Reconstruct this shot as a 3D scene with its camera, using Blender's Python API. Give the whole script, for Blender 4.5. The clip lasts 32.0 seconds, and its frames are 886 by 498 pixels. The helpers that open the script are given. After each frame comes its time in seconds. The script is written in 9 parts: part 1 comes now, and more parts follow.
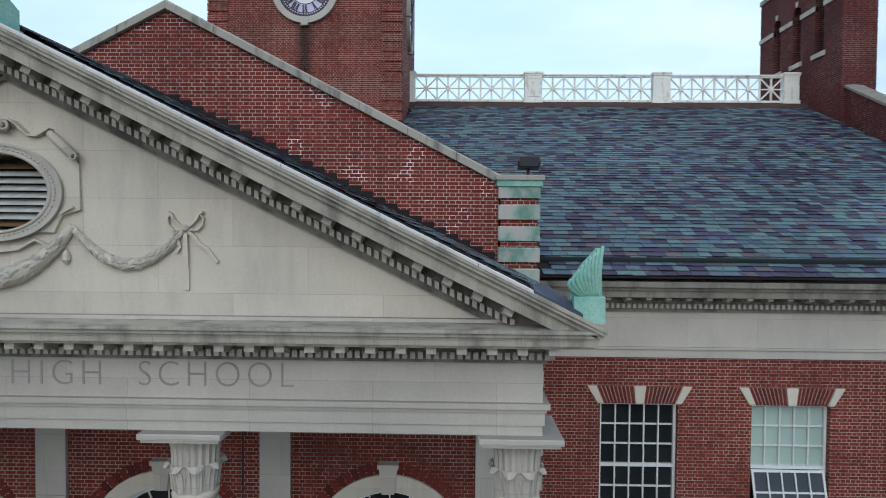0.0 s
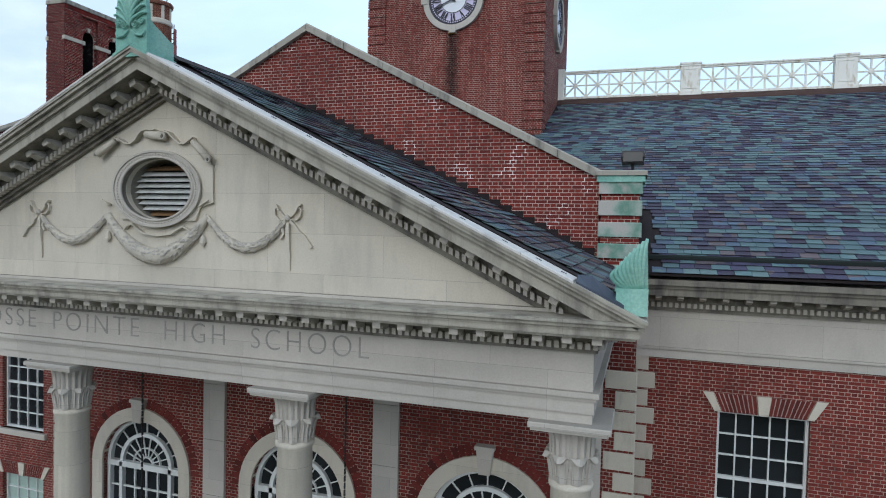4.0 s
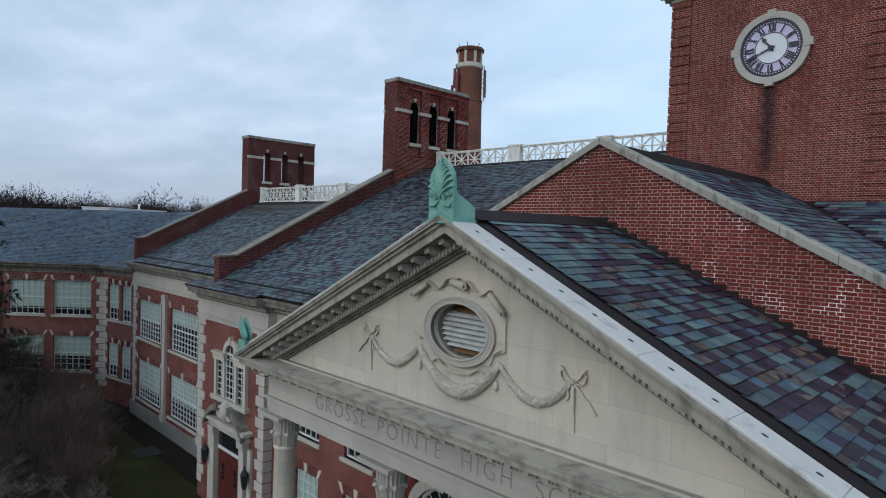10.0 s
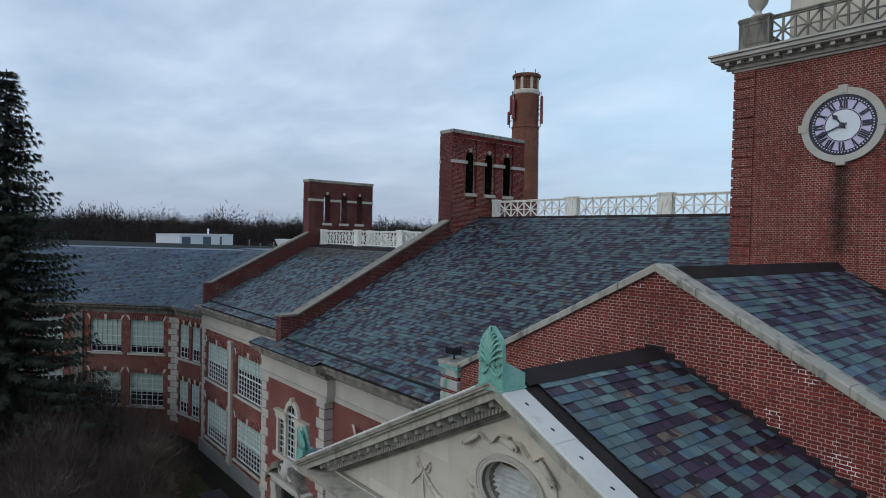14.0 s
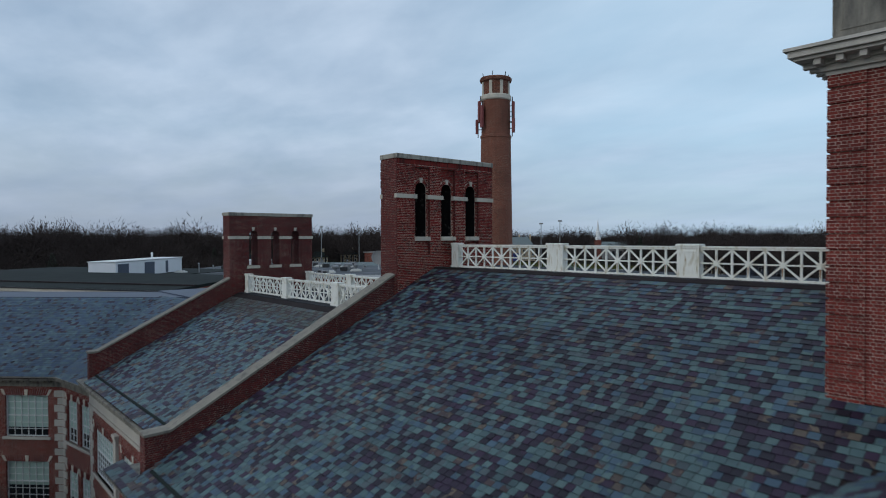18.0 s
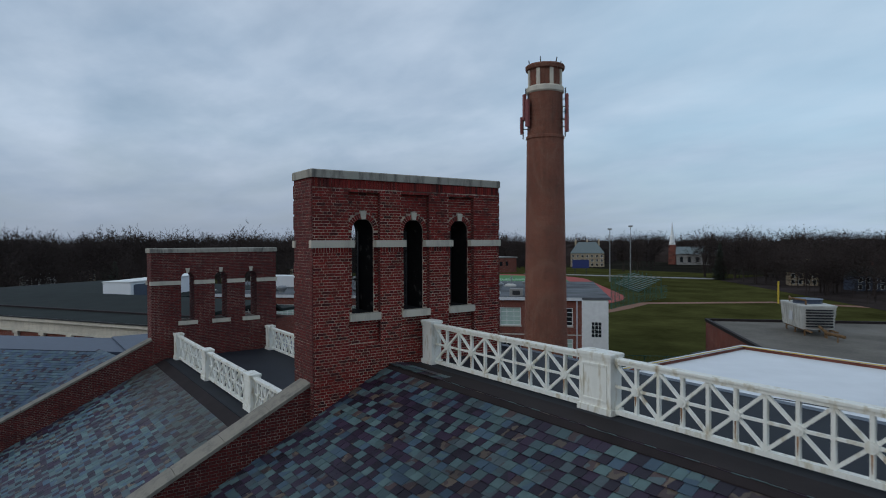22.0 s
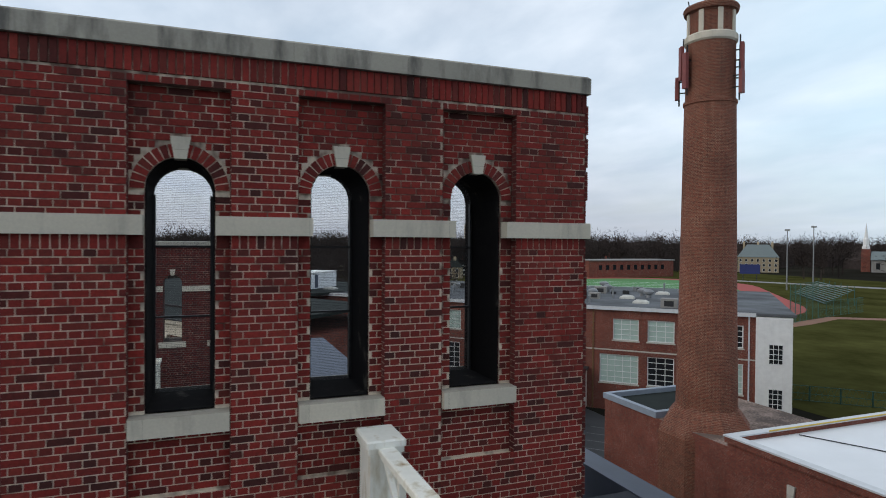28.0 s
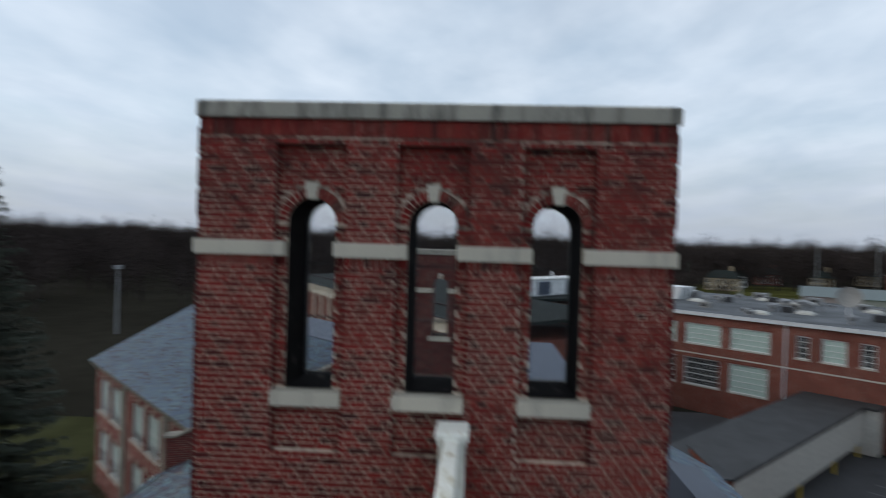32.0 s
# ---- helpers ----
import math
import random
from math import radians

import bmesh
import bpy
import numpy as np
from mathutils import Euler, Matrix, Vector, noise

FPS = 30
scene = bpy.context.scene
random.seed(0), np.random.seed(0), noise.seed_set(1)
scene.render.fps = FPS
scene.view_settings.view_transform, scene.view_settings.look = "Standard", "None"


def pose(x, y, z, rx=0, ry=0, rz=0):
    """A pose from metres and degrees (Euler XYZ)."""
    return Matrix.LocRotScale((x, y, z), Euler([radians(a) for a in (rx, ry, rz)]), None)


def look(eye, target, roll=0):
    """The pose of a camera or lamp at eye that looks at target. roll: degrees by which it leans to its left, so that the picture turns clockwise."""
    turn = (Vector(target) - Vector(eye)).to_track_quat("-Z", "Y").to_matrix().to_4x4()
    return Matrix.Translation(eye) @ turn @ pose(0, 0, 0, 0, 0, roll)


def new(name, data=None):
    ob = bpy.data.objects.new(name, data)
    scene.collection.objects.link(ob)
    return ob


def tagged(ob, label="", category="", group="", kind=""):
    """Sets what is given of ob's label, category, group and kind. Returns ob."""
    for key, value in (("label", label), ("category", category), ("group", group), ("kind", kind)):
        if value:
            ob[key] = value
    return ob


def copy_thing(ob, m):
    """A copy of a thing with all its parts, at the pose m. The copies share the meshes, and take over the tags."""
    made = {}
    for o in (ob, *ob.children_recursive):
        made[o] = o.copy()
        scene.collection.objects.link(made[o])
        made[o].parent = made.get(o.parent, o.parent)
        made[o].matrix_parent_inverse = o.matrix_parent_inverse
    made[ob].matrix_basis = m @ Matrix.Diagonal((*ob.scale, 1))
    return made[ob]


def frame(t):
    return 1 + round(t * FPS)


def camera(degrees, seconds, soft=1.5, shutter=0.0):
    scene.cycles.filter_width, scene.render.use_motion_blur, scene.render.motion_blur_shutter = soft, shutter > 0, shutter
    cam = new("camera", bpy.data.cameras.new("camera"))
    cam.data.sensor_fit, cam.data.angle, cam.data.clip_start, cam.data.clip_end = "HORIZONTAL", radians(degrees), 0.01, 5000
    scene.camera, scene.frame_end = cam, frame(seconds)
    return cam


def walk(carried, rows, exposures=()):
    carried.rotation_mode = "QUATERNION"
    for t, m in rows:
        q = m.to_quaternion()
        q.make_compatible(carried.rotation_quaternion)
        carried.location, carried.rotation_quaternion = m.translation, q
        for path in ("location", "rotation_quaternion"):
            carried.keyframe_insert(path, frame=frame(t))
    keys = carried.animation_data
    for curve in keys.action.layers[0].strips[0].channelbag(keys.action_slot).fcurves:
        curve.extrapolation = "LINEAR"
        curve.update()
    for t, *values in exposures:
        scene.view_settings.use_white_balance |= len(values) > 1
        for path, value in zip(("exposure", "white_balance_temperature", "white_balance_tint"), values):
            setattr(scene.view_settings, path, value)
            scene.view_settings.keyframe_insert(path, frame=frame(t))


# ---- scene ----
cam = camera(71.9, 32.0, soft=1.0, shutter=0.5)
PATH = [
    (0, (4.755, 0.605, 11.169), (4.714, 2.604, 11.114), 0.5),
    (0.5, (4.988, 0.594, 11.164), (4.849, 2.588, 11.107), 0.7),
    (1, (5.221, 0.565, 11.156), (4.993, 2.552, 11.097), 0.9),
    (1.5, (5.43, 0.553, 11.15), (5.12, 2.528, 11.09), 1.1),
    (2, (5.622, 0.535, 11.15), (5.239, 2.497, 11.089), 1.2),
    (2.5, (5.789, 0.494, 11.131), (5.336, 2.441, 11.069), 1.3),
    (4.5, (6.146, 0.268, 11.093), (5.475, 2.151, 11.029), 1.3),
    (5, (6.148, 0.238, 11.119), (5.412, 2.096, 11.055), 1.3),
    (5.5, (6.159, 0.206, 11.18), (5.344, 2.031, 11.114), 1.4),
    (6, (6.185, 0.174, 11.244), (5.272, 1.952, 11.177), 1.5),
    (6.5, (6.173, 0.154, 11.304), (5.167, 1.881, 11.238), 1.5),
    (7, (6.148, 0.14, 11.376), (5.063, 1.819, 11.308), 1.6),
    (7.5, (6.134, 0.183, 11.663), (4.967, 1.806, 11.597), 1.7),
    (8, (6.126, 0.259, 12.002), (4.889, 1.829, 11.937), 1.8),
    (8.5, (6.142, 0.291, 12.307), (4.85, 1.816, 12.242), 1.8),
    (9, (6.133, 0.364, 12.569), (4.797, 1.851, 12.505), 1.9),
    (9.5, (6.15, 0.356, 12.821), (4.773, 1.804, 12.757), 1.8),
    (10, (6.178, 0.35, 13.076), (4.759, 1.758, 13.011), 1.8),
    (10.5, (6.191, 0.357, 13.328), (4.736, 1.728, 13.266), 1.7),
    (11, (6.204, 0.341, 13.6), (4.717, 1.676, 13.54), 1.7),
    (11.5, (6.198, 0.35, 13.851), (4.69, 1.663, 13.792), 1.6),
    (12, (6.164, 0.364, 14.133), (4.644, 1.662, 14.077), 1.5),
    (12.5, (6.132, 0.381, 14.436), (4.604, 1.67, 14.381), 1.4),
    (13, (6.14, 0.385, 14.724), (4.605, 1.666, 14.673), 1.4),
    (13.5, (6.149, 0.425, 15.003), (4.608, 1.698, 14.958), 1.4),
    (14, (6.21, 0.413, 15.337), (4.662, 1.679, 15.293), 1.3),
    (14.5, (6.225, 0.426, 15.628), (4.674, 1.689, 15.589), 1.1),
    (16.5, (4.788, 2.076, 16.063), (3.293, 3.405, 16.026), 0.2),
    (17, (3.539, 3.507, 16.545), (2.042, 4.832, 16.511), 0.2),
    (17.5, (2.181, 5.051, 17.133), (0.68, 6.372, 17.095), -0.1),
    (18, (0.845, 6.508, 17.606), (-0.654, 7.832, 17.571), -0.2),
    (18.5, (-0.353, 7.878, 18.066), (-1.85, 9.204, 18.031), -0.2),
    (19, (-1.459, 9.347, 18.501), (-2.959, 10.669, 18.469), -0.3),
    (19.5, (-2.523, 10.742, 18.906), (-4.023, 12.064, 18.876), -0.5),
    (20, (-3.414, 12.042, 19.205), (-4.913, 13.366, 19.179), -0.6),
    (20.5, (-4.125, 13.233, 19.261), (-5.625, 14.556, 19.237), -0.7),
    (21, (-4.722, 14.28, 19.31), (-6.245, 15.576, 19.283), -0.7),
    (21.5, (-5.29, 15.116, 19.351), (-6.869, 16.344, 19.325), -0.5),
    (22, (-5.816, 15.846, 19.384), (-7.451, 16.997, 19.359), -0.3),
    (22.5, (-6.269, 16.443, 19.427), (-7.936, 17.549, 19.401), -0.2),
    (23, (-6.806, 16.977, 19.446), (-8.495, 18.046, 19.421), -0.1),
    (23.5, (-7.394, 17.529, 19.45), (-9.107, 18.561, 19.424), -0.3),
    (24, (-8.04, 18.089, 19.436), (-9.789, 19.059, 19.412), -0.1),
    (24.5, (-8.77, 18.592, 19.426), (-10.56, 19.482, 19.4), 0.2),
    (26.5, (-11.821, 20.993, 19.298), (-13.671, 21.75, 19.277), 0.2),
    (27, (-12.342, 21.635, 19.261), (-14.198, 22.38, 19.24), 0.3),
    (27.5, (-12.769, 22.367, 19.234), (-14.629, 23.101, 19.211), 0.4),
    (28, (-12.982, 22.898, 19.214), (-14.845, 23.622, 19.188), 0.4),
    (28.5, (-12.937, 23.253, 19.187), (-14.804, 23.967, 19.16), 0.5),
    (29, (-12.644, 23.596, 19.14), (-14.515, 24.302, 19.114), 0.4),
    (29.5, (-12.201, 24.116, 19.125), (-14.073, 24.817, 19.097), 0.4),
    (30, (-11.927, 24.598, 19.126), (-13.8, 25.296, 19.101), 0.3),
    (30.5, (-11.921, 24.717, 19.148), (-13.814, 25.361, 19.121), 0.4),
    (31, (-11.780, 24.660, 19.127), (-13.688, 25.258, 19.099), 0.7),
    (31.3, (-11.752, 24.620, 19.088), (-13.676, 25.166, 19.060), 0.5),
    (31.5, (-11.730, 24.610, 18.966), (-13.691, 25.006, 18.938), 0.6),
    (31.7, (-11.709, 24.640, 18.887), (-13.698, 24.847, 18.859), 1.0),
    (32, (-11.771, 24.660, 19.479), (-13.767, 24.543, 19.451), 1.7),
]
walk(cam, [(t, look(eye, target, roll)) for t, eye, target, roll in PATH],
     exposures=[(0, 0.58, 6500, 10), (2, 0.68, 6550, 10), (5, 0.62, 6450, 10), (8, 0.42, 6500, 10), (10, 0.30, 6500, 10), (14, 0.18, 6500, 10), (17, 0.08, 6400, 8), (19, -0.12, 6450, 9), (22, -0.16, 6500, 9), (24, -0.2, 6600, 10), (26.5, 0.18, 6850, 11), (27, 0.26, 6950, 11), (28, 0.48, 7300, 12), (30, 0.35, 7100, 11), (32, 0.34, 7100, 11)])

# ---- sky, sun ----
world = bpy.data.worlds.new("sky")
scene.world = world
world.use_nodes = True
wn = world.node_tree
wn.nodes.clear()
SUN_EL, SUN_ROT = radians(28), radians(184)
w_out = wn.nodes.new("ShaderNodeOutputWorld")
w_bg = wn.nodes.new("ShaderNodeBackground")
w_sky = wn.nodes.new("ShaderNodeTexSky")
w_sky.sky_type = "NISHITA"
w_sky.sun_disc = False
w_sky.sun_elevation, w_sky.sun_rotation = SUN_EL, SUN_ROT
w_co = wn.nodes.new("ShaderNodeTexCoord")
w_sep = wn.nodes.new("ShaderNodeSeparateXYZ")
wn.links.new(w_co.outputs["Generated"], w_sep.inputs[0])


def w_math(op, a, b=None):
    n = wn.nodes.new("ShaderNodeMath")
    n.operation = op
    for k, v in enumerate((a, b)):
        if v is None:
            continue
        if isinstance(v, (int, float)):
            n.inputs[k].default_value = v
        else:
            wn.links.new(v, n.inputs[k])
    return n.outputs[0]


# cloud deck: flat sheets seen at a slant, stretched towards the horizon
w_up = w_math("ADD", w_math("MAXIMUM", w_sep.outputs[2], 0.0), 0.16)
w_cx = w_math("DIVIDE", w_sep.outputs[0], w_up)
w_cy = w_math("DIVIDE", w_sep.outputs[1], w_up)
w_vec = wn.nodes.new("ShaderNodeCombineXYZ")
wn.links.new(w_cx, w_vec.inputs[0])
wn.links.new(w_cy, w_vec.inputs[1])
w_map = wn.nodes.new("ShaderNodeMapping")
w_map.inputs["Rotation"].default_value = (0, 0, radians(40))
w_map.inputs["Scale"].default_value = (0.75, 1.15, 1)
wn.links.new(w_vec.outputs[0], w_map.inputs[0])
w_n1 = wn.nodes.new("ShaderNodeTexNoise")
w_n1.inputs["Scale"].default_value = 1.3
w_n1.inputs["Detail"].default_value = 7
w_n1.inputs["Roughness"].default_value = 0.55
w_n1.inputs["Distortion"].default_value = 0.1
wn.links.new(w_map.outputs[0], w_n1.inputs[0])
w_r1 = wn.nodes.new("ShaderNodeValToRGB")
w_r1.color_ramp.elements[0].position = 0.36
w_r1.color_ramp.elements[1].position = 0.62
wn.links.new(w_n1.outputs[0], w_r1.inputs[0])
w_r2 = wn.nodes.new("ShaderNodeValToRGB")
w_r2.color_ramp.elements[0].position = 0.30
w_r2.color_ramp.elements[0].color = (4.35, 5.75, 7.6, 1)
w_r2.color_ramp.elements[1].position = 0.66
w_r2.color_ramp.elements[1].color = (6.7, 8.0, 9.8, 1)
w_n2 = wn.nodes.new("ShaderNodeTexNoise")
w_n2.inputs["Scale"].default_value = 1.7
w_n2.inputs["Detail"].default_value = 8
w_n2.inputs["Distortion"].default_value = 0.15
wn.links.new(w_map.outputs[0], w_n2.inputs[0])
wn.links.new(w_n2.outputs[0], w_r2.inputs[0])
w_mix = wn.nodes.new("ShaderNodeMix")
w_mix.data_type = "RGBA"
wn.links.new(w_math("MULTIPLY", w_math("ADD", w_r1.outputs[0], 1.9), 0.34), w_mix.inputs["Factor"])
w_gain = wn.nodes.new("ShaderNodeMix")
w_gain.data_type = "RGBA"
w_gain.blend_type = "MULTIPLY"
w_gain.inputs["Factor"].default_value = 1.0
wn.links.new(w_sky.outputs[0], w_gain.inputs["A"])
w_gain.inputs["B"].default_value = (1.0, 1.1, 1.15, 1)
wn.links.new(w_gain.outputs["Result"], w_mix.inputs["A"])
wn.links.new(w_r2.outputs[0], w_mix.inputs["B"])
# thinner, bluer cloud low in the north
w_dot = wn.nodes.new("ShaderNodeVectorMath")
w_dot.operation = "DOT_PRODUCT"
wn.links.new(w_co.outputs["Generated"], w_dot.inputs[0])
w_dot.inputs[1].default_value = (-0.12, 0.97, 0.2)
w_r3 = wn.nodes.new("ShaderNodeValToRGB")
w_r3.color_ramp.interpolation = "EASE"
w_r3.color_ramp.elements[0].position = 0.66
w_r3.color_ramp.elements[1].position = 0.99
wn.links.new(w_dot.outputs["Value"], w_r3.inputs[0])
w_thin = wn.nodes.new("ShaderNodeMix")
w_thin.data_type = "RGBA"
wn.links.new(w_math("MULTIPLY", w_r3.outputs[0], w_math("ADD", w_math("MULTIPLY", w_n1.outputs[0], -0.6), 0.75)), w_thin.inputs["Factor"])
wn.links.new(w_mix.outputs["Result"], w_thin.inputs["A"])
w_thin.inputs["B"].default_value = (5.7, 8.5, 10.8, 1)
# heavier, greyer cloud bank all round the horizon
w_bank = wn.nodes.new("ShaderNodeMix")
w_bank.data_type = "RGBA"
wn.links.new(w_math("MULTIPLY", w_math("MAXIMUM", w_math("SUBTRACT", 1.0, w_math("DIVIDE", w_math("MAXIMUM", w_sep.outputs[2], 0.0), 0.17)), 0.0), w_math("SUBTRACT", 0.95, w_math("MULTIPLY", w_r3.outputs[0], 0.6))), w_bank.inputs["Factor"])
wn.links.new(w_thin.outputs["Result"], w_bank.inputs["A"])
w_bank.inputs["B"].default_value = (3.7, 4.4, 5.6, 1)
wn.links.new(w_bank.outputs["Result"], w_bg.inputs[0])
w_bg.inputs[1].default_value = 0.088
wn.links.new(w_bg.outputs[0], w_out.inputs[0])

sun = new("sun", bpy.data.lights.new("sun", "SUN"))
sun.data.energy = 0.6
sun.data.angle = radians(45)
sun.data.color = (1.0, 0.98, 0.94)
sun.matrix_world = look((0, 0, 60), (math.sin(SUN_ROT) * -30, math.cos(SUN_ROT) * -30, 60 - 30 * math.tan(SUN_EL)))

# ---- materials ----
class Mat:
    """A short way to write node materials."""

    def __init__(self, name, rough=0.8, metal=0.0, spec=0.4):
        self.m = bpy.data.materials.new(name)
        self.m.use_nodes = True
        self.t = self.m.node_tree
        self.b = self.t.nodes["Principled BSDF"]
        self.b.inputs["Roughness"].default_value = rough
        self.b.inputs["Metallic"].default_value = metal
        self.b.inputs["Specular IOR Level"].default_value = spec

    def node(self, kind, **inputs):
        n = self.t.nodes.new(kind)
        for k, v in inputs.items():
            self.put(n.inputs[k.replace("_", " ")], v)
        return n

    def put(self, socket, v):
        if isinstance(v, bpy.types.NodeSocket):
            self.t.links.new(v, socket)
        else:
            socket.default_value = v

    def math(self, op, a, b=0.0):
        n = self.t.nodes.new("ShaderNodeMath")
        n.operation = op
        self.put(n.inputs[0], a)
        self.put(n.inputs[1], b)
        return n.outputs[0]

    def mix(self, fac, a, b, blend="MIX"):
        n = self.t.nodes.new("ShaderNodeMix")
        n.data_type = "RGBA"
        n.blend_type = blend
        self.put(n.inputs["Factor"], fac)
        self.put(n.inputs["A"], a)
        self.put(n.inputs["B"], b)
        return n.outputs["Result"]

    def ramp(self, fac, stops, interp="LINEAR"):
        n = self.t.nodes.new("ShaderNodeValToRGB")
        n.color_ramp.interpolation = interp
        els = n.color_ramp.elements
        for k, (p, c) in enumerate(stops):
            e = els[k] if k < 2 else els.new(p)
            e.position = p
        for e, (p, c) in zip(els, stops):
            e.position = p
            e.color = (*c, 1)
        self.put(n.inputs[0], fac)
        return n.outputs[0]

    def pos(self):
        return self.node("ShaderNodeNewGeometry").outputs["Position"]

    def noise(self, scale, detail=4.0, rough=0.55, vec=None, stretch=None):
        vec = vec or self.pos()
        if stretch:
            mp = self.node("ShaderNodeMapping", Vector=vec)
            mp.inputs["Scale"].default_value = stretch
            vec = mp.outputs[0]
        return self.node("ShaderNodeTexNoise", Vector=vec, Scale=scale, Detail=detail, Roughness=rough).outputs[0]

    def bump(self, height, strength=0.3, dist=0.01):
        n = self.node("ShaderNodeBump", Height=height, Strength=strength, Distance=dist)
        self.t.links.new(n.outputs[0], self.b.inputs["Normal"])

    def color(self, v):
        self.put(self.b.inputs["Base Color"], v)

    def rough(self, v):
        self.put(self.b.inputs["Roughness"], v)

    def island(self):
        return self.node("ShaderNodeNewGeometry").outputs["Random Per Island"]

    def wall_uv(self):
        """Metres along a wall and up it, from place and normal."""
        g = self.node("ShaderNodeNewGeometry")
        p = self.node("ShaderNodeSeparateXYZ", Vector=g.outputs["Position"])
        n = self.node("ShaderNodeSeparateXYZ", Vector=g.outputs["True Normal"])
        u = self.math("SUBTRACT", self.math("MULTIPLY", n.outputs[0], p.outputs[1]), self.math("MULTIPLY", n.outputs[1], p.outputs[0]))
        return self.node("ShaderNodeCombineXYZ", X=u, Y=p.outputs[2]).outputs[0]


def plain(name, col, rough=0.7, metal=0.0, vary=0.18, scale=3.0, fine=40.0, bump=0.15, spec=0.4):
    """Paint, stone or metal with stains at one scale and grain at another."""
    m = Mat(name, rough, metal, spec)
    big, small = m.noise(scale, 5), m.noise(fine, 3)
    lo = tuple(c * (1 - vary) for c in col)
    hi = tuple(min(c * (1 + vary), 1) for c in col)
    c = m.ramp(big, [(0.3, lo), (0.7, hi)])
    c = m.mix(0.25, c, m.ramp(small, [(0.3, lo), (0.7, hi)]))
    m.color(c)
    m.bump(small, bump, 0.004)
    return m.m


def pointing(m, lo=0.49, hi=0.60):
    """Where joints have been pointed afresh: broad patches broken into short runs."""
    patch = m.noise(0.75, 3, 0.5)
    runs = m.noise(8.0, 2, 0.5)
    k = m.math("ADD", m.math("MULTIPLY", patch, 0.5), m.math("MULTIPLY", runs, 0.5))
    return m.ramp(k, [(lo, (0, 0, 0)), (hi, (1, 1, 1))])


def brick_mat(name, c1, c2, mortar, course=0.0677, length=0.215, joint=0.012, fresh_at=(0.46, 0.62), white=0.0):
    m = Mat(name, 0.88, spec=0.25)
    uv = m.wall_uv()
    b = m.node("ShaderNodeTexBrick", Vector=uv, Scale=1.0, Mortar_Size=joint * 0.5, Mortar_Smooth=0.15, Bias=0.0, Brick_Width=length, Row_Height=course)
    b.offset, b.squash, b.squash_frequency = 0.5, 0.5, 2
    b.inputs["Color1"].default_value = (*c1, 1)
    b.inputs["Color2"].default_value = (*c2, 1)
    sooty = tuple(0.5 * v for v in mortar)
    fresh = tuple(min(1.0, 1.45 * v) for v in mortar)
    m.put(b.inputs["Mortar"], m.mix(pointing(m, *fresh_at), (*sooty, 1), (*fresh, 1)))
    big = m.noise(0.35, 4)
    base = b.outputs["Color"]
    if white:
        fleck = m.ramp(m.noise(1.6, 2, 0.4), [(0.625, (0, 0, 0)), (0.635, (1, 1, 1)), (0.66, (1, 1, 1)), (0.67, (0, 0, 0))])
        base = m.mix(m.math("MULTIPLY", m.math("MULTIPLY", fleck, b.outputs["Fac"]), white), base, (0.85, 0.83, 0.8, 1))
    tone = m.mix(0.5, base, m.ramp(big, [(0.3, (0.6, 0.6, 0.6)), (0.7, (1.3, 1.25, 1.2))]), "MULTIPLY")
    grain = m.noise(30, 4)
    tone = m.mix(0.45, tone, m.ramp(grain, [(0.3, (0.65, 0.65, 0.65)), (0.72, (1.25, 1.25, 1.25))]), "MULTIPLY")
    drip = m.noise(1.0, 5, stretch=(3.0, 3.0, 0.35))
    tone = m.mix(m.math("MULTIPLY", m.ramp(drip, [(0.56, (0, 0, 0)), (0.8, (1, 1, 1))]), 0.35), tone, (0.03, 0.022, 0.02, 1))
    m.color(tone)
    h = m.math("ADD", m.math("MULTIPLY", b.outputs["Fac"], -1.0), m.math("MULTIPLY", grain, 0.25))
    m.bump(h, 0.6, 0.008)
    return m.m


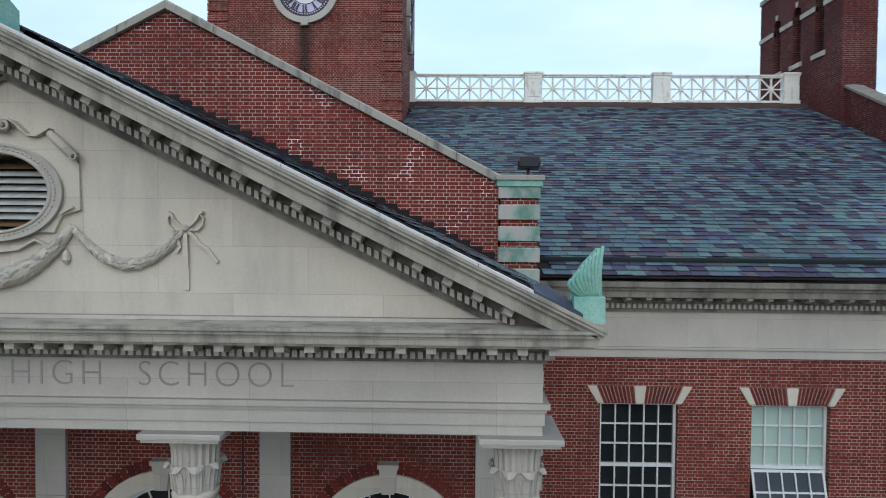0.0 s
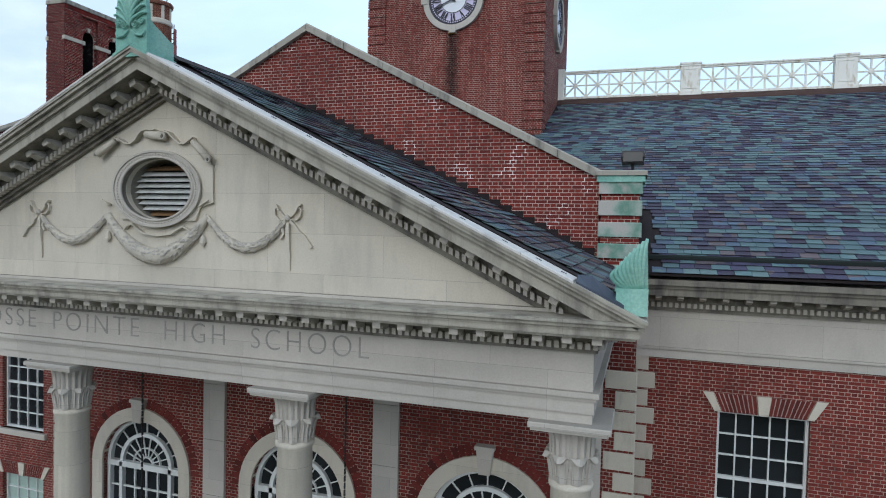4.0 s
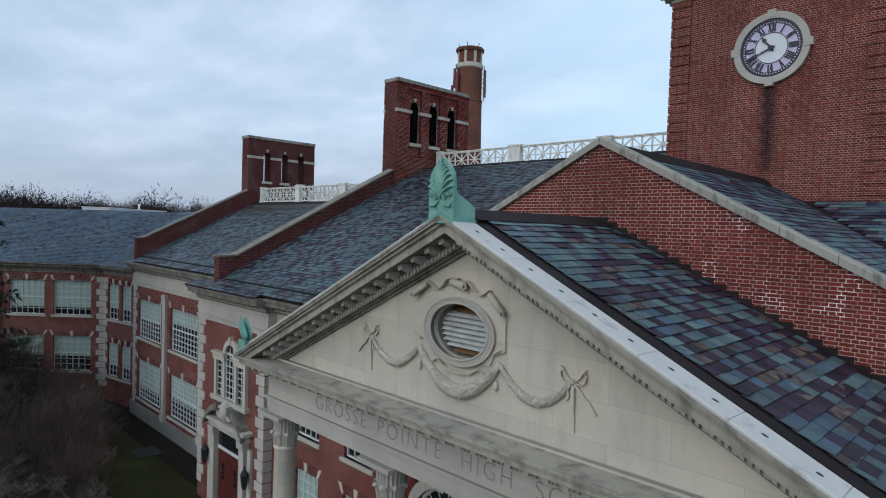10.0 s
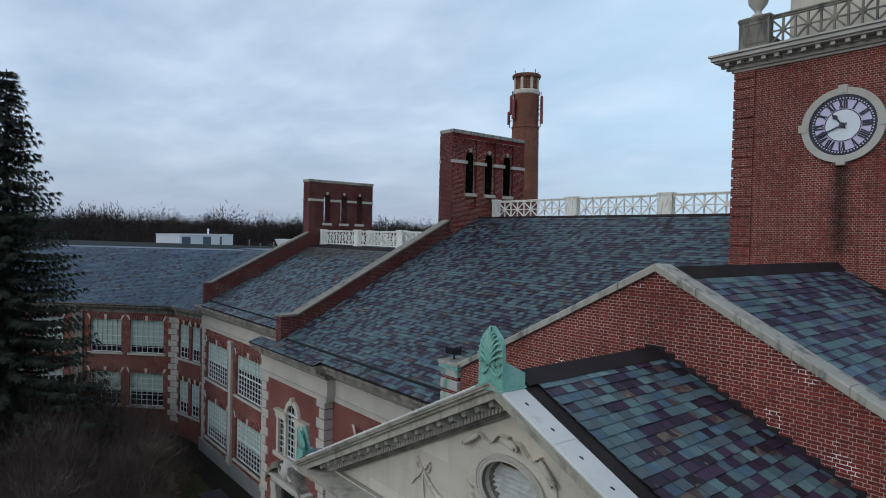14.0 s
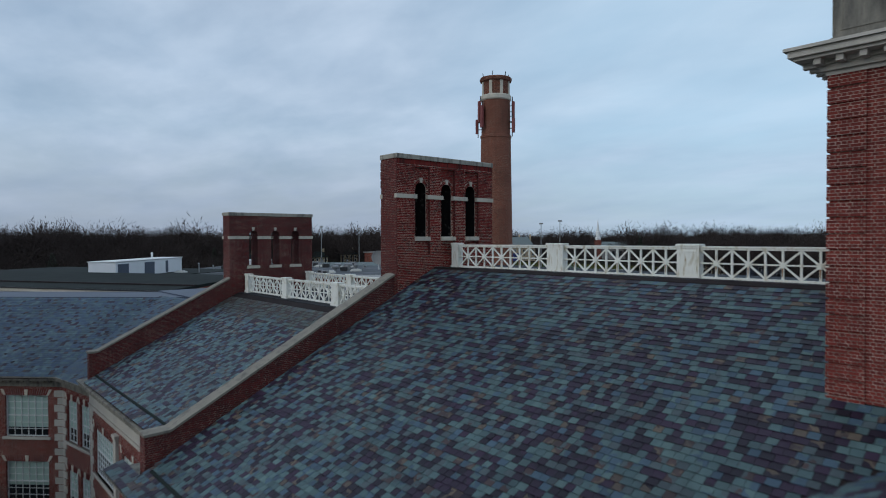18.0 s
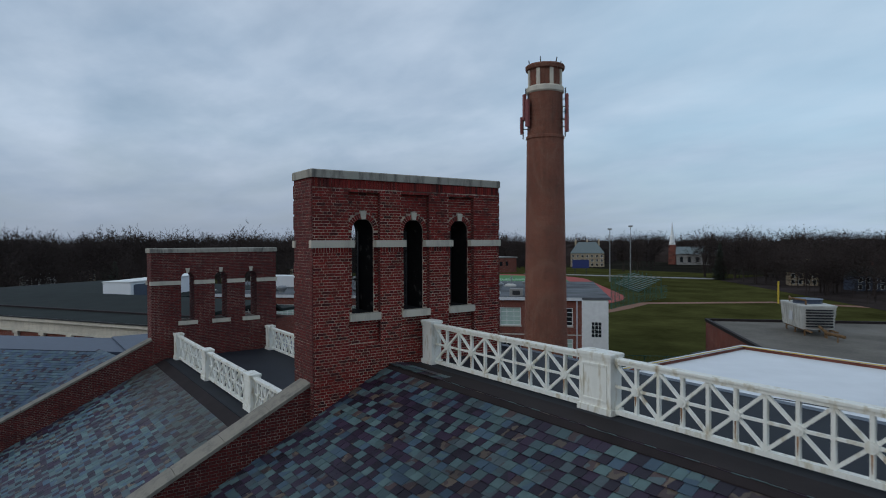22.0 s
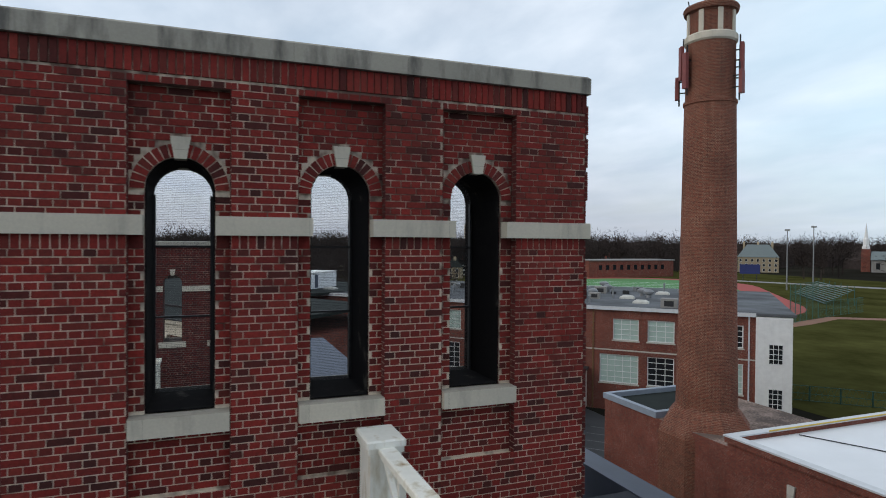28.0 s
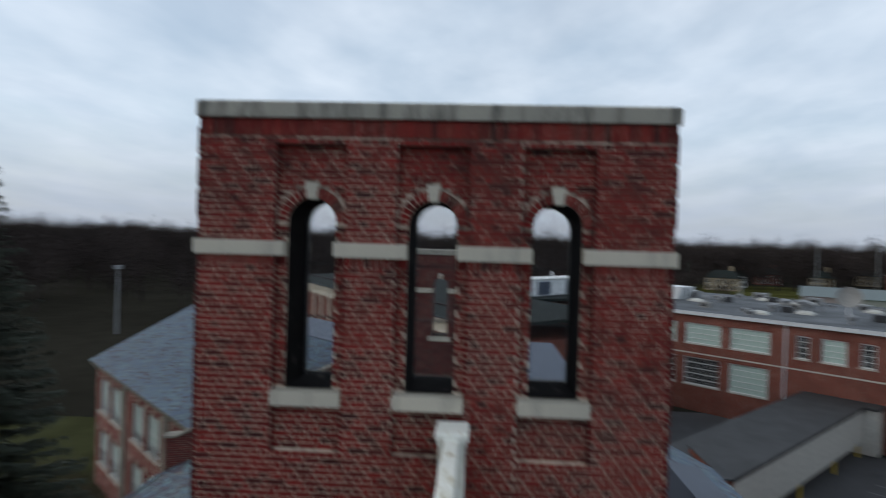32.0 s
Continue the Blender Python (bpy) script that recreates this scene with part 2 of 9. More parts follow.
def slate_mat(name, own=False, palette=0, gain=1.0, moss=0.0):
    """Slates of mixed quarry colours: green-grey, blue-grey, purple and brown; palettes 1 and 2 paint in sky
    reflection.
    """
    m = Mat(name, 0.5, spec=0.3)
    r = m.node("ShaderNodeObjectInfo").outputs["Random"] if own else m.island()
    teal, sea, grey, blue = (0.058, 0.095, 0.099), (0.072, 0.113, 0.112), (0.056, 0.074, 0.080), (0.046, 0.076, 0.104)
    plum, ink, tan, rust = (0.026, 0.015, 0.030), (0.015, 0.011, 0.019), (0.086, 0.066, 0.050), (0.052, 0.034, 0.034)
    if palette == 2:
        # brighter, bluer mix: the sky's reflection put into the slate colours
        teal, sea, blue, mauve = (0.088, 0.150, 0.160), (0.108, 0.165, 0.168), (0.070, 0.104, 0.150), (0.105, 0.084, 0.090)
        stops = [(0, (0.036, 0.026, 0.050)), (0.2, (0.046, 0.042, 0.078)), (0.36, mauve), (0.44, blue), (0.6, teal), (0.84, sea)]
    elif palette:
        # extra blue paints the sky mirrored on slopes seen at low angles
        stops = [(0, plum), (0.10, rust), (0.14, (0.044, 0.070, 0.112)), (0.40, (0.056, 0.090, 0.108)), (0.6, (0.050, 0.078, 0.110)), (0.80, (0.074, 0.112, 0.128)), (0.94, ink)]
    else:
        stops = [(0, plum), (0.22, ink), (0.37, tan), (0.40, rust), (0.44, grey), (0.56, teal), (0.72, blue), (0.84, sea)]
    # slates of one quarry lie in loose groups
    drift = m.noise(2.2, 2, 0.5)
    pick = m.math("ADD", m.math("MULTIPLY", r, 0.94), m.math("MULTIPLY", m.math("SUBTRACT", drift, 0.46), 0.34))
    c = m.ramp(pick, stops, "CONSTANT")
    # each slate has its own depth of tone
    tone = m.math("FRACT", m.math("MULTIPLY", r, 37.7))
    c = m.mix(0.8, c, m.ramp(tone, [(0.0, (0.66, 0.66, 0.68)), (0.5, (1.0, 1.0, 1.0)), (1.0, (1.36, 1.34, 1.3))]), "MULTIPLY")
    patch = m.noise(0.22, 3)
    c = m.mix(0.6, c, m.ramp(patch, [(0.35, (0.72, 0.72, 0.74)), (0.65, (1.22, 1.22, 1.2))]), "MULTIPLY")
    if gain != 1.0:
        c = m.mix(1.0, c, (gain, gain, gain, 1), "MULTIPLY")
    if moss:
        # brown lichen washed down from the roof's edge in ragged tongues
        up = m.node("ShaderNodeSeparateXYZ", Vector=m.pos()).outputs[2]
        k = m.math("ADD", m.math("MULTIPLY", m.math("SUBTRACT", up, moss), 0.8), m.math("MULTIPLY", m.noise(1.1, 5, 0.65), 1.5))
        c = m.mix(m.math("MULTIPLY", m.ramp(k, [(0.62, (0, 0, 0)), (0.98, (1, 1, 1))]), 0.6), c, (0.062, 0.050, 0.036, 1))
    n = m.noise(6, 6)
    c = m.mix(0.5, c, m.ramp(n, [(0.3, (0.66, 0.66, 0.66)), (0.7, (1.28, 1.28, 1.28))]), "MULTIPLY")
    m.color(c)
    m.rough(m.math("ADD", m.math("ADD", m.math("MULTIPLY", n, 0.3), m.math("MULTIPLY", tone, 0.14)), 0.31))
    m.bump(m.noise(25, 5), 0.3, 0.006)
    return m.m


def stone_mat(name, col, soot=0.5, block=(1.0, 0.45), rough=0.85, soot_at=(0.5, 0.74)):
    """Limestone with ashlar tones, soot streaks and pitting."""
    m = Mat(name, rough, spec=0.25)
    uv = m.wall_uv()
    b = m.node("ShaderNodeTexBrick", Vector=uv, Scale=1.0, Mortar_Size=0.003, Mortar_Smooth=0.3, Brick_Width=block[0], Row_Height=block[1])
    b.inputs["Color1"].default_value = (*[c * 0.93 for c in col], 1)
    b.inputs["Color2"].default_value = (*[min(1, c * 1.07) for c in col], 1)
    b.inputs["Mortar"].default_value = (*[c * 0.72 for c in col], 1)
    big, grain = m.noise(0.9, 6), m.noise(45, 4)
    c = m.mix(0.5, b.outputs["Color"], m.ramp(big, [(0.3, (0.8, 0.8, 0.8)), (0.7, (1.15, 1.13, 1.1))]), "MULTIPLY")
    streak = m.noise(1.6, 6, 0.65, stretch=(2.2, 2.2, 0.5))
    k = m.math("MULTIPLY", m.ramp(streak, [(soot_at[0], (0, 0, 0)), (soot_at[1], (1, 1, 1))]), soot)
    c = m.mix(k, c, (0.085, 0.08, 0.075, 1))
    c = m.mix(0.3, c, m.ramp(grain, [(0.3, (0.8, 0.8, 0.8)), (0.7, (1.15, 1.15, 1.15))]), "MULTIPLY")
    m.color(c)
    m.bump(grain, 0.25, 0.004)
    return m.m


M_BRICK = brick_mat("red_brick", (0.215, 0.036, 0.027), (0.125, 0.023, 0.019), (0.30, 0.225, 0.19), course=0.0640, length=0.19, joint=0.012, fresh_at=(0.36, 0.55))
M_BRICK_OLD = brick_mat("dark_red_brick", (0.145, 0.024, 0.021), (0.075, 0.016, 0.016), (0.24, 0.18, 0.15), course=0.0677, length=0.21, joint=0.011)
M_BRICK_GABLE = brick_mat("gable_brick", (0.215, 0.033, 0.024), (0.125, 0.022, 0.019), (0.34, 0.26, 0.225), course=0.0612, length=0.20, joint=0.012, fresh_at=(0.36, 0.55), white=1.0)
M_BRICK_STACK = brick_mat("stack_brick", (0.215, 0.068, 0.042), (0.12, 0.042, 0.028), (0.27, 0.175, 0.125), course=0.085, length=0.24, joint=0.013, fresh_at=(0.3, 0.6))
M_BRICK_FAR = brick_mat("brown_brick", (0.24, 0.068, 0.046), (0.155, 0.045, 0.033), (0.24, 0.17, 0.14), joint=0.01)


def mortar_mat():
    m = Mat("mortar", 0.95, spec=0.2)
    # joints pale downwards: fresher pointing, plus bounced light painted in
    up = m.node("ShaderNodeSeparateXYZ", Vector=m.pos()).outputs[2]
    low = m.math("MINIMUM", m.math("MAXIMUM", m.math("MULTIPLY", m.math("SUBTRACT", 18.6, up), 0.03), -0.04), 0.06)
    patch, runs = m.noise(0.75, 3, 0.5), m.noise(8.0, 2, 0.5)
    k = m.math("ADD", m.math("MULTIPLY", m.math("ADD", patch, runs), 0.5), low)
    k = m.ramp(k, [(0.39, (0, 0, 0)), (0.55, (1, 1, 1))])
    g = m.noise(55, 3)
    c = m.mix(k, (0.15, 0.105, 0.085, 1), (0.68, 0.57, 0.45, 1))
    m.color(m.mix(0.35, c, m.ramp(g, [(0.3, (0.7, 0.7, 0.7)), (0.7, (1.2, 1.2, 1.2))]), "MULTIPLY"))
    m.bump(g, 0.3, 0.004)
    return m.m


M_MORTAR = mortar_mat()
M_JOINT = plain("joint_mortar", (0.42, 0.35, 0.31), 0.95, vary=0.2, fine=60)
M_STONE = stone_mat("limestone", (0.495, 0.46, 0.405), 0.12, (1.3, 0.6))
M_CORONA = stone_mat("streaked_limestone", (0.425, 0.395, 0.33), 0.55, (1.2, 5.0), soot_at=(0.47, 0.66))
# dark tone holds soot and the painted shade of undersides and bed mouldings
M_STONE_DARK = stone_mat("soot_shade_limestone", (0.25, 0.23, 0.19), 0.9, (1.2, 5.0), soot_at=(0.44, 0.66))
M_STONE_WARM = stone_mat("dressed_limestone", (0.56, 0.51, 0.42), 0.35, (1.4, 5.0), soot_at=(0.52, 0.70))
M_STONE_CREAM = stone_mat("cream_limestone", (0.585, 0.535, 0.445), 0.2, (1.6, 0.5))


def stained_stone():
    """Limestone with green copper run-off."""
    m = Mat("copper_stained_limestone", 0.85, spec=0.25)
    n, g = m.noise(2.6, 4, 0.5, stretch=(1, 1, 0.7)), m.noise(40, 4)
    c = m.ramp(n, [(0.42, (0.44, 0.42, 0.38)), (0.5, (0.34, 0.40, 0.35)), (0.62, (0.14, 0.27, 0.21)), (0.72, (0.36, 0.36, 0.32))])
    m.color(m.mix(0.3, c, m.ramp(g, [(0.3, (0.75, 0.75, 0.75)), (0.7, (1.15, 1.15, 1.15))]), "MULTIPLY"))
    m.bump(g, 0.25, 0.004)
    return m.m


M_STONE_GREEN = stained_stone()
M_RAKE = stone_mat("rake_coping", (0.66, 0.64, 0.60), 0.4, (2.0, 9.0), soot_at=(0.58, 0.74))
M_PARAPET = stone_mat("parapet_coping", (0.25, 0.225, 0.185), 0.7, (1.1, 9.0))
M_COPING = stone_mat("coping_stone", (0.38, 0.355, 0.30), 0.8, (1.1, 9.0), soot_at=(0.5, 0.66))
M_WHITE = plain("white_paint", (0.74, 0.74, 0.72), 0.55, vary=0.08, scale=2.0, fine=25)
M_FRAME = plain("window_paint", (0.66, 0.68, 0.66), 0.5, vary=0.06)
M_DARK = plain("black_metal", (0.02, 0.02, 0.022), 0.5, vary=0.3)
M_MEMBRANE = plain("roof_membrane", (0.024, 0.018, 0.018), 0.75, vary=0.35, scale=1.2, spec=0.15)
M_FLASH = plain("flashing_metal", (0.55, 0.56, 0.57), 0.45, vary=0.12, scale=2.0)
M_BLUEROOF = plain("blue_grey_sheet", (0.05, 0.066, 0.10), 0.5, vary=0.15)
M_FLASH_BROWN = plain("rusty_brown_sheet", (0.075, 0.045, 0.038), 0.7, vary=0.35, scale=1.2, spec=0.2)
M_DECK = plain("deck_membrane", (0.014, 0.016, 0.022), 0.7, vary=0.3, scale=0.8, spec=0.25)
M_BLUECOPE = plain("blue_grey_coping", (0.045, 0.056, 0.08), 0.5, vary=0.25, scale=1.5)
M_ROOF_WHITE = plain("white_roof_sheet", (0.72, 0.73, 0.74), 0.6, vary=0.06, scale=0.4)
M_ROOF_DARK = plain("grey_green_roof", (0.019, 0.024, 0.022), 0.85, vary=0.25, scale=0.5, spec=0.12)
M_SLATE = slate_mat("slate", gain=1.14)
M_SLATE_OWN = slate_mat("slate_single", own=True, gain=1.14)
M_SLATE_PALE = slate_mat("sky_tinted_slate", palette=1, gain=1.1)
M_SLATE_WING = slate_mat("lichened_blue_slate", gain=1.55, moss=13.7)
M_SLATE_EAST = slate_mat("sky_brightened_slate", palette=2)
M_SLATE_PORTICO = slate_mat("portico_slate", gain=1.4)
M_SLATE_PORTICO_OWN = slate_mat("portico_slate_single", own=True, gain=1.4)


def copper_mat():
    m = Mat("green_copper", 0.7, spec=0.3)
    n, f = m.noise(2.5, 6), m.noise(35, 4)
    c = m.ramp(n, [(0.3, (0.13, 0.30, 0.25)), (0.5, (0.22, 0.46, 0.38)), (0.72, (0.34, 0.58, 0.48))])
    c = m.mix(0.35, c, m.ramp(f, [(0.3, (0.5, 0.5, 0.5)), (0.7, (1.2, 1.2, 1.2))]), "MULTIPLY")
    m.color(c)
    m.bump(f, 0.2, 0.004)
    return m.m


def glass_mat(name, col=(0.012, 0.014, 0.016), rough=0.06):
    m = Mat(name, rough, spec=0.4)
    n = m.noise(1.2, 2)
    m.color(m.ramp(n, [(0.3, col), (0.7, tuple(c * 1.8 for c in col))]))
    m.bump(m.noise(2.0, 2), 0.04, 0.02)
    return m.m


M_COPPER = copper_mat()
M_GLASS = glass_mat("dark_window_glass")
M_BLIND = plain("pale_green_blind", (0.36, 0.47, 0.42), 0.5, vary=0.08, scale=1.0)
M_GRASS = plain("lawn", (0.056, 0.055, 0.018), 0.95, vary=0.5, scale=0.07, fine=0.6, bump=0.4, spec=0.0)
M_LAWN_DULL = plain("winter_lawn", (0.042, 0.043, 0.020), 0.95, vary=0.35, scale=0.3, fine=6.0, bump=0.4, spec=0.0)
M_GROUND = plain("winter_ground", (0.024, 0.022, 0.017), 0.95, vary=0.4, scale=0.02, fine=0.3, spec=0.0)
M_ASPHALT = plain("asphalt", (0.05, 0.05, 0.052), 0.9, vary=0.2, scale=0.5)
M_CONCRETE = plain("concrete", (0.24, 0.23, 0.215), 0.9, vary=0.18, scale=1.0)
M_WOODS = plain("bare_woods", (0.044, 0.035, 0.032), 0.95, vary=0.5, scale=0.05, fine=0.6, bump=0.6, spec=0.0)
M_ROOF_WORN = plain("worn_roof_felt", (0.15, 0.135, 0.115), 0.92, vary=0.4, scale=0.16, fine=3.0, spec=0.1)
M_PALE_METAL = plain("weathered_pale_metal", (0.46, 0.45, 0.41), 0.6, vary=0.25, scale=0.8, fine=6.0)
M_BARK = plain("bark", (0.07, 0.055, 0.045), 0.95, vary=0.3)
M_NEEDLE = plain("spruce_needles", (0.030, 0.036, 0.024), 0.9, vary=0.5, scale=1.5, fine=10)
M_TWIG = plain("twigs", (0.105, 0.080, 0.068), 0.95, vary=0.4, scale=1.0, spec=0.0)
M_DOOR = plain("oxblood_door_paint", (0.10, 0.022, 0.018), 0.5, vary=0.15)

# ---- mesh helpers ----
from mathutils.geometry import tessellate_polygon


class Geo:
    """Gathers vertices and faces for one mesh."""

    def __init__(self):
        self.v, self.f = [], []

    def add(self, verts, faces):
        n = len(self.v)
        self.v += [tuple(p) for p in verts]
        self.f += [tuple(i + n for i in face) for face in faces]
        return self

    def box(self, x0, x1, y0, y1, z0, z1, bevel=0.0):
        if bevel:
            return self.cbox(x0, x1, y0, y1, z0, z1, bevel)
        v = [(x, y, z) for z in (z0, z1) for y in (y0, y1) for x in (x0, x1)]
        return self.add(v, [(0, 2, 3, 1), (4, 5, 7, 6), (0, 1, 5, 4), (2, 6, 7, 3), (0, 4, 6, 2), (1, 3, 7, 5)])

    def cbox(self, x0, x1, y0, y1, z0, z1, b):
        """A box whose upright and top edges are chamfered."""
        ring = lambda d, e: [(x0 + d + e, y0 + d), (x1 - d - e, y0 + d), (x1 - d, y0 + d + e), (x1 - d, y1 - d - e), (x1 - d - e, y1 - d), (x0 + d + e, y1 - d), (x0 + d, y1 - d - e), (x0 + d, y0 + d + e)]
        return self.loft([[(x, y, z) for x, y in ring(d, b)] for z, d in ((z0, 0), (z1 - b, 0), (z1, b))])

    def loft(self, rings, cap=True, closed=True):
        n = len(rings[0])
        v = [p for r in rings for p in r]
        f = []
        for k in range(len(rings) - 1):
            for i in range(n if closed else n - 1):
                j = (i + 1) % n
                f.append((k * n + i, k * n + j, (k + 1) * n + j, (k + 1) * n + i))
        if cap and closed:
            f.append(tuple(reversed(range(n))))
            f.append(tuple(range((len(rings) - 1) * n, len(rings) * n)))
        return self.add(v, f)

    def lathe(self, profile, n=16, centre=(0, 0, 0), turn=0.0):
        cx, cy, cz = centre
        return self.loft([[(cx + r * math.cos(turn + 2 * math.pi * i / n), cy + r * math.sin(turn + 2 * math.pi * i / n), cz + z) for i in range(n)] for r, z in profile])

    def bar(self, a, b, w, h=None, up=(0, 0, 1)):
        """A square bar from a to b."""
        a, b = Vector(a), Vector(b)
        h = h or w
        d = (b - a).normalized()
        s = d.cross(Vector(up))
        if s.length < 1e-4:
            s = d.cross(Vector((0, 1, 0)))
        s.normalize()
        u = s.cross(d)
        ring = lambda p: [p + s * (w / 2 * i) + u * (h / 2 * j) for i, j in ((-1, -1), (1, -1), (1, 1), (-1, 1))]
        return self.loft([ring(a), ring(b)])

    def tube(self, pts, radii, n=6):
        rings = []
        for k, p in enumerate(pts):
            p = Vector(p)
            d = (Vector(pts[min(k + 1, len(pts) - 1)]) - Vector(pts[max(k - 1, 0)])).normalized()
            s = d.cross(Vector((0.13, 0.3, 0.94)))
            s.normalize()
            u = s.cross(d)
            r = radii[k] if isinstance(radii, (list, tuple)) else radii
            rings.append([p + s * (r * math.cos(2 * math.pi * i / n)) + u * (r * math.sin(2 * math.pi * i / n)) for i in range(n)])
        return self.loft(rings)

    def plate(self, outer, holes, to3, depth):
        """A slab with holes: flat outlines in (u, v), carried to space by to3(u, v, w), w from 0 to depth."""
        loops = [list(outer)] + [list(h) for h in holes]
        flat = [p for lp in loops for p in lp]
        tris = tessellate_polygon([[Vector((u, v, 0)) for u, v in lp] for lp in loops])
        n = len(flat)
        verts = [to3(u, v, 0.0) for u, v in flat] + [to3(u, v, depth) for u, v in flat]
        faces = [tuple(t) for t in tris] + [tuple(i + n for i in reversed(t)) for t in tris]
        at = 0
        for lp in loops:
            m = len(lp)
            for i in range(m):
                j = (i + 1) % m
                faces.append((at + i, at + j, n + at + j, n + at + i))
            at += m
        return self.add(verts, faces)

    def mesh(self, name, material, smooth=False):
        me = bpy.data.meshes.new(name)
        me.from_pydata(self.v, [], self.f)
        bm = bmesh.new()
        bm.from_mesh(me)
        bmesh.ops.recalc_face_normals(bm, faces=bm.faces)
        bm.to_mesh(me)
        bm.free()
        me.materials.append(material)
        if smooth:
            me.polygons.foreach_set("use_smooth", [True] * len(me.polygons))
        return me


def part(name, geo, material, parent=None, label="", smooth=False):
    ob = new(name, geo.mesh(name, material, smooth))
    if parent:
        ob.parent = parent
    if label:
        tagged(ob, label)
    return ob


def thing(name, label, category, at=(0, 0, 0), group="", kind="", turn=0.0):
    ob = new(name)
    ob.empty_display_size = 0.2
    ob.matrix_basis = pose(*at, 0, 0, turn)
    return tagged(ob, label, category, group, kind)


def struct(name, geo, material, label, category, smooth=False):
    return tagged(part(name, geo, material, None, "", smooth), label, category, kind="structure")


def arch_outline(x, half, z0, spring, n=14, radius=None):
    """An opening with straight sides and a round head."""
    r = radius or half
    return [(x - half, z0), (x + half, z0)] + [(x + r * math.cos(a), spring + r * math.sin(a)) for a in [math.pi * k / n for k in range(n + 1)]]


def rect(x0, x1, z0, z1):
    return [(x0, z0), (x1, z0), (x1, z1), (x0, z1)]


def circle(x, z, r, n=28):
    return [(x + r * math.cos(2 * math.pi * k / n), z + r * math.sin(2 * math.pi * k / n)) for k in range(n)]


def facing_y(y):
    return lambda u, v, w: (u, y + w, v)


# ---- ground and distance ----
GZ = 0.9
ground = Geo().add([(-2500, -2500, GZ), (2500, -2500, GZ), (2500, 2500, GZ), (-2500, 2500, GZ)], [(0, 1, 2, 3)])
struct("ground", ground, M_GROUND, "dull brown winter ground reaching the wooded horizon", "ground")

# ---- main block ----
WY = 12.1          # south face of the main wall
PY = 10.45         # south face of the central pavilion
EAVE_Y, EAVE_Z = 11.45, 10.42
SLOPE = 0.5
RIDGE_Y, RIDGE_Z = 23.35, 10.42 + 0.5 * (23.35 - 11.45)
SLATE_RUN = 0.04   # bare membrane below the ridge
WIN_Z0, WIN_Z1 = 5.55, 7.98
LOW_Z0, LOW_Z1 = 1.95, 4.35
MAIN_WIN = {1: [(7.51, 8.97), (10.34, 11.8)], -1: [(-9.95, -8.5), (-12.88, -11.43)]}


def main_wall(name, side):
    xs = sorted((side * 6.0, side * 14.6))
    holes = []
    for a, b in MAIN_WIN[side]:
        holes += [rect(a, b, WIN_Z0, WIN_Z1), rect(a, b, LOW_Z0, LOW_Z1)]
    g = Geo().plate(rect(xs[0], xs[1], GZ - 0.1, 8.86), holes, facing_y(WY), 0.45)
    struct(name, g, M_BRICK, "red brick wall with white joints between the portico and the end pavilion", "wall")


main_wall("wall_south_east", 1)
main_wall("wall_south_west", -1)
# added black sheet: the rooms' darkness put in as colour
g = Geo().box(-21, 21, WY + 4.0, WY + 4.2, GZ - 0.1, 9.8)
struct("dark_room_backing", g, M_DARK, "added black sheet behind the windows that stands for unlit rooms", "wall")


def stone_entablature(name, x0, x1, y, z0=8.86, back=0.5, label="weathered limestone frieze and cornice under the slate eaves"):
    """Frieze, bed mouldings, dentils, brackets and cornice along a south wall."""
    t = thing(name, label, "cornice", kind="structure")
    g = Geo()
    for a, b, p in ((0, 0.16, 0.05), (0.16, 0.2, 0.08), (0.2, 0.86, 0.02)):
        g.box(x0, x1, y - p, y + back, z0 + a, z0 + b)
    part("frieze", g, M_STONE, t)
    # dark stone paints shade under the eaves as well as soot
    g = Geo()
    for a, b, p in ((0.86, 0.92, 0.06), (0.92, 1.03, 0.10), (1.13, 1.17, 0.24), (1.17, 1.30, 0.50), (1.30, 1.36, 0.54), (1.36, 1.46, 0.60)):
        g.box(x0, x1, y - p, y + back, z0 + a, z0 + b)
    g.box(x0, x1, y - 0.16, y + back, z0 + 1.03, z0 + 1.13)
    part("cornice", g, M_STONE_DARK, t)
    g = Geo()
    n = int((x1 - x0) / 0.1)
    for k in range(n):
        x = x0 + (k + 0.25) * (x1 - x0) / n
        g.box(x, x + 0.055, y - 0.15, y - 0.09, z0 + 0.935, z0 + 1.02)
    tagged(part("dentils", g, M_STONE, t), kind="stuff")
    b = Geo().loft([[(-0.05, 0, -0.08), (0.05, 0, -0.08), (0.05, 0, 0), (-0.05, 0, 0)], [(-0.05, -0.12, -0.10), (0.05, -0.12, -0.10), (0.05, -0.12, 0), (-0.05, -0.12, 0)], [(-0.05, -0.26, -0.05), (0.05, -0.26, -0.05), (0.05, -0.26, 0), (-0.05, -0.26, 0)]])
    me = b.mesh("bracket", M_STONE)
    n = max(1, int(round((x1 - x0) / 0.37)))
    for k in range(n):
        o = new("bracket", me)
        o.parent = t
        o.location = (x0 + (k + 0.5) * (x1 - x0) / n, y - 0.16, z0 + 1.17)
    return t


stone_entablature("cornice_east", 5.9, 14.6, WY)
stone_entablature("cornice_west", -14.6, -5.9, WY)


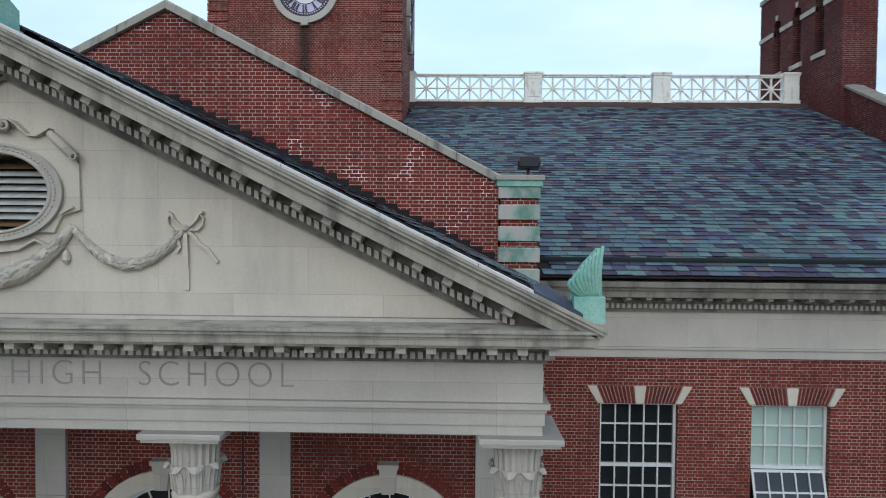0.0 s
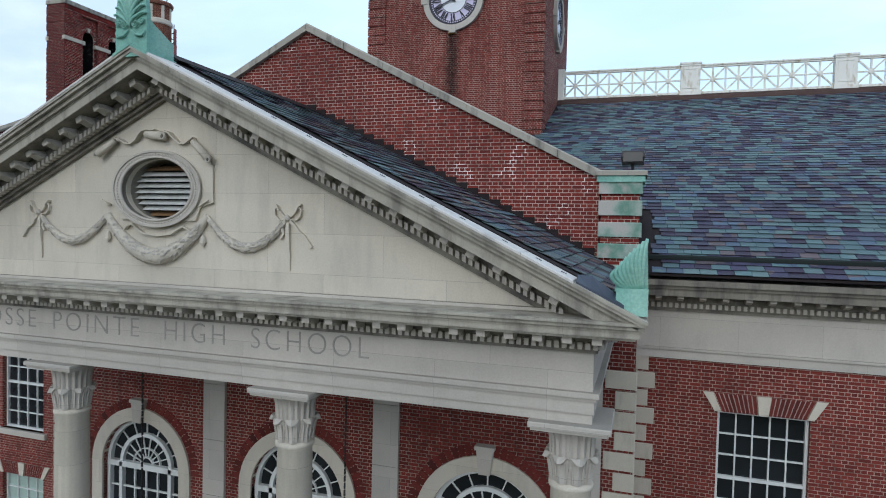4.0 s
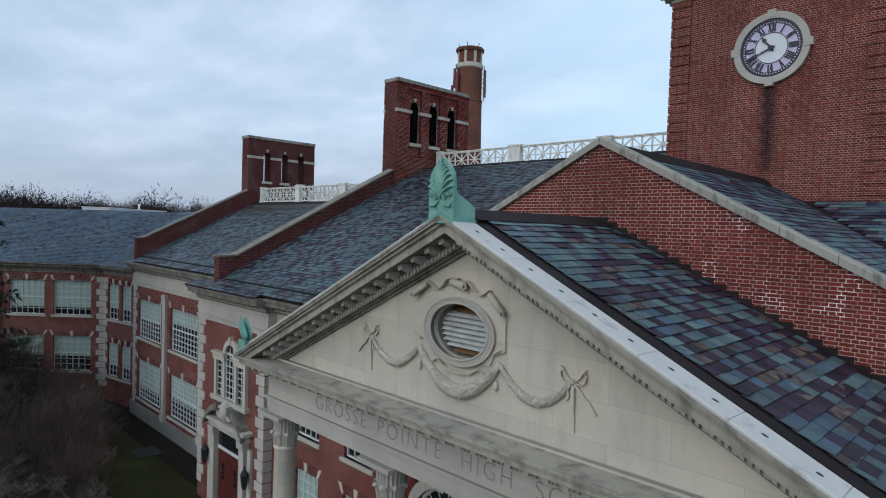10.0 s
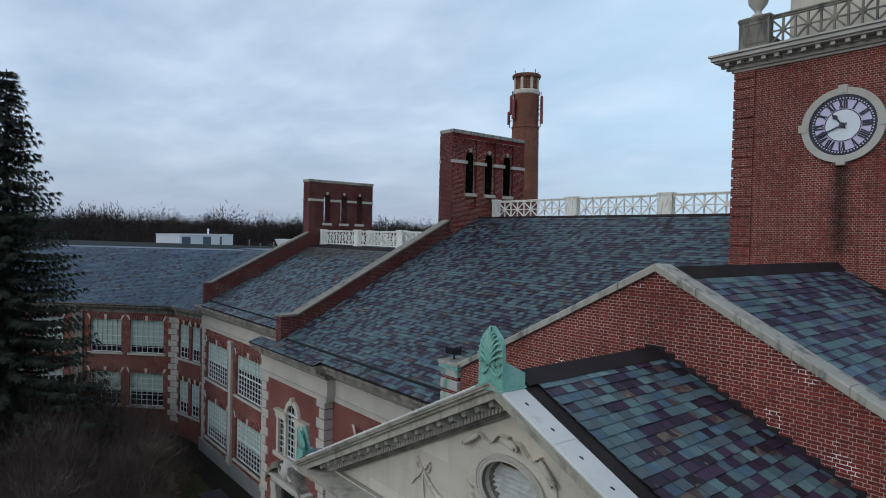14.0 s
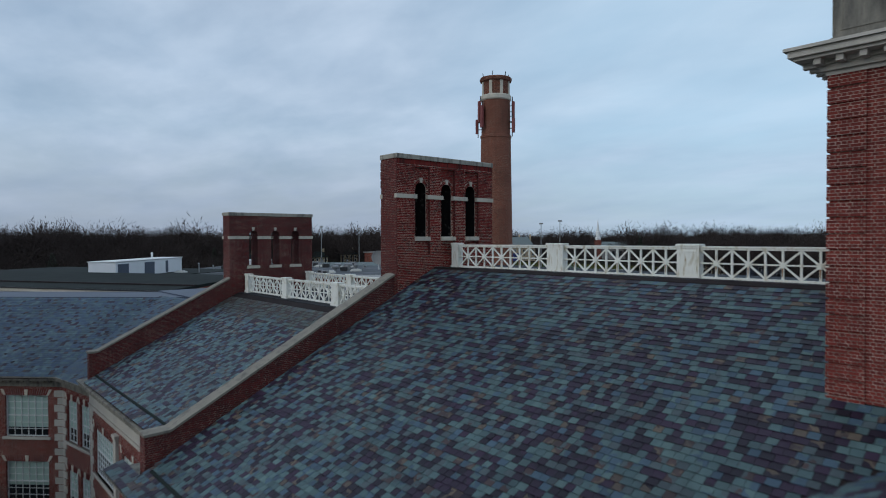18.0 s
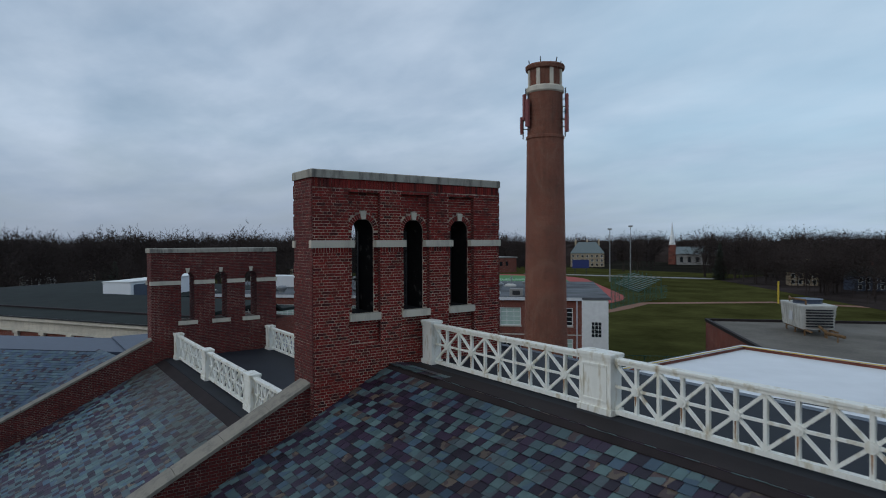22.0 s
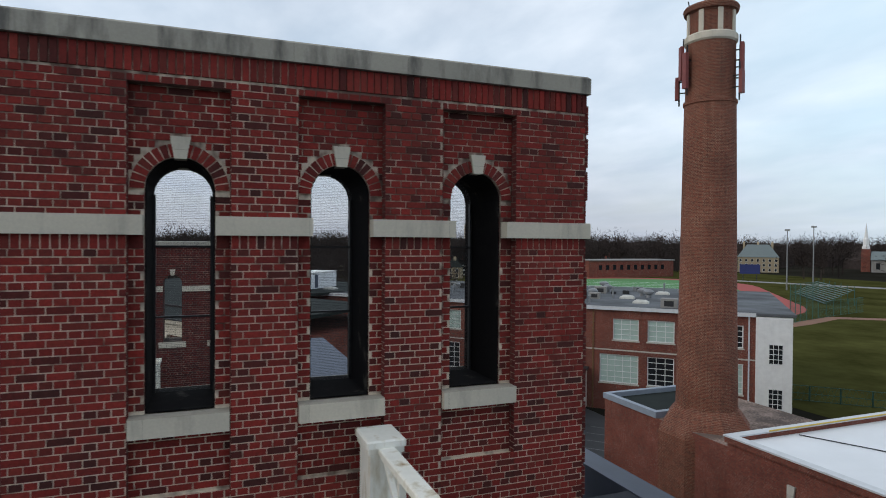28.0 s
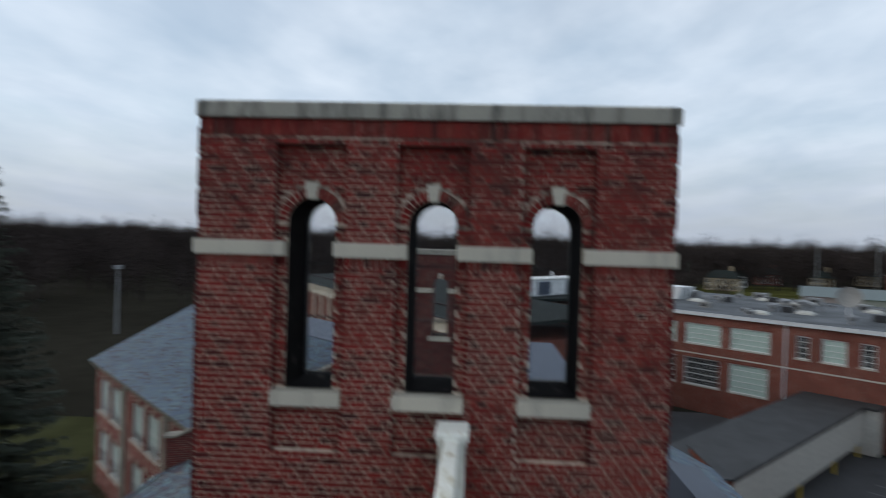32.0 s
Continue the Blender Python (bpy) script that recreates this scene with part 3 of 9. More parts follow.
# ---- slate roofs ----
def slate_field(p0, u, v, width, length, w, course, keep=None, lift=0.016, seed=1, jitter=0.14):
    """Overlapping slates on a slope: p0 the lower corner, u along the eave, v up the slope. Returns a list of 8-corner slates with their middles."""
    rng = random.Random(seed)
    p0, u, v = Vector(p0), Vector(u).normalized(), Vector(v).normalized()
    nrm = u.cross(v).normalized()
    out = []
    for j in range(int(length / course)):
        x = -w * (0.5 * (j % 2)) + rng.uniform(-0.04, 0.0)
        while x < width:
            ww = w * rng.uniform(1 - jitter, 1 + jitter)
            a, b = max(x, 0.0) + 0.004, min(x + ww, width) - 0.004
            x += ww
            if b - a < 0.05:
                continue
            lo, hi = j * course + rng.uniform(-0.006, 0.006), min((j + 1) * course + 0.05, length)
            mid = p0 + u * ((a + b) / 2) + v * ((lo + hi) / 2)
            if keep and not keep(mid):
                continue
            up = lift + rng.uniform(0, 0.012)
            c = []
            for k in (0.0, 1.0):
                for s, t, h in ((a, lo, up), (b, lo, up), (b, hi, 0.002), (a, hi, 0.002)):
                    c.append(p0 + u * s + v * t + nrm * (h + 0.008 * k))
            out.append((c, mid))
    return out


SLATE_FACES = [(4, 5, 6, 7), (0, 1, 5, 4), (1, 2, 6, 5), (3, 0, 4, 7)]


def slate_roof(name, slates, label, deck, near=None, material=None, single=None):
    """A roof: deck sheet below, up to 300 slates as parts where near() says so, the rest joined."""
    t = thing(name, label, "roof", kind="structure")
    part("deck", deck, M_MEMBRANE, t)
    v, f, singles = [], [], 0
    for c, mid in slates:
        if near and singles < 300 and near(mid):
            me = bpy.data.meshes.new("slate")
            o = Vector(mid)
            me.from_pydata([p - o for p in c], [], SLATE_FACES)
            me.materials.append(single or M_SLATE_OWN)
            ob = new("slate", me)
            ob.parent = t
            ob.location = o
            singles += 1
            continue
        n = len(v)
        v += c
        f += [tuple(i + n for i in q) for q in SLATE_FACES]
    me = bpy.data.meshes.new("slates")
    me.from_pydata(v, [], f)
    me.materials.append(material or M_SLATE)
    ob = tagged(new("slates", me), kind="stuff")
    ob.parent = t
    return t


GAB_APEX, GAB_SLOPE, GAB_HALF = 14.72, 0.513, 6.1


def above_gable(p):
    return p.z > GAB_APEX - GAB_SLOPE * abs(p.x) + 0.02 or abs(p.x) > GAB_HALF + 0.3


def main_keep(p):
    if abs(p.x) < 3.02 and p.y > 19.68:
        return False
    return above_gable(p)


def slope_deck(x0, x1, y0, z0, y1, z1, t=0.035):
    return Geo().loft([[(x0, y0, z0 - t), (x1, y0, z0 - t), (x1, y0, z0 - 0.004), (x0, y0, z0 - 0.004)], [(x0, y1, z1 - t), (x1, y1, z1 - t), (x1, y1, z1 - 0.004), (x0, y1, z1 - 0.004)]])


RAKE = math.hypot(RIDGE_Y - EAVE_Y, RIDGE_Z - EAVE_Z)
VDIR = (0, RIDGE_Y - EAVE_Y, RIDGE_Z - EAVE_Z)
CH_W, CH_E = -18.77, 17.55       # chimney faces towards the middle
west = slate_field((CH_W, EAVE_Y, EAVE_Z), (1, 0, 0), VDIR, -CH_W, RAKE - SLATE_RUN, 0.215, 0.19, main_keep, seed=3)
west += slate_field((CH_W, RIDGE_Y - 0.03, RIDGE_Z + 0.014), (1, 0, 0), (0, 1, 0), -3.1 - CH_W, 0.4, 0.215, 0.19, seed=5)
slate_roof("roof_main_west", west, "steep slate roof in mixed blue-grey, green, purple and brown", slope_deck(CH_W, 0, EAVE_Y, EAVE_Z, RIDGE_Y, RIDGE_Z), near=lambda p: -12.0 < p.x < -8.5 and 20.6 < p.y < 22.9)
# dark sheet under the balustrade, dressed over the top courses
over = lambda d: (RIDGE_Y - d, RIDGE_Z - d * (RIDGE_Z - EAVE_Z) / (RIDGE_Y - EAVE_Y))
(ya, za), (yb, zb) = over(0.15), over(0.0)
struct("ridge_flashing", Geo().loft([[(x, ya, za + 0.034), (x, yb, zb + 0.05), (x, yb + 0.4, zb + 0.05), (x, yb + 0.4, zb + 0.03), (x, yb, zb + 0.03), (x, ya, za + 0.014)] for x in (-16.6, -3.05)]), M_MEMBRANE, "brown-black sheet flashing along the main ridge", "flashing")
EAST_Y, EAST_Z = 23.25, 15.8    # the east slope ends a little lower
east = slate_field((0, EAVE_Y, EAVE_Z), (1, 0, 0), (0, EAST_Y - EAVE_Y, EAST_Z - EAVE_Z), CH_E, math.hypot(EAST_Y - EAVE_Y, EAST_Z - EAVE_Z), 0.28, 0.19, main_keep, seed=4)
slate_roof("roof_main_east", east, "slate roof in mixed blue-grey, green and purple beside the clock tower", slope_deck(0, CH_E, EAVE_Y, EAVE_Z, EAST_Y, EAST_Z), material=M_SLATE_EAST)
struct("ridge_apron_east", Geo().loft([[(x, EAST_Y - 0.06, EAST_Z - 0.05), (x, EAST_Y - 0.04, EAST_Z + 0.035), (x, EAST_Y + 0.12, EAST_Z + 0.19), (x, 24.0, EAST_Z + 0.21), (x, 24.0, EAST_Z - 0.05)] for x in (0.0, CH_E)]), M_FLASH_BROWN, "rusty brown sheet flashing below the east balustrade", "flashing")
struct("ridge_deck_east", Geo().box(0, CH_E, 24.0, 27.5, EAST_Z - 0.3, EAST_Z + 0.15), M_DECK, "flat dark roof deck behind the east balustrade", "roof")
struct("ridge_apron", Geo().box(CH_W, -0.01, RIDGE_Y - 0.03, 24.0, RIDGE_Z - 0.25, RIDGE_Z + 0.01), M_MEMBRANE, "dark brown roofing membrane along the ridge", "roof")
struct("ridge_deck", Geo().box(CH_W, -0.01, 24.0, 27.5, RIDGE_Z - 0.3, RIDGE_Z - 0.04), M_DECK, "flat blue-black roof deck behind the balustrade", "roof")
t = thing("deck_coping", "blue-grey metal coping along the rear of the roof deck", "coping", kind="structure")
n = 14
for k in range(n):
    a, b = -20.9 + (CH_E + 20.9) * k / n, -20.9 + (CH_E + 20.9) * (k + 1) / n - 0.012
    part("coping_sheet", Geo().loft([[(x, 27.48, 15.2), (x, 27.96, 15.2), (x, 27.96, 16.27), (x, 27.48, 16.34)] for x in (a, b)]), M_BLUECOPE, t)
g = Geo().loft([[(-20.9, 27.96, 15.0), (CH_E, 27.96, 15.0), (CH_E, 27.96, 15.6), (-20.9, 27.96, 15.6)], [(-20.9, 36, 9.7), (CH_E, 36, 9.7), (CH_E, 36, 10.0), (-20.9, 36, 10.0)]])
struct("roof_rear", g, M_BLUEROOF, "blue-grey rear roof slope", "roof")
g = Geo().box(CH_W, CH_E, 35.4, 35.8, GZ, 9.8)
struct("wall_north", g, M_BRICK_OLD, "plain red brick back wall", "wall")

def snow_gutter(name, x0, x1, y, z, slope=0.5):
    g = Geo().loft([[(x, y - 0.05, z - 0.025), (x, y + 0.04, z + 0.02), (x, y + 0.04, z + 0.065), (x, y + 0.015, z + 0.065), (x, y - 0.04, z + 0.04), (x, y - 0.05, z + 0.005)] for x in (x0, x1)])
    struct(name, g, M_ROOF_DARK, "dark built-in gutter ridge across the lower slates", "gutter")


for a, b, nm in ((CH_W + 0.3, -6.2, "gutter_west"), (6.2, CH_E - 0.1, "gutter_east")):
    snow_gutter(nm, a, b, EAVE_Y + 0.5, EAVE_Z + 0.25)

# gable roof over the central pavilion
GR = GAB_APEX
for side, nm in ((-1, "west"), (1, "east")):
    p0 = (side * GAB_HALF, 10.75 if side > 0 else 19.7, GR - GAB_SLOPE * GAB_HALF)
    length = math.hypot(GAB_HALF, GAB_SLOPE * GAB_HALF)
    keep = lambda p: p.z > EAVE_Z + SLOPE * (p.y - EAVE_Y) - 0.02 and (abs(p.x) > 0.12)
    sl = slate_field(p0, (0, side, 0), (-side, 0, GAB_SLOPE), 8.95, length, 0.30, 0.20, keep, seed=7 + side)
    deck = Geo().loft([[(side * GAB_HALF, 10.75, p0[2] - 0.1), (0, 10.75, GR - 0.1), (0, 10.75, GR - 0.004), (side * GAB_HALF, 10.75, p0[2] - 0.004)], [(side * GAB_HALF, 19.7, p0[2] - 0.1), (0, 19.7, GR - 0.1), (0, 19.7, GR - 0.004), (side * GAB_HALF, 19.7, p0[2] - 0.004)]])
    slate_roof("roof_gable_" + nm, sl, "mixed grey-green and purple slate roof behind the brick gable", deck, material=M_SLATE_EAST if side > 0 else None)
g = Geo()
g.loft([[(-0.24, y, GR - 0.10), (0, y, GR + 0.13), (0.24, y, GR - 0.10), (0, y, GR - 0.2)] for y in (10.75, 19.7)])
struct("gable_ridge_cap", g, M_MEMBRANE, "dark sheet-metal ridge cap of the gable roof", "roof")

# ---- central pavilion wall and gable ----
ARCH_X, ARCH_HALF, ARCH_SPRING, ARCH_Z0 = (-3.72, 0.0, 3.7), 1.0, 5.95, 1.6
outer = [(-6.1, GZ - 0.1), (6.1, GZ - 0.1), (6.1, 9.9), (-6.1, 9.9)]
holes = [arch_outline(x, ARCH_HALF, ARCH_Z0, ARCH_SPRING) for x in ARCH_X]
g = Geo().plate(outer, holes, facing_y(PY), 0.45)
for s in (-1, 1):
    g.box(*sorted((s * 6.1, s * 5.7)), PY + 0.45, WY, GZ - 0.1, 9.9)
struct("wall_portico", g, M_BRICK, "red brick pavilion wall behind the columns", "wall")
GY = 10.62
outer = [(-5.45, 9.9), (5.45, 9.9), (5.45, 12.0), (0, 14.78), (-5.45, 12.0)]
g = Geo().plate(outer, [], facing_y(GY), 0.3)
gable_wall = struct("gable_wall", g, M_BRICK_GABLE, "red brick gable with whitened repair patches above the portico roof", "wall")
t = thing("gable_coping", "weathered limestone coping along the brick gable", "coping", kind="structure")
for s in (-1, 1):
    n = 7
    for k in range(n):
        a, b = 5.55 * k / n + 0.004, 5.55 * (k + 1) / n - 0.004
        za, zb = 14.92 - 0.513 * a, 14.92 - 0.513 * b
        g = Geo().loft([[(s * a, GY - 0.09, za - 0.15), (s * a, GY + 0.42, za - 0.15), (s * a, GY + 0.42, za - 0.02), (s * a, GY - 0.06, za), (s * a, GY - 0.09, za - 0.03)], [(s * b, GY - 0.09, zb - 0.15), (s * b, GY + 0.42, zb - 0.15), (s * b, GY + 0.42, zb - 0.02), (s * b, GY - 0.06, zb), (s * b, GY - 0.09, zb - 0.03)]])
        part("coping_stone", g, M_COPING, t)
for s in (-1, 1):
    t = thing("gable_pier", "brick and limestone end pier with green copper stains", "pier", (s * 5.78, GY + 0.2, 10.3))
    z = 0.0
    g = Geo().box(-0.3, 0.3, -0.28, 0.3, -1.0, 1.62)
    part("core", g, M_BRICK_GABLE, t)
    for k in range(5):
        z0 = 0.05 + k * 0.345
        part("quoin", Geo().box(-0.34, 0.34, -0.32, 0.34, z0, z0 + 0.235, 0.015), M_STONE_GREEN, t, "limestone block with green copper stains")
    part("cap", Geo().box(-0.40, 0.40, -0.38, 0.4, 1.72, 1.80, 0.01), M_COPING, t)
    part("cap_block", Geo().box(-0.37, 0.37, -0.35, 0.37, 1.62, 1.72), M_COPPER, t, "copper sheet under the cap")

# ---- tower ----
TX, TY0, TY1, TZ = 3.0, 19.7, 25.7, 20.65
g = Geo().box(-TX, TX, TY0, TY1, 9.0, TZ)
tower = struct("tower_shaft", g, M_BRICK, "square red brick clock tower rising through the roof", "tower")
t = thing("tower_quoins", "raised brick quoins on the tower corners", "quoins", kind="structure")
for sx in (-1, 1):
    for k in range(22):
        z0 = 14.0 + k * 0.305
        a, b = sorted((sx * (TX + 0.04), sx * (TX - 0.6)))
        part("quoin", Geo().box(a, b, TY0 - 0.04, TY0 + 0.6, z0 + 0.022, z0 + 0.283), M_BRICK, t)
t = thing("tower_cornice", "limestone tower cornice with brackets", "cornice", kind="structure")
g = Geo()
for a, b, p in ((0, 0.08, 0.06), (0.08, 0.2, 0.14), (0.28, 0.34, 0.48), (0.34, 0.46, 0.56), (0.46, 0.52, 0.62)):
    g.box(-TX - p, TX + p, TY0 - p, TY1 + p, TZ + a, TZ + b)
g.box(-TX - 0.2, TX + 0.2, TY0 - 0.2, TY1 + 0.2, TZ + 0.2, TZ + 0.28)
part("moulding", g, M_STONE, t)
for k in range(18):
    x = -TX - 0.1 + k * (2 * TX + 0.2) / 17
    part("bracket", Geo().box(x - 0.06, x + 0.06, TY0 - 0.42, TY0 - 0.18, TZ + 0.17, TZ + 0.28), M_STONE, t)
    y = TY0 - 0.1 + k * (6.2) / 17
    for sx in (-1, 1):
        a, b = sorted((sx * (TX + 0.42), sx * (TX + 0.18)))
        part("bracket", Geo().box(a, b, y - 0.06, y + 0.06, TZ + 0.17, TZ + 0.28), M_STONE, t)
g = Geo().box(-TX + 0.1, TX - 0.1, TY0 + 0.1, TY1 - 0.1, TZ + 0.52, TZ + 0.72)
part("plinth", g, M_STONE, t)
g = Geo().box(-1.9, 1.9, TY0 + 1.1, TY1 - 1.1, TZ + 0.5, TZ + 5.5)
struct("belfry", g, M_STONE_CREAM, "pale stone belfry stage above the tower balustrade", "tower")

# ---- portico ----
CX = (-5.45, -1.9, 1.9, 5.45)
FY = 6.95
t = thing("portico_entablature", "carved limestone entablature over the columns", "entablature", kind="structure")
HW = 5.68


def ring_layer(g, z0, z1, p):
    g.box(-HW - p, HW + p, FY - p, PY, z0, z1)


g = Geo()
for a, b, p in ((9.05, 9.16, 0.0), (9.16, 9.30, 0.02), (9.30, 9.34, 0.04), (9.34, 9.40, 0.07)):
    ring_layer(g, a, b, p)
part("architrave", g, M_STONE, t)
g = Geo()
ring_layer(g, 9.40, 9.82, 0.0)
struct("portico_ceiling", Geo().box(-HW + 0.3, HW - 0.3, FY + 0.3, PY, 9.0, 9.05), M_STONE, "plain portico ceiling", "ceiling")
frieze = part("frieze", g, M_STONE, t)
g = Geo()
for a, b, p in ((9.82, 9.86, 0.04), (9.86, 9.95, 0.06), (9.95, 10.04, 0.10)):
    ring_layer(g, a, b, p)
# shade behind dentils and brackets painted dark, together with soot
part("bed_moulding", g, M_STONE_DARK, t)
g = Geo()
for a, b, p in ((10.04, 10.07, 0.42), (10.07, 10.13, 0.46), (10.13, 10.16, 0.47), (10.16, 10.20, 0.50), (10.20, 10.235, 0.53)):
    ring_layer(g, a, b, p)
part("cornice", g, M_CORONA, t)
g = Geo()
n = 142
for k in range(n):
    x = -HW - 0.08 + k * (2 * HW + 0.16) / n
    g.box(x, x + 0.05, FY - 0.125, FY - 0.05, 9.87, 9.945)
n = 40
for s in (-1, 1):
    for k in range(n):
        y = FY - 0.08 + k * 0.085
        a, b = sorted((s * (HW + 0.05), s * (HW + 0.11)))
        g.box(a, b, y, y + 0.05, 9.87, 9.945)
tagged(part("dentils", g, M_STONE, t), kind="stuff")


def bracket_geo(w=0.10, h=0.1, d=0.24):
    return Geo().loft([[(-w / 2, 0, -h), (w / 2, 0, -h), (w / 2, 0, 0), (-w / 2, 0, 0)], [(-w / 2, -d * 0.4, -h * 1.05), (w / 2, -d * 0.4, -h * 1.05), (w / 2, -d * 0.4, 0), (-w / 2, -d * 0.4, 0)], [(-w / 2, -d * 0.75, -h * 0.6), (w / 2, -d * 0.75, -h * 0.6), (w / 2, -d * 0.75, 0), (-w / 2, -d * 0.75, 0)], [(-w / 2, -d, -h * 0.75), (w / 2, -d, -h * 0.75), (w / 2, -d, 0), (-w / 2, -d, 0)]])


bme = bracket_geo().mesh("bracket", M_STONE)
for k in range(39):
    o = new("bracket", bme)
    o.parent = t
    o.location = (-HW - 0.05 + k * (2 * HW + 0.1) / 38, FY - 0.12, 10.04)
for s in (-1, 1):
    for k in range(10):
        o = new("bracket", bme)
        o.parent = t
        o.location = (s * (HW + 0.12), FY + 0.15 + k * 0.31, 10.04)
        o.rotation_euler = (0, 0, s * math.pi / 2)

# pediment
AP, PS = 13.315, 0.49     # apex of the raking cornice, slope
t = thing("pediment", "pale limestone pediment, its raking cornice darkened by soot and painted shade", "pediment", kind="structure")
TYM = 7.02
OC_X, OC_Z, OC_A, OC_B = -0.11, 11.55, 0.57, 0.405     # the round vent is a broad oval
half = (AP - 0.5 - 10.2) / PS
oval = lambda a, b, n=40, x=0.0, z=0.0: [(x + a * math.cos(2 * math.pi * k / n), z + b * math.sin(2 * math.pi * k / n)) for k in range(n)]
g = Geo().plate([(-half, 10.2), (half, 10.2), (0, AP - 0.5)], [oval(OC_A, OC_B, 40, OC_X, OC_Z)], facing_y(TYM), 0.35)
part("tympanum", g, M_STONE_CREAM, t)


def rake(g, hi, lo, y0, y1, reach=6.25, s=1, start=0.0):
    ztop = lambda x: AP - PS * x
    g.loft([[(s * x, y0, ztop(x) + lo), (s * x, y1, ztop(x) + lo), (s * x, y1, ztop(x) + hi), (s * x, y0, ztop(x) + hi)] for x in (start, reach)])


for s in (-1, 1):
    g = Geo()
    rake(g, -0.02, -0.06, 6.38, 7.2, 6.2, s)
    rake(g, -0.06, -0.10, 6.40, 7.2, 6.18, s)
    rake(g, -0.10, -0.155, 6.45, 7.2, 6.12, s)
    rake(g, -0.155, -0.175, 6.49, 7.2, 6.08, s)
    rake(g, -0.175, -0.29, 6.50, 7.2, 6.05, s)
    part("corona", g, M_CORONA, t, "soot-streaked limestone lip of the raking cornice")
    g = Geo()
    # thin dark layer paints the soffit's shade, with its soot
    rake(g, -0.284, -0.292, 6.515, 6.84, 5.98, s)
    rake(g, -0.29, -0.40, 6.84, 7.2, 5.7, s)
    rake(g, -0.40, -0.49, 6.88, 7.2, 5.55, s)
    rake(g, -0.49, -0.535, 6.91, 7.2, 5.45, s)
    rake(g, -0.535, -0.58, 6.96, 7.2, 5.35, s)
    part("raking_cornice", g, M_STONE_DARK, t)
    g = Geo()
    for k in range(69):
        x = 0.08 + k * 0.077
        z = AP - PS * x - 0.485
        g.loft([[(s * xx, yy, z - PS * (xx - x)) for xx, yy in ((x, 6.80), (x + 0.046, 6.80), (x + 0.046, 6.9), (x, 6.9))], [(s * xx, yy, z + 0.08 - PS * (xx - x)) for xx, yy in ((x, 6.80), (x + 0.046, 6.80), (x + 0.046, 6.9), (x, 6.9))]])
    tagged(part("dentils", g, M_STONE, t), kind="stuff")
    for k in range(18):
        x = 0.2 + k * 0.3
        o = new("bracket", bme)
        o.parent = t
        o.location = (s * x, 6.85, AP - PS * x - 0.292)
        o.rotation_euler = (0, s * math.atan(PS), 0)
    edges = [0.27 + 0.94 * k for k in range(6)] + [5.5]
    for a, b in zip(edges, edges[1:]):
        a, b = a + 0.004, b - 0.004
        g = Geo()
        z = lambda x: AP - PS * x
        g.loft([[(s * x, 6.375, z(x) - 0.03), (s * x, 6.84, z(x) - 0.03), (s * x, 6.84, z(x) - 0.002), (s * x, 6.40, z(x) + 0.006), (s * x, 6.375, z(x) - 0.004)] for x in (a, b)])
        slab = part("coping_slab", g, M_RAKE, t, "pale weathered coping slab")
        for q in (0.28, 0.78):
            x = a + (b - a) * q
            part("anchor", Geo().plate([(x + u, 6.60 + v) for u, v in ((-0.03, -0.012), (-0.012, -0.02), (0.025, -0.008), (0.03, 0.014), (0.0, 0.02), (-0.02, 0.01))], [], lambda u, v, w: (s * u, v, z(u) + 0.001 + w), 0.008), M_DARK, slab, "small dark anchor plug")
    g = Geo().loft([[(s * x, y, AP - PS * x + h) for y, h in ((6.45, -0.03), (6.85, -0.03), (6.85, dh), (6.62, dh + 0.03), (6.45, 0.004))] for x, dh in ((5.52, 0.03), (5.66, 0.09), (5.8, 0.06), (5.98, 0.02))])
    part("lead_flashing", g, M_BLUECOPE, t, "crumpled blue-grey lead flashing near the pediment corner")

# portico roof
for s, nm in ((-1, "west"), (1, "east")):
    p0 = (s * 6.2, 7.1 if s > 0 else GY, AP - PS * 6.2 + 0.02)
    length = math.hypot(6.2, PS * 6.2) - 0.2
    sl = slate_field(p0, (0, s, 0), (-s, 0, PS), GY - 7.1, length, 0.255, 0.18, seed=11 + s, jitter=0.2)
    deck = Geo().loft([[(s * 6.2, y, p0[2] - 0.1), (0, y, AP - 0.1), (0, y, AP - 0.0), (s * 6.2, y, p0[2] - 0.004)] for y in (6.845, GY)])
    slate_roof("roof_portico_" + nm, sl, "large mixed blue-green, purple and brown slates on the portico roof", deck, near=(lambda p: True) if s > 0 else None, material=M_SLATE_PORTICO, single=M_SLATE_PORTICO_OWN)
g = Geo()
g.loft([[(-0.3, y, AP - 0.09), (0, y, AP + 0.07), (0.3, y, AP - 0.09), (0, y, AP - 0.2)] for y in (6.9, GY)])
struct("portico_ridge_cap", g, M_MEMBRANE, "dark sheet-metal ridge cap of the portico roof", "roof")
# tar flashing stepped up the gable
g = Geo()
for s in (-1, 1):
    for k in range(27):
        a, b = k * 0.2, (k + 1) * 0.2
        z = AP - PS * a
        zz = [AP - PS * a - 0.1, AP - PS * b - 0.1]
        g.loft([[(s * a, GY - 0.02, zz[0]), (s * b, GY - 0.02, zz[1]), (s * b, GY - 0.02, z + 0.08), (s * a, GY - 0.02, z + 0.08)], [(s * a, GY + 0.05, zz[0]), (s * b, GY + 0.05, zz[1]), (s * b, GY + 0.05, z + 0.08), (s * a, GY + 0.05, z + 0.08)]])
struct("step_flashing", g, M_MEMBRANE, "dark stepped tar flashing where the portico roof meets the gable", "flashing")


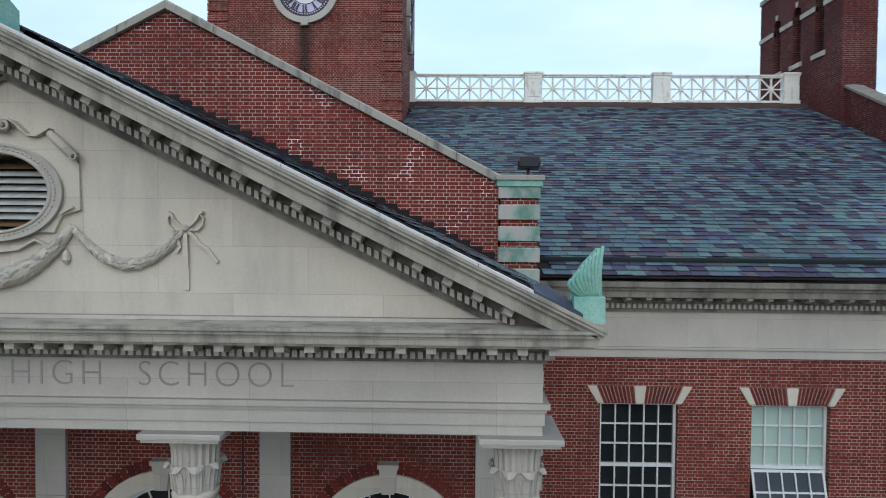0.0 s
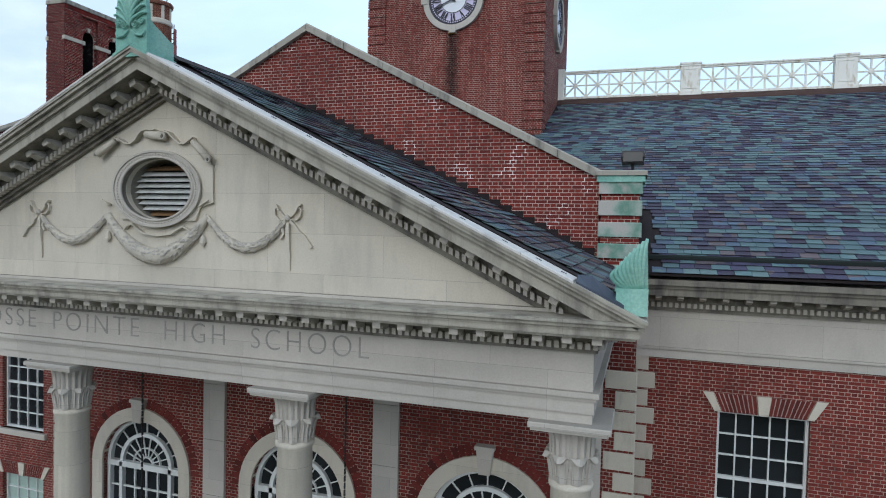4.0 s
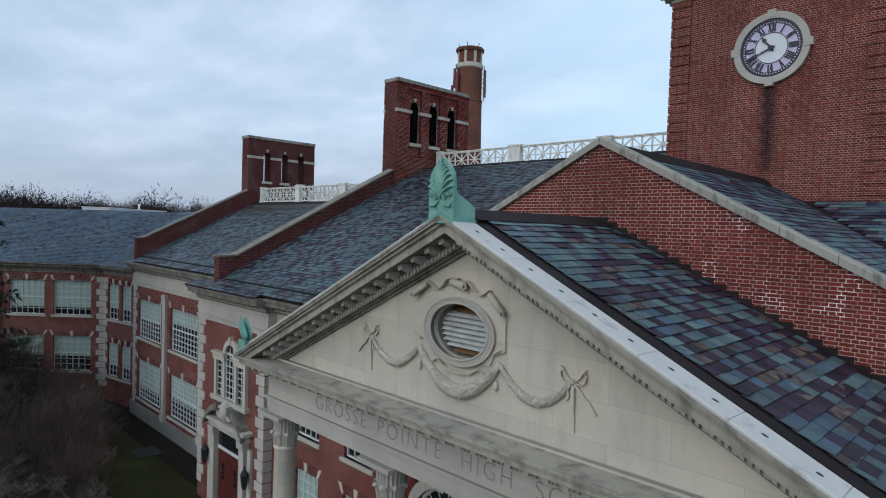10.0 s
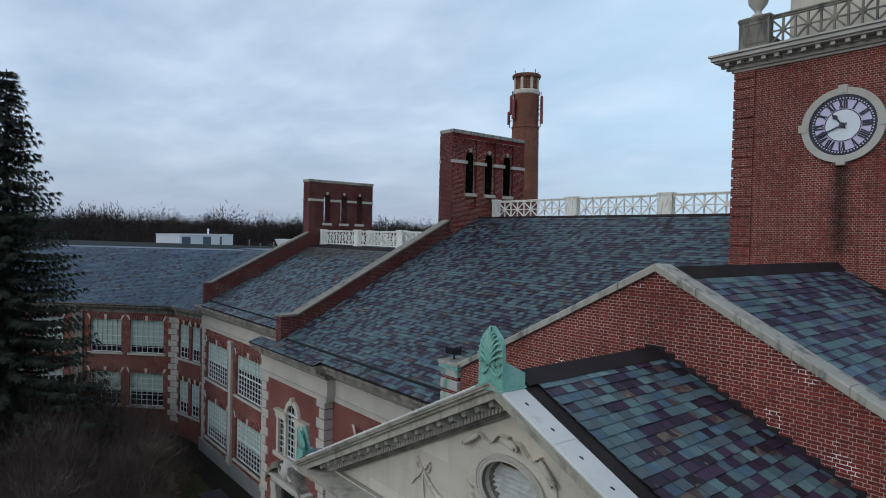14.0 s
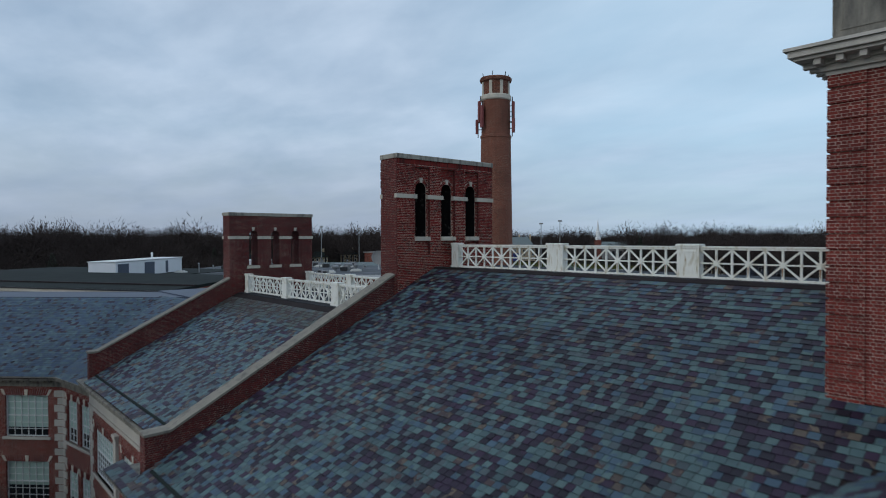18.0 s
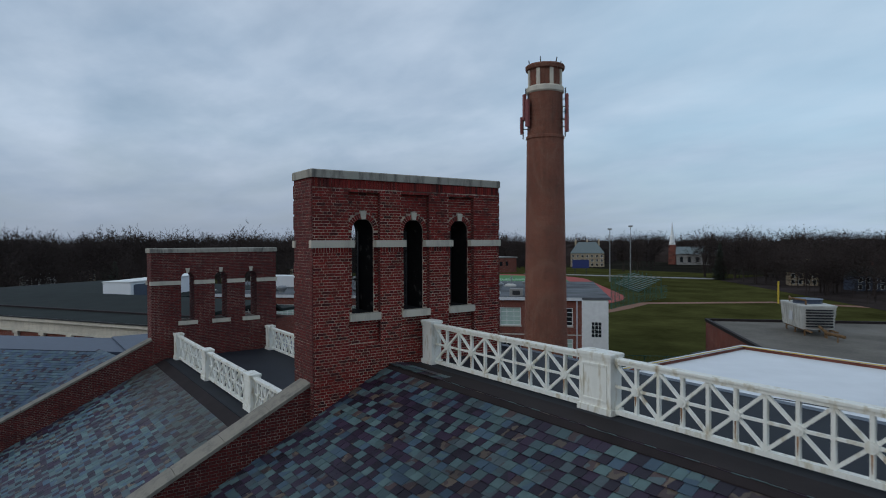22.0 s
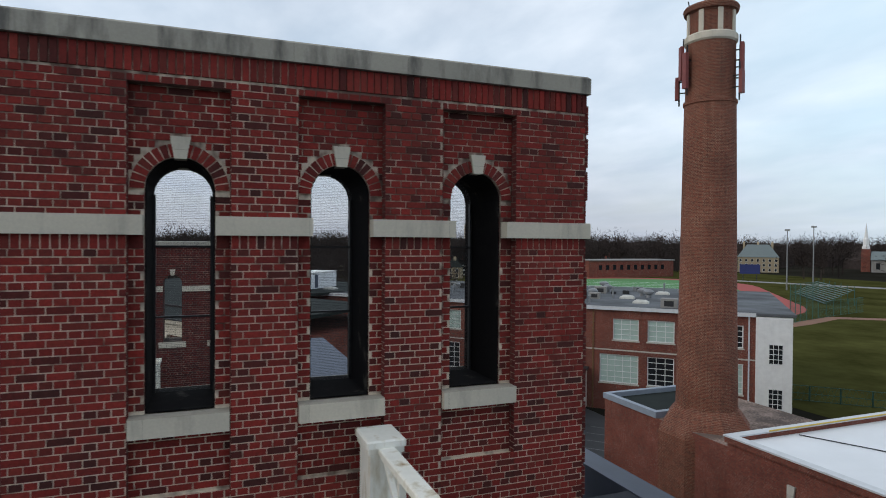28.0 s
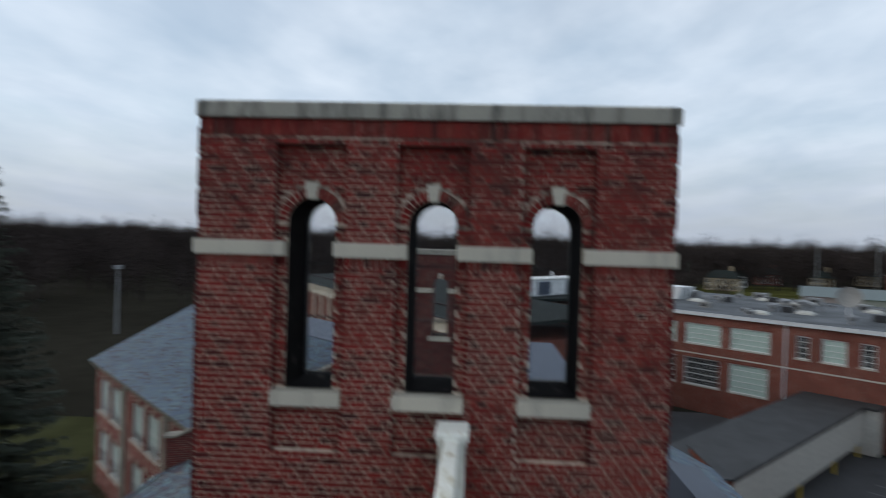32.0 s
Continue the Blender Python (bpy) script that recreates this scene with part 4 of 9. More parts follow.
def leaf(g, a, r0, z0, z1, out, w):
    """One curling leaf on a capital."""
    ca, sa = math.cos(a), math.sin(a)
    rows = []
    for k in range(6):
        s = k / 5
        r = r0 + 0.02 + out * s ** 2.2
        z = z0 + (z1 - z0) * (math.sin(s * 1.9) / math.sin(1.9) if s < 0.83 else 1.0 - (s - 0.83) * 0.9)
        ww = w * (0.75 + 0.45 * math.sin(s * 2.6)) * (1 if s < 0.9 else 0.6)
        row = []
        for q, dr in ((-1, -0.012), (-0.5, 0.008), (0, 0.024), (0.5, 0.008), (1, -0.012)):
            rr = r + dr
            row.append((ca * rr - sa * ww * q, sa * rr + ca * ww * q, z))
        rows.append(row)
    rows2 = [[(p[0] - ca * 0.02, p[1] - sa * 0.02, p[2]) for p in row] for row in rows]
    g.loft([r + list(reversed(q)) for r, q in zip(rows, rows2)])


CAPITAL = Geo()
CAPITAL.lathe([(0.215, 0), (0.225, 0.2), (0.235, 0.45), (0.262, 0.58), (0.285, 0.61), (0.27, 0.64)], 24)
for k in range(8):
    leaf(CAPITAL, math.pi * k / 4 + math.pi / 8, 0.21, 0.0, 0.30, 0.085, 0.078)
    for q in (-0.05, 0.0, 0.05):
        a = math.pi * k / 4 + math.pi / 8 + q * 4.5
        CAPITAL.tube([(0.235 * math.cos(a), 0.235 * math.sin(a), 0.02), (0.252 * math.cos(a), 0.252 * math.sin(a), 0.16), (0.275 * math.cos(a), 0.275 * math.sin(a), 0.25)], [0.012, 0.014, 0.008], 5)
# upright lance leaves with a rib each, and small buds under the slab
for k in range(20):
    a = 2 * math.pi * k / 20
    ring_at = lambda r, z, d: (r * math.cos(a + d), r * math.sin(a + d), z)
    CAPITAL.loft([[ring_at(r, z, -d), ring_at(r + 0.016, z, 0), ring_at(r, z, d), ring_at(r - 0.03, z, 0)] for r, z, d in ((0.232, 0.18, 0.10), (0.238, 0.35, 0.125), (0.246, 0.48, 0.125), (0.268, 0.57, 0.10), (0.285, 0.605, 0.03))])
for k in range(8):
    a = math.pi * k / 4
    CAPITAL.tube([(0.25 * math.cos(a), 0.25 * math.sin(a), 0.60), (0.30 * math.cos(a), 0.30 * math.sin(a), 0.61), (0.325 * math.cos(a), 0.325 * math.sin(a), 0.60)], [0.03, 0.034, 0.015], 6)
ABACUS = Geo().box(-0.41, 0.41, -0.41, 0.41, 0.62, 0.66).box(-0.44, 0.44, -0.44, 0.44, 0.66, 0.72, 0.01)
cap_me = CAPITAL.mesh("leaves", M_STONE)
aba_me = ABACUS.mesh("abacus", M_STONE)
for x in CX:
    t = thing("column", "smooth pale limestone column with a carved leafy capital", "column", (x, FY + 0.3, 1.3), group="portico columns", kind="structure")
    h = 9.05 - 1.3
    cap = h - 0.72
    part("base", Geo().lathe([(0.34, 0), (0.34, 0.1), (0.31, 0.16), (0.33, 0.22), (0.28, 0.3)], 24).box(-0.38, 0.38, -0.38, 0.38, -0.12, 0.0), M_STONE, t)
    part("shaft", Geo().lathe([(0.275, 0.3), (0.27, h * 0.35), (0.25, h * 0.6), (0.225, cap - 0.1), (0.25, cap - 0.07), (0.25, cap - 0.03), (0.22, cap)], 28), M_STONE_CREAM, t, smooth=True)
    o = new("capital", cap_me)
    o.parent = t
    o.location = (0, 0, cap)
    a = new("abacus", aba_me)
    a.parent = t
    a.location = (0, 0, cap)
g = Geo().box(-6.6, 6.6, 6.2, PY, GZ - 0.1, 1.2)
for k in range(3):
    g.box(-6.6 - 0.3 * k, 6.6 + 0.3 * k, 6.2 - 0.32 * k, 6.3, GZ - 0.1, 1.2 - 0.1 * k)
struct("portico_floor", g, M_CONCRETE, "stone portico floor and steps", "floor")


# ---- end pavilion walls, wing walls (rough) ----
PAVY = 11.75
g = Geo().box(-20.4, -14.6, PAVY, PAVY + 0.5, GZ - 0.1, 8.86)
struct("wall_pavilion_west", g, M_BRICK, "red brick end pavilion wall with limestone quoins", "wall")
g = Geo().box(14.6, 20.4, PAVY, PAVY + 0.5, GZ - 0.1, 8.86)
struct("wall_pavilion_east", g, M_BRICK, "red brick end pavilion wall", "wall")
stone_entablature("cornice_pavilion_west", -20.6, -14.4, PAVY)
stone_entablature("cornice_pavilion_east", 14.4, 20.6, PAVY)
for nm, xa, xb in (("west", -20.62, -14.42), ("east", 14.42, 20.62)):
    sl = slate_field((xa, PAVY - 0.63, 10.335), (1, 0, 0), (0, 0.5, 0.17), xb - xa, 0.62, 0.30, 0.20, seed=51 + len(nm))
    slate_roof("eave_apron_" + nm, sl, "narrow slate apron over the end pavilion cornice", slope_deck(xa, xb, PAVY - 0.63, 10.335, PAVY - 0.05, 10.53))
WNY = 13.6

# ---- bell-shaped chimney walls over the parapets ----
def pierced_chimney(name, x, y0, y1, z_roof, z_top, thick, side, centres, label, w=0.27, sill=None, spring=None, inset=0.0, drop=1.79, recess=0.0):
    """A broad brick chimney with three arched openings; x is its face, side the way it faces."""
    t = thing(name, label, "chimney", (0, 0, 0), kind="structure")
    sill = sill or z_roof + 1.2
    spring = spring or z_top - 1.5
    band = z_top - drop
    holes = [arch_outline(c, w, sill, spring) for c in centres]
    to3 = (lambda u, v, k: (x - side * (k + inset), u, v))
    g = Geo().plate(rect(y0, y1, z_roof - 3.5, z_top - 0.19), holes, to3, thick - inset)
    part("wall", g, M_BRICK_OLD, t)
    a, b = sorted((x + side * 0.05, x - side * (thick + 0.05)))
    g = Geo().box(a, b, y0 - 0.05, y1 + 0.05, z_top - 0.19, z_top, 0.02)
    part("cap", g, M_COPING, t, "lichen-stained limestone cap")
    edges = [y0 - 0.05] + [e for c in centres for e in (c - w, c + w)] + [y1 + 0.05]
    for k in range(0, len(edges), 2):
        for xa, xb in ((x - side * 0.1, x + side * 0.045), (x - side * (thick - 0.1), x - side * (thick + 0.045))):
            a, b = sorted((xa, xb))
            part("band", Geo().box(a, b, edges[k], edges[k + 1], band, band + 0.17), M_STONE_WARM, t)
    for c in centres:
        for xf, s in ((x, side), (x - side * thick, -side)):
            a, b = sorted((xf + s * 0.06, xf - s * 0.2))
            part("sill", Geo().box(a, b, c - w - 0.12, c + w + 0.12, sill - 0.17, sill), M_STONE_WARM, t)
            top = spring + w
            g = Geo().loft([[(xf - s * 0.2, c - 0.05, top - 0.02), (xf - s * 0.2, c + 0.05, top - 0.02), (xf - s * 0.2, c + 0.085, top + 0.175), (xf - s * 0.2, c - 0.085, top + 0.175)], [(xf + s * (0.035 - recess), c - 0.05, top - 0.02), (xf + s * (0.035 - recess), c + 0.05, top - 0.02), (xf + s * (0.035 - recess), c + 0.085, top + 0.175), (xf + s * (0.035 - recess), c - 0.085, top + 0.175)]])
            part("keystone", g, M_STONE_WARM, t)
    return t


CH1_C = (22.69, 24.12, 25.56)
pierced_chimney("chimney_wall_near", CH_W, 21.37, 26.84, 15.0, 21.04, 1.05, 1, CH1_C, "broad dark red brick chimney wall with three arched openings", w=0.29, sill=17.68, spring=19.65, inset=0.135, recess=0.085)
pierced_chimney("chimney_wall_far", -33.5, 20.51, 25.82, 13.8, 19.15, 0.9, 1, (21.95, 23.34, 24.66), "broad red brick chimney wall with three arched openings at the far wing", sill=16.05, spring=17.85, drop=1.55)
pierced_chimney("chimney_wall_east", CH_E, 21.37, 26.9, 15.0, 20.97, 1.15, -1, (22.69, 24.14, 25.57), "broad dark red brick chimney wall beside the east balustrade", sill=17.63, spring=19.5)


def sloped_parapet(name, x0, x1, rise, sink=1.6):
    """Brick parapet up a roof slope, level at its foot; rise: (y, top of the coping) at foot, knee and head."""
    t = thing(name, "sloping brick parapet with limestone coping", "parapet", kind="structure")
    g = Geo().loft([[(x0, y, z - sink), (x1, y, z - sink), (x1, y, z - 0.1), (x0, y, z - 0.1)] for y, z in rise])
    part("wall", g, M_BRICK_OLD, t)
    (ya, za), (yb, zb), (yc, zc) = rise
    cuts = [(ya - 0.05, za), (yb, zb)] + [(yb + (yc - yb) * k / 9, zb + (zc - zb) * k / 9) for k in range(1, 10)]
    for (y0, z0), (y1, z1) in zip(cuts, cuts[1:]):
        e = 0.005
        part("coping_stone", Geo().loft([[(x0 - 0.06, y, z - 0.11), (x1 + 0.06, y, z - 0.11), (x1 + 0.06, y, z - 0.03), ((x0 + x1) / 2, y, z), (x0 - 0.06, y, z - 0.03)] for y, z in ((y0 + e, z0), (y1 - e, z1))]), M_PARAPET, t)
    return t


sloped_parapet("parapet_near", -19.45, -18.95, ((11.9, 11.71), (12.65, 11.73), (21.37, 16.22)))
WEY, WEZ, WRY, WRZ = 13.1, 10.55, 21.0, 14.5
sloped_parapet("parapet_far", -33.95, -33.5, ((13.35, 12.04), (13.75, 12.06), (20.52, 15.42)))
sloped_parapet("parapet_east", 17.7, 18.2, ((11.9, 11.71), (12.65, 11.73), (21.37, 16.22)))

# wing roof between the two chimney walls
sl = slate_field((-33.5, WEY, WEZ), (1, 0, 0), (0, WRY - WEY, WRZ - WEZ), 33.5 - 19.4, math.hypot(WRY - WEY, WRZ - WEZ) - 0.3, 0.22, 0.19, seed=21)
slate_roof("roof_wing", sl, "blue-grey slate roof of the lower wing", slope_deck(-33.5, -19.4, WEY, WEZ, WRY, WRZ), material=M_SLATE_WING)
g = Geo().box(-33.5, -19.4, WRY - 0.02, 26.2, WRZ - 0.3, WRZ + 0.01)
struct("wing_deck", g, M_DECK, "flat dark roof deck between white balustrades", "roof")
stone_entablature("cornice_wing", -34.8, -20.4, WNY, 9.0)

# smoke stack
SX, SY = -43.4, 53.0
t = thing("smoke_stack", "tall tapering brown brick smoke stack with antennas", "chimney", (SX, SY, GZ), kind="structure")
t.scale = (1, 1, 1.021)
part("shaft", Geo().lathe([(1.95, 0), (1.9, 6), (1.72, 15), (1.55, 26.5), (1.62, 26.55), (1.62, 26.75), (1.5, 26.8), (1.48, 30.3)], 32), M_BRICK_STACK, t, smooth=False)
part("pedestal", Geo().lathe([(3.05, 0), (3.05, (7.1 - GZ) / 1.021), (2.95, (7.4 - GZ) / 1.021), (1.88, (8.9 - GZ) / 1.021)], 8, (0, 0, 0), math.pi / 8), M_BRICK_STACK, t, "eight-sided brick foot with a sloping top")
part("belt", Geo().lathe([(1.5, 30.3), (1.6, 30.4), (1.6, 30.75), (1.5, 30.85)], 32), M_STONE_CREAM, t)
part("crown", Geo().lathe([(1.40, 30.8), (1.40, 32.2)], 24), M_BRICK_STACK, t)
part("crown_ring", Geo().lathe([(1.40, 32.15), (1.62, 32.25), (1.68, 32.5), (1.6, 32.62), (1.2, 32.62), (1.2, 32.2)], 24), M_BRICK_STACK, t, "corbelled dark rim")

# ---- sash windows ----
def sash_bars(g, x0, x1, z0, z1, cols, rows, y, w=0.025, d=0.03):
    for k in range(1, cols):
        x = x0 + (x1 - x0) * k / cols
        g.box(x - w / 2, x + w / 2, y - d, y + 0.012, z0, z1)
    for k in range(1, rows):
        z = z0 + (z1 - z0) * k / rows
        g.box(x0, x1, y - d - 0.002, y + 0.01, z - w / 2, z + w / 2)


def frame_bars(g, x0, x1, z0, z1, w, y0, y1):
    g.box(x0, x0 + w, y0, y1, z0, z1)
    g.box(x1 - w, x1, y0, y1, z0, z1)
    g.box(x0 + w, x1 - w, y0, y1, z1 - w, z1)
    g.box(x0 + w, x1 - w, y0, y1, z0, z0 + w)


def flat_arch(t, w, z, h=0.33, flare=0.14, brick=None):
    """Flat brick arch with a keystone and two end stones, over an opening of half width w."""
    def wedge(a0, a1, b0, b1, y0):
        return Geo().loft([[(a0, y, z), (a1, y, z), (b1, y, z + h), (b0, y, z + h)] for y in (y0, 0.1)])
    part("keystone", wedge(-0.075, 0.075, -0.11, 0.11, -0.05), M_STONE_CREAM, t)
    for s in (-1, 1):
        part("springer", wedge(*sorted((s * (w - 0.06), s * (w + 0.05))), *sorted((s * (w + flare - 0.06), s * (w + flare + 0.11))), -0.035), M_STONE_CREAM, t)
        g = Geo()
        n = 9
        for k in range(n):
            lo = [0.08 + (w - 0.15) * q / n for q in (k + 0.1, k + 0.9)]
            hi = [0.118 + (w + flare - 0.19) * q / n for q in (k + 0.1, k + 0.9)]
            g.loft([[(s * lo[0], y, z), (s * lo[1], y, z), (s * hi[1], y, z + h - 0.01), (s * hi[0], y, z + h - 0.01)] for y in (-0.018, 0.05)])
        tagged(part("voussoirs", g, M_BRICK_RING, t), kind="stuff")
        g = Geo().loft([[(s * 0.08, y, z), (s * (w - 0.07), y, z), (s * (w + flare - 0.072), y, z + h - 0.01), (s * 0.118, y, z + h - 0.01)] for y in (-0.013, 0.04)])
        part("joint_mortar", g, M_JOINT, t)


def brick_piece_mat(name, own, c=((0.285, 0.031, 0.024), (0.19, 0.022, 0.018), (0.06, 0.017, 0.015), (0.235, 0.034, 0.025))):
    m = Mat(name, 0.85, spec=0.25)
    r = m.node("ShaderNodeObjectInfo").outputs["Random"] if own else m.island()
    col = m.ramp(r, [(0.0, c[0]), (0.3, c[1]), (0.62, c[3]), (0.8, c[2]), (1.0, c[1])])
    n = m.noise(40, 5)
    col = m.mix(0.6, col, m.ramp(n, [(0.3, (0.55, 0.55, 0.55)), (0.72, (1.3, 1.3, 1.3))]), "MULTIPLY")
    soot = m.noise(1.3, 5, stretch=(1, 1, 0.6))
    col = m.mix(m.math("MULTIPLY", m.ramp(soot, [(0.52, (0, 0, 0)), (0.75, (1, 1, 1))]), 0.35), col, (0.04, 0.018, 0.016, 1))
    m.color(col)
    m.bump(n, 0.4, 0.005)
    return m.m


M_BRICK_ARCH = brick_piece_mat("arch_brick", False)
M_BRICK_RING = brick_piece_mat("ring_brick", False, ((0.19, 0.034, 0.027), (0.14, 0.026, 0.021), (0.08, 0.018, 0.016), (0.17, 0.034, 0.026)))
M_BRICK_ONE = brick_piece_mat("single_brick", True)


def sash_window(name, label, w, h, cols, rows, at, blind=0.0, open_hopper=False, depth=0.16, arch=True, sill=True, turn=0.0, group=""):
    """Two-part paned window in a reveal; at is the middle of the sill on the wall face."""
    t = thing(name, label, "window", at, kind="structure", turn=turn, group=group)
    g = Geo()
    frame_bars(g, -w / 2, w / 2, 0, h, 0.05, depth - 0.05, depth + 0.06)
    part("window_frame", g, M_FRAME, t)
    mid = h * 0.5
    g = Geo()
    g.box(-w / 2 + 0.05, w / 2 - 0.05, depth - 0.045, depth + 0.03, mid - 0.03, mid + 0.03)
    sash_bars(g, -w / 2 + 0.05, w / 2 - 0.05, mid + 0.03, h - 0.05, cols, rows - rows // 2, depth)
    if not open_hopper:
        sash_bars(g, -w / 2 + 0.05, w / 2 - 0.05, 0.05, mid - 0.03, cols, rows // 2, depth)
    part("glazing_bars", g, M_FRAME, t)
    zb = h - 0.05 - (h - 0.1) * blind
    if blind > 0.02:
        part("blind", Geo().box(-w / 2 + 0.05, w / 2 - 0.05, depth + 0.016, depth + 0.03, zb, h - 0.05), M_BLIND, t, "pale green roller blind")
    if zb > 0.1 and not open_hopper:
        part("pane", Geo().box(-w / 2 + 0.05, w / 2 - 0.05, depth + 0.014, depth + 0.026, 0.05, max(zb - 0.002, 0.06)), M_GLASS, t)
    if open_hopper:
        part("pane", Geo().box(-w / 2 + 0.05, w / 2 - 0.05, depth + 0.014, depth + 0.026, mid, max(zb - 0.002, mid + 0.02)), M_GLASS, t)
        # dark sheet stands for the unlit room behind the tilted sash
        part("gap_shade_sheet", Geo().box(-w / 2 + 0.05, w / 2 - 0.05, depth + 0.05, depth + 0.06, 0.05, mid), M_GLASS, t)
        g = Geo()
        b = Geo()
        lean = 0.32
        frame_bars(g, -w / 2 + 0.05, w / 2 - 0.05, 0.06, mid - 0.04, 0.04, 0, 0.035)
        sash_bars(g, -w / 2 + 0.09, w / 2 - 0.09, 0.1, mid - 0.08, cols, rows // 2, 0.02)
        b.box(-w / 2 + 0.09, w / 2 - 0.09, 0.02, 0.028, 0.1, mid - 0.08)
        for gg, nm, mt in ((g, "open_sash", M_FRAME), (b, "open_pane", M_GLASS_SKY)):
            gg.v = [(x, y + depth - 0.08 - (mid - z) * lean * 0.9, z) for x, y, z in gg.v]
            part(nm, gg, mt, t, "lower sash tilted outwards" if nm == "open_sash" else "")
    if sill:
        part("sill", Geo().box(-w / 2 - 0.14, w / 2 + 0.14, -0.09, depth + 0.02, -0.14, 0.0, 0.012), M_STONE, t)
    if arch:
        flat_arch(t, w / 2, h)
    return t


M_GLASS_SKY = glass_mat("mirror_like_glass", (0.03, 0.035, 0.04), 0.03)
H_UP, H_LOW = WIN_Z1 - WIN_Z0, LOW_Z1 - LOW_Z0
k = 0
blinds = {(1, 0, 1): 0.0, (1, 1, 1): 0.49, (-1, 0, 1): 0.12, (-1, 1, 1): 0.3, (1, 0, 0): 0.5, (1, 1, 0): 0.9, (-1, 0, 0): 0.42, (-1, 1, 0): 0.9}
for side in (1, -1):
    for i, (a, b) in enumerate(MAIN_WIN[side]):
        for up in (1, 0):
            k += 1
            bl = blinds[(side, i, up)]
            z, h = (WIN_Z0, H_UP) if up else (LOW_Z0, H_LOW)
            lab = "white paned sash window with its green blind half down" if bl > 0.2 else "white paned sash window with dark glass"
            if (side, i, up) == (1, 1, 1):
                lab = "white paned window with green blind and lower sash tilted open"
            sash_window("window_%d" % k, lab, b - a, h, 5 if side > 0 else 4, 6, ((a + b) / 2, WY, z), bl, (side, i, up) == (1, 1, 1))

# ---- arched windows behind the columns ----
def arched_window(x, k):
    t = thing("arched_window_%d" % k, "tall white fanlight window in a limestone arch", "window", (x, PY, ARCH_Z0), kind="structure", group="arched windows behind the columns")
    R, sp = ARCH_HALF, ARCH_SPRING - ARCH_Z0
    def ring(r0, r1, y0, y1, n=20):
        g = Geo()
        for q in range(n):
            a, b = math.pi * q / n, math.pi * (q + 1) / n
            g.loft([[(r * math.cos(c), y, sp + r * math.sin(c)) for r, c in ((r0, a), (r1, a), (r1, b), (r0, b))] for y in (y0, y1)])
        return g
    part("archivolt", ring(R, R + 0.27, -0.05, 0.3), M_STONE_CREAM, t, "plain limestone arch")
    g = Geo()
    n = 34
    for q in range(n):
        a, b = math.pi * (q + 0.1) / n, math.pi * (q + 0.9) / n
        g.loft([[(r * math.cos(c), y, sp + r * math.sin(c)) for r, c in ((R + 0.275, a), (R + 0.46, a), (R + 0.46, b), (R + 0.275, b))] for y in (-0.012, 0.05)])
    tagged(part("arch_bricks", g, M_BRICK_RING, t), kind="stuff")
    for s in (-1, 1):
        a, b = sorted((s * R, s * (R + 0.27)))
        part("jamb", Geo().box(a, b, -0.045, 0.3, 0, sp), M_STONE_CREAM, t)
    key = Geo().loft([[(-0.1, y, sp + R - 0.02), (0.1, y, sp + R - 0.02), (0.15, y, sp + R + 0.42), (-0.15, y, sp + R + 0.42)] for y in (-0.13, 0.2)])
    key.box(-0.17, 0.17, -0.16, 0.1, sp + R + 0.40, sp + R + 0.47)
    part("keystone", key, M_STONE, t, "carved limestone keystone")
    g = ring(R - 0.08, R, 0.1, 0.26).box(-R, -R + 0.08, 0.1, 0.26, 0, sp).box(R - 0.08, R, 0.1, 0.26, 0, sp)
    for s in (-1, 1):
        a, b = sorted((s * R * 0.60, s * R * 0.68))
        g.box(a, b, 0.1, 0.26, 0, sp)
    g.box(-R + 0.08, R - 0.08, 0.1, 0.26, sp - 0.1, sp + 0.02)
    part("window_frame", g, M_FRAME, t)
    part("fan_ring", ring(R * 0.60, R * 0.68, 0.12, 0.25).add([], []), M_FRAME, t)
    g = ring(R * 0.34, R * 0.36, 0.15, 0.2)
    ri = ring(R * 0.14, R * 0.17, 0.15, 0.2)
    g.add(ri.v, ri.f)
    for q in range(1, 9):
        a = math.pi * q / 9
        g.bar((R * 0.14 * math.cos(a), 0.17, sp + R * 0.14 * math.sin(a)), (R * 0.6 * math.cos(a), 0.17, sp + R * 0.6 * math.sin(a)), 0.022)
    for q in range(1, 8):
        a = math.pi * q / 8
        g.bar((R * 0.68 * math.cos(a), 0.17, sp + R * 0.68 * math.sin(a)), (R * 0.93 * math.cos(a), 0.17, sp + R * 0.93 * math.sin(a)), 0.022)
    sash_bars(g, -R * 0.6, R * 0.6, 0, sp - 0.1, 4, 10, 0.17, 0.03)
    for s in (-1, 1):
        a, b = sorted((s * R * 0.68, s * R * 0.93))
        sash_bars(g, a, b, 0, sp - 0.1, 1, 10, 0.17, 0.03)
    part("glazing_bars", g, M_FRAME, t)
    g = Geo().plate(arch_outline(0, R - 0.04, 0, sp), [], facing_y(0.2), 0.012)
    part("pane", g, M_GLASS, t)


for k, x in enumerate(ARCH_X):
    arched_window(x, k + 1)
for x in (-1.85, 1.85, -5.36, 5.36):
    t = thing("pilaster", "smooth limestone pilaster against the brick wall", "pilaster", (x, PY, 1.2), kind="structure", group="portico pilasters")
    z = 0
    for q in range(7):
        h = 1.12
        part("block", Geo().box(-0.25, 0.25, -0.07, 0.05, z + 0.004, z + h - 0.004), M_STONE, t)
        z += h
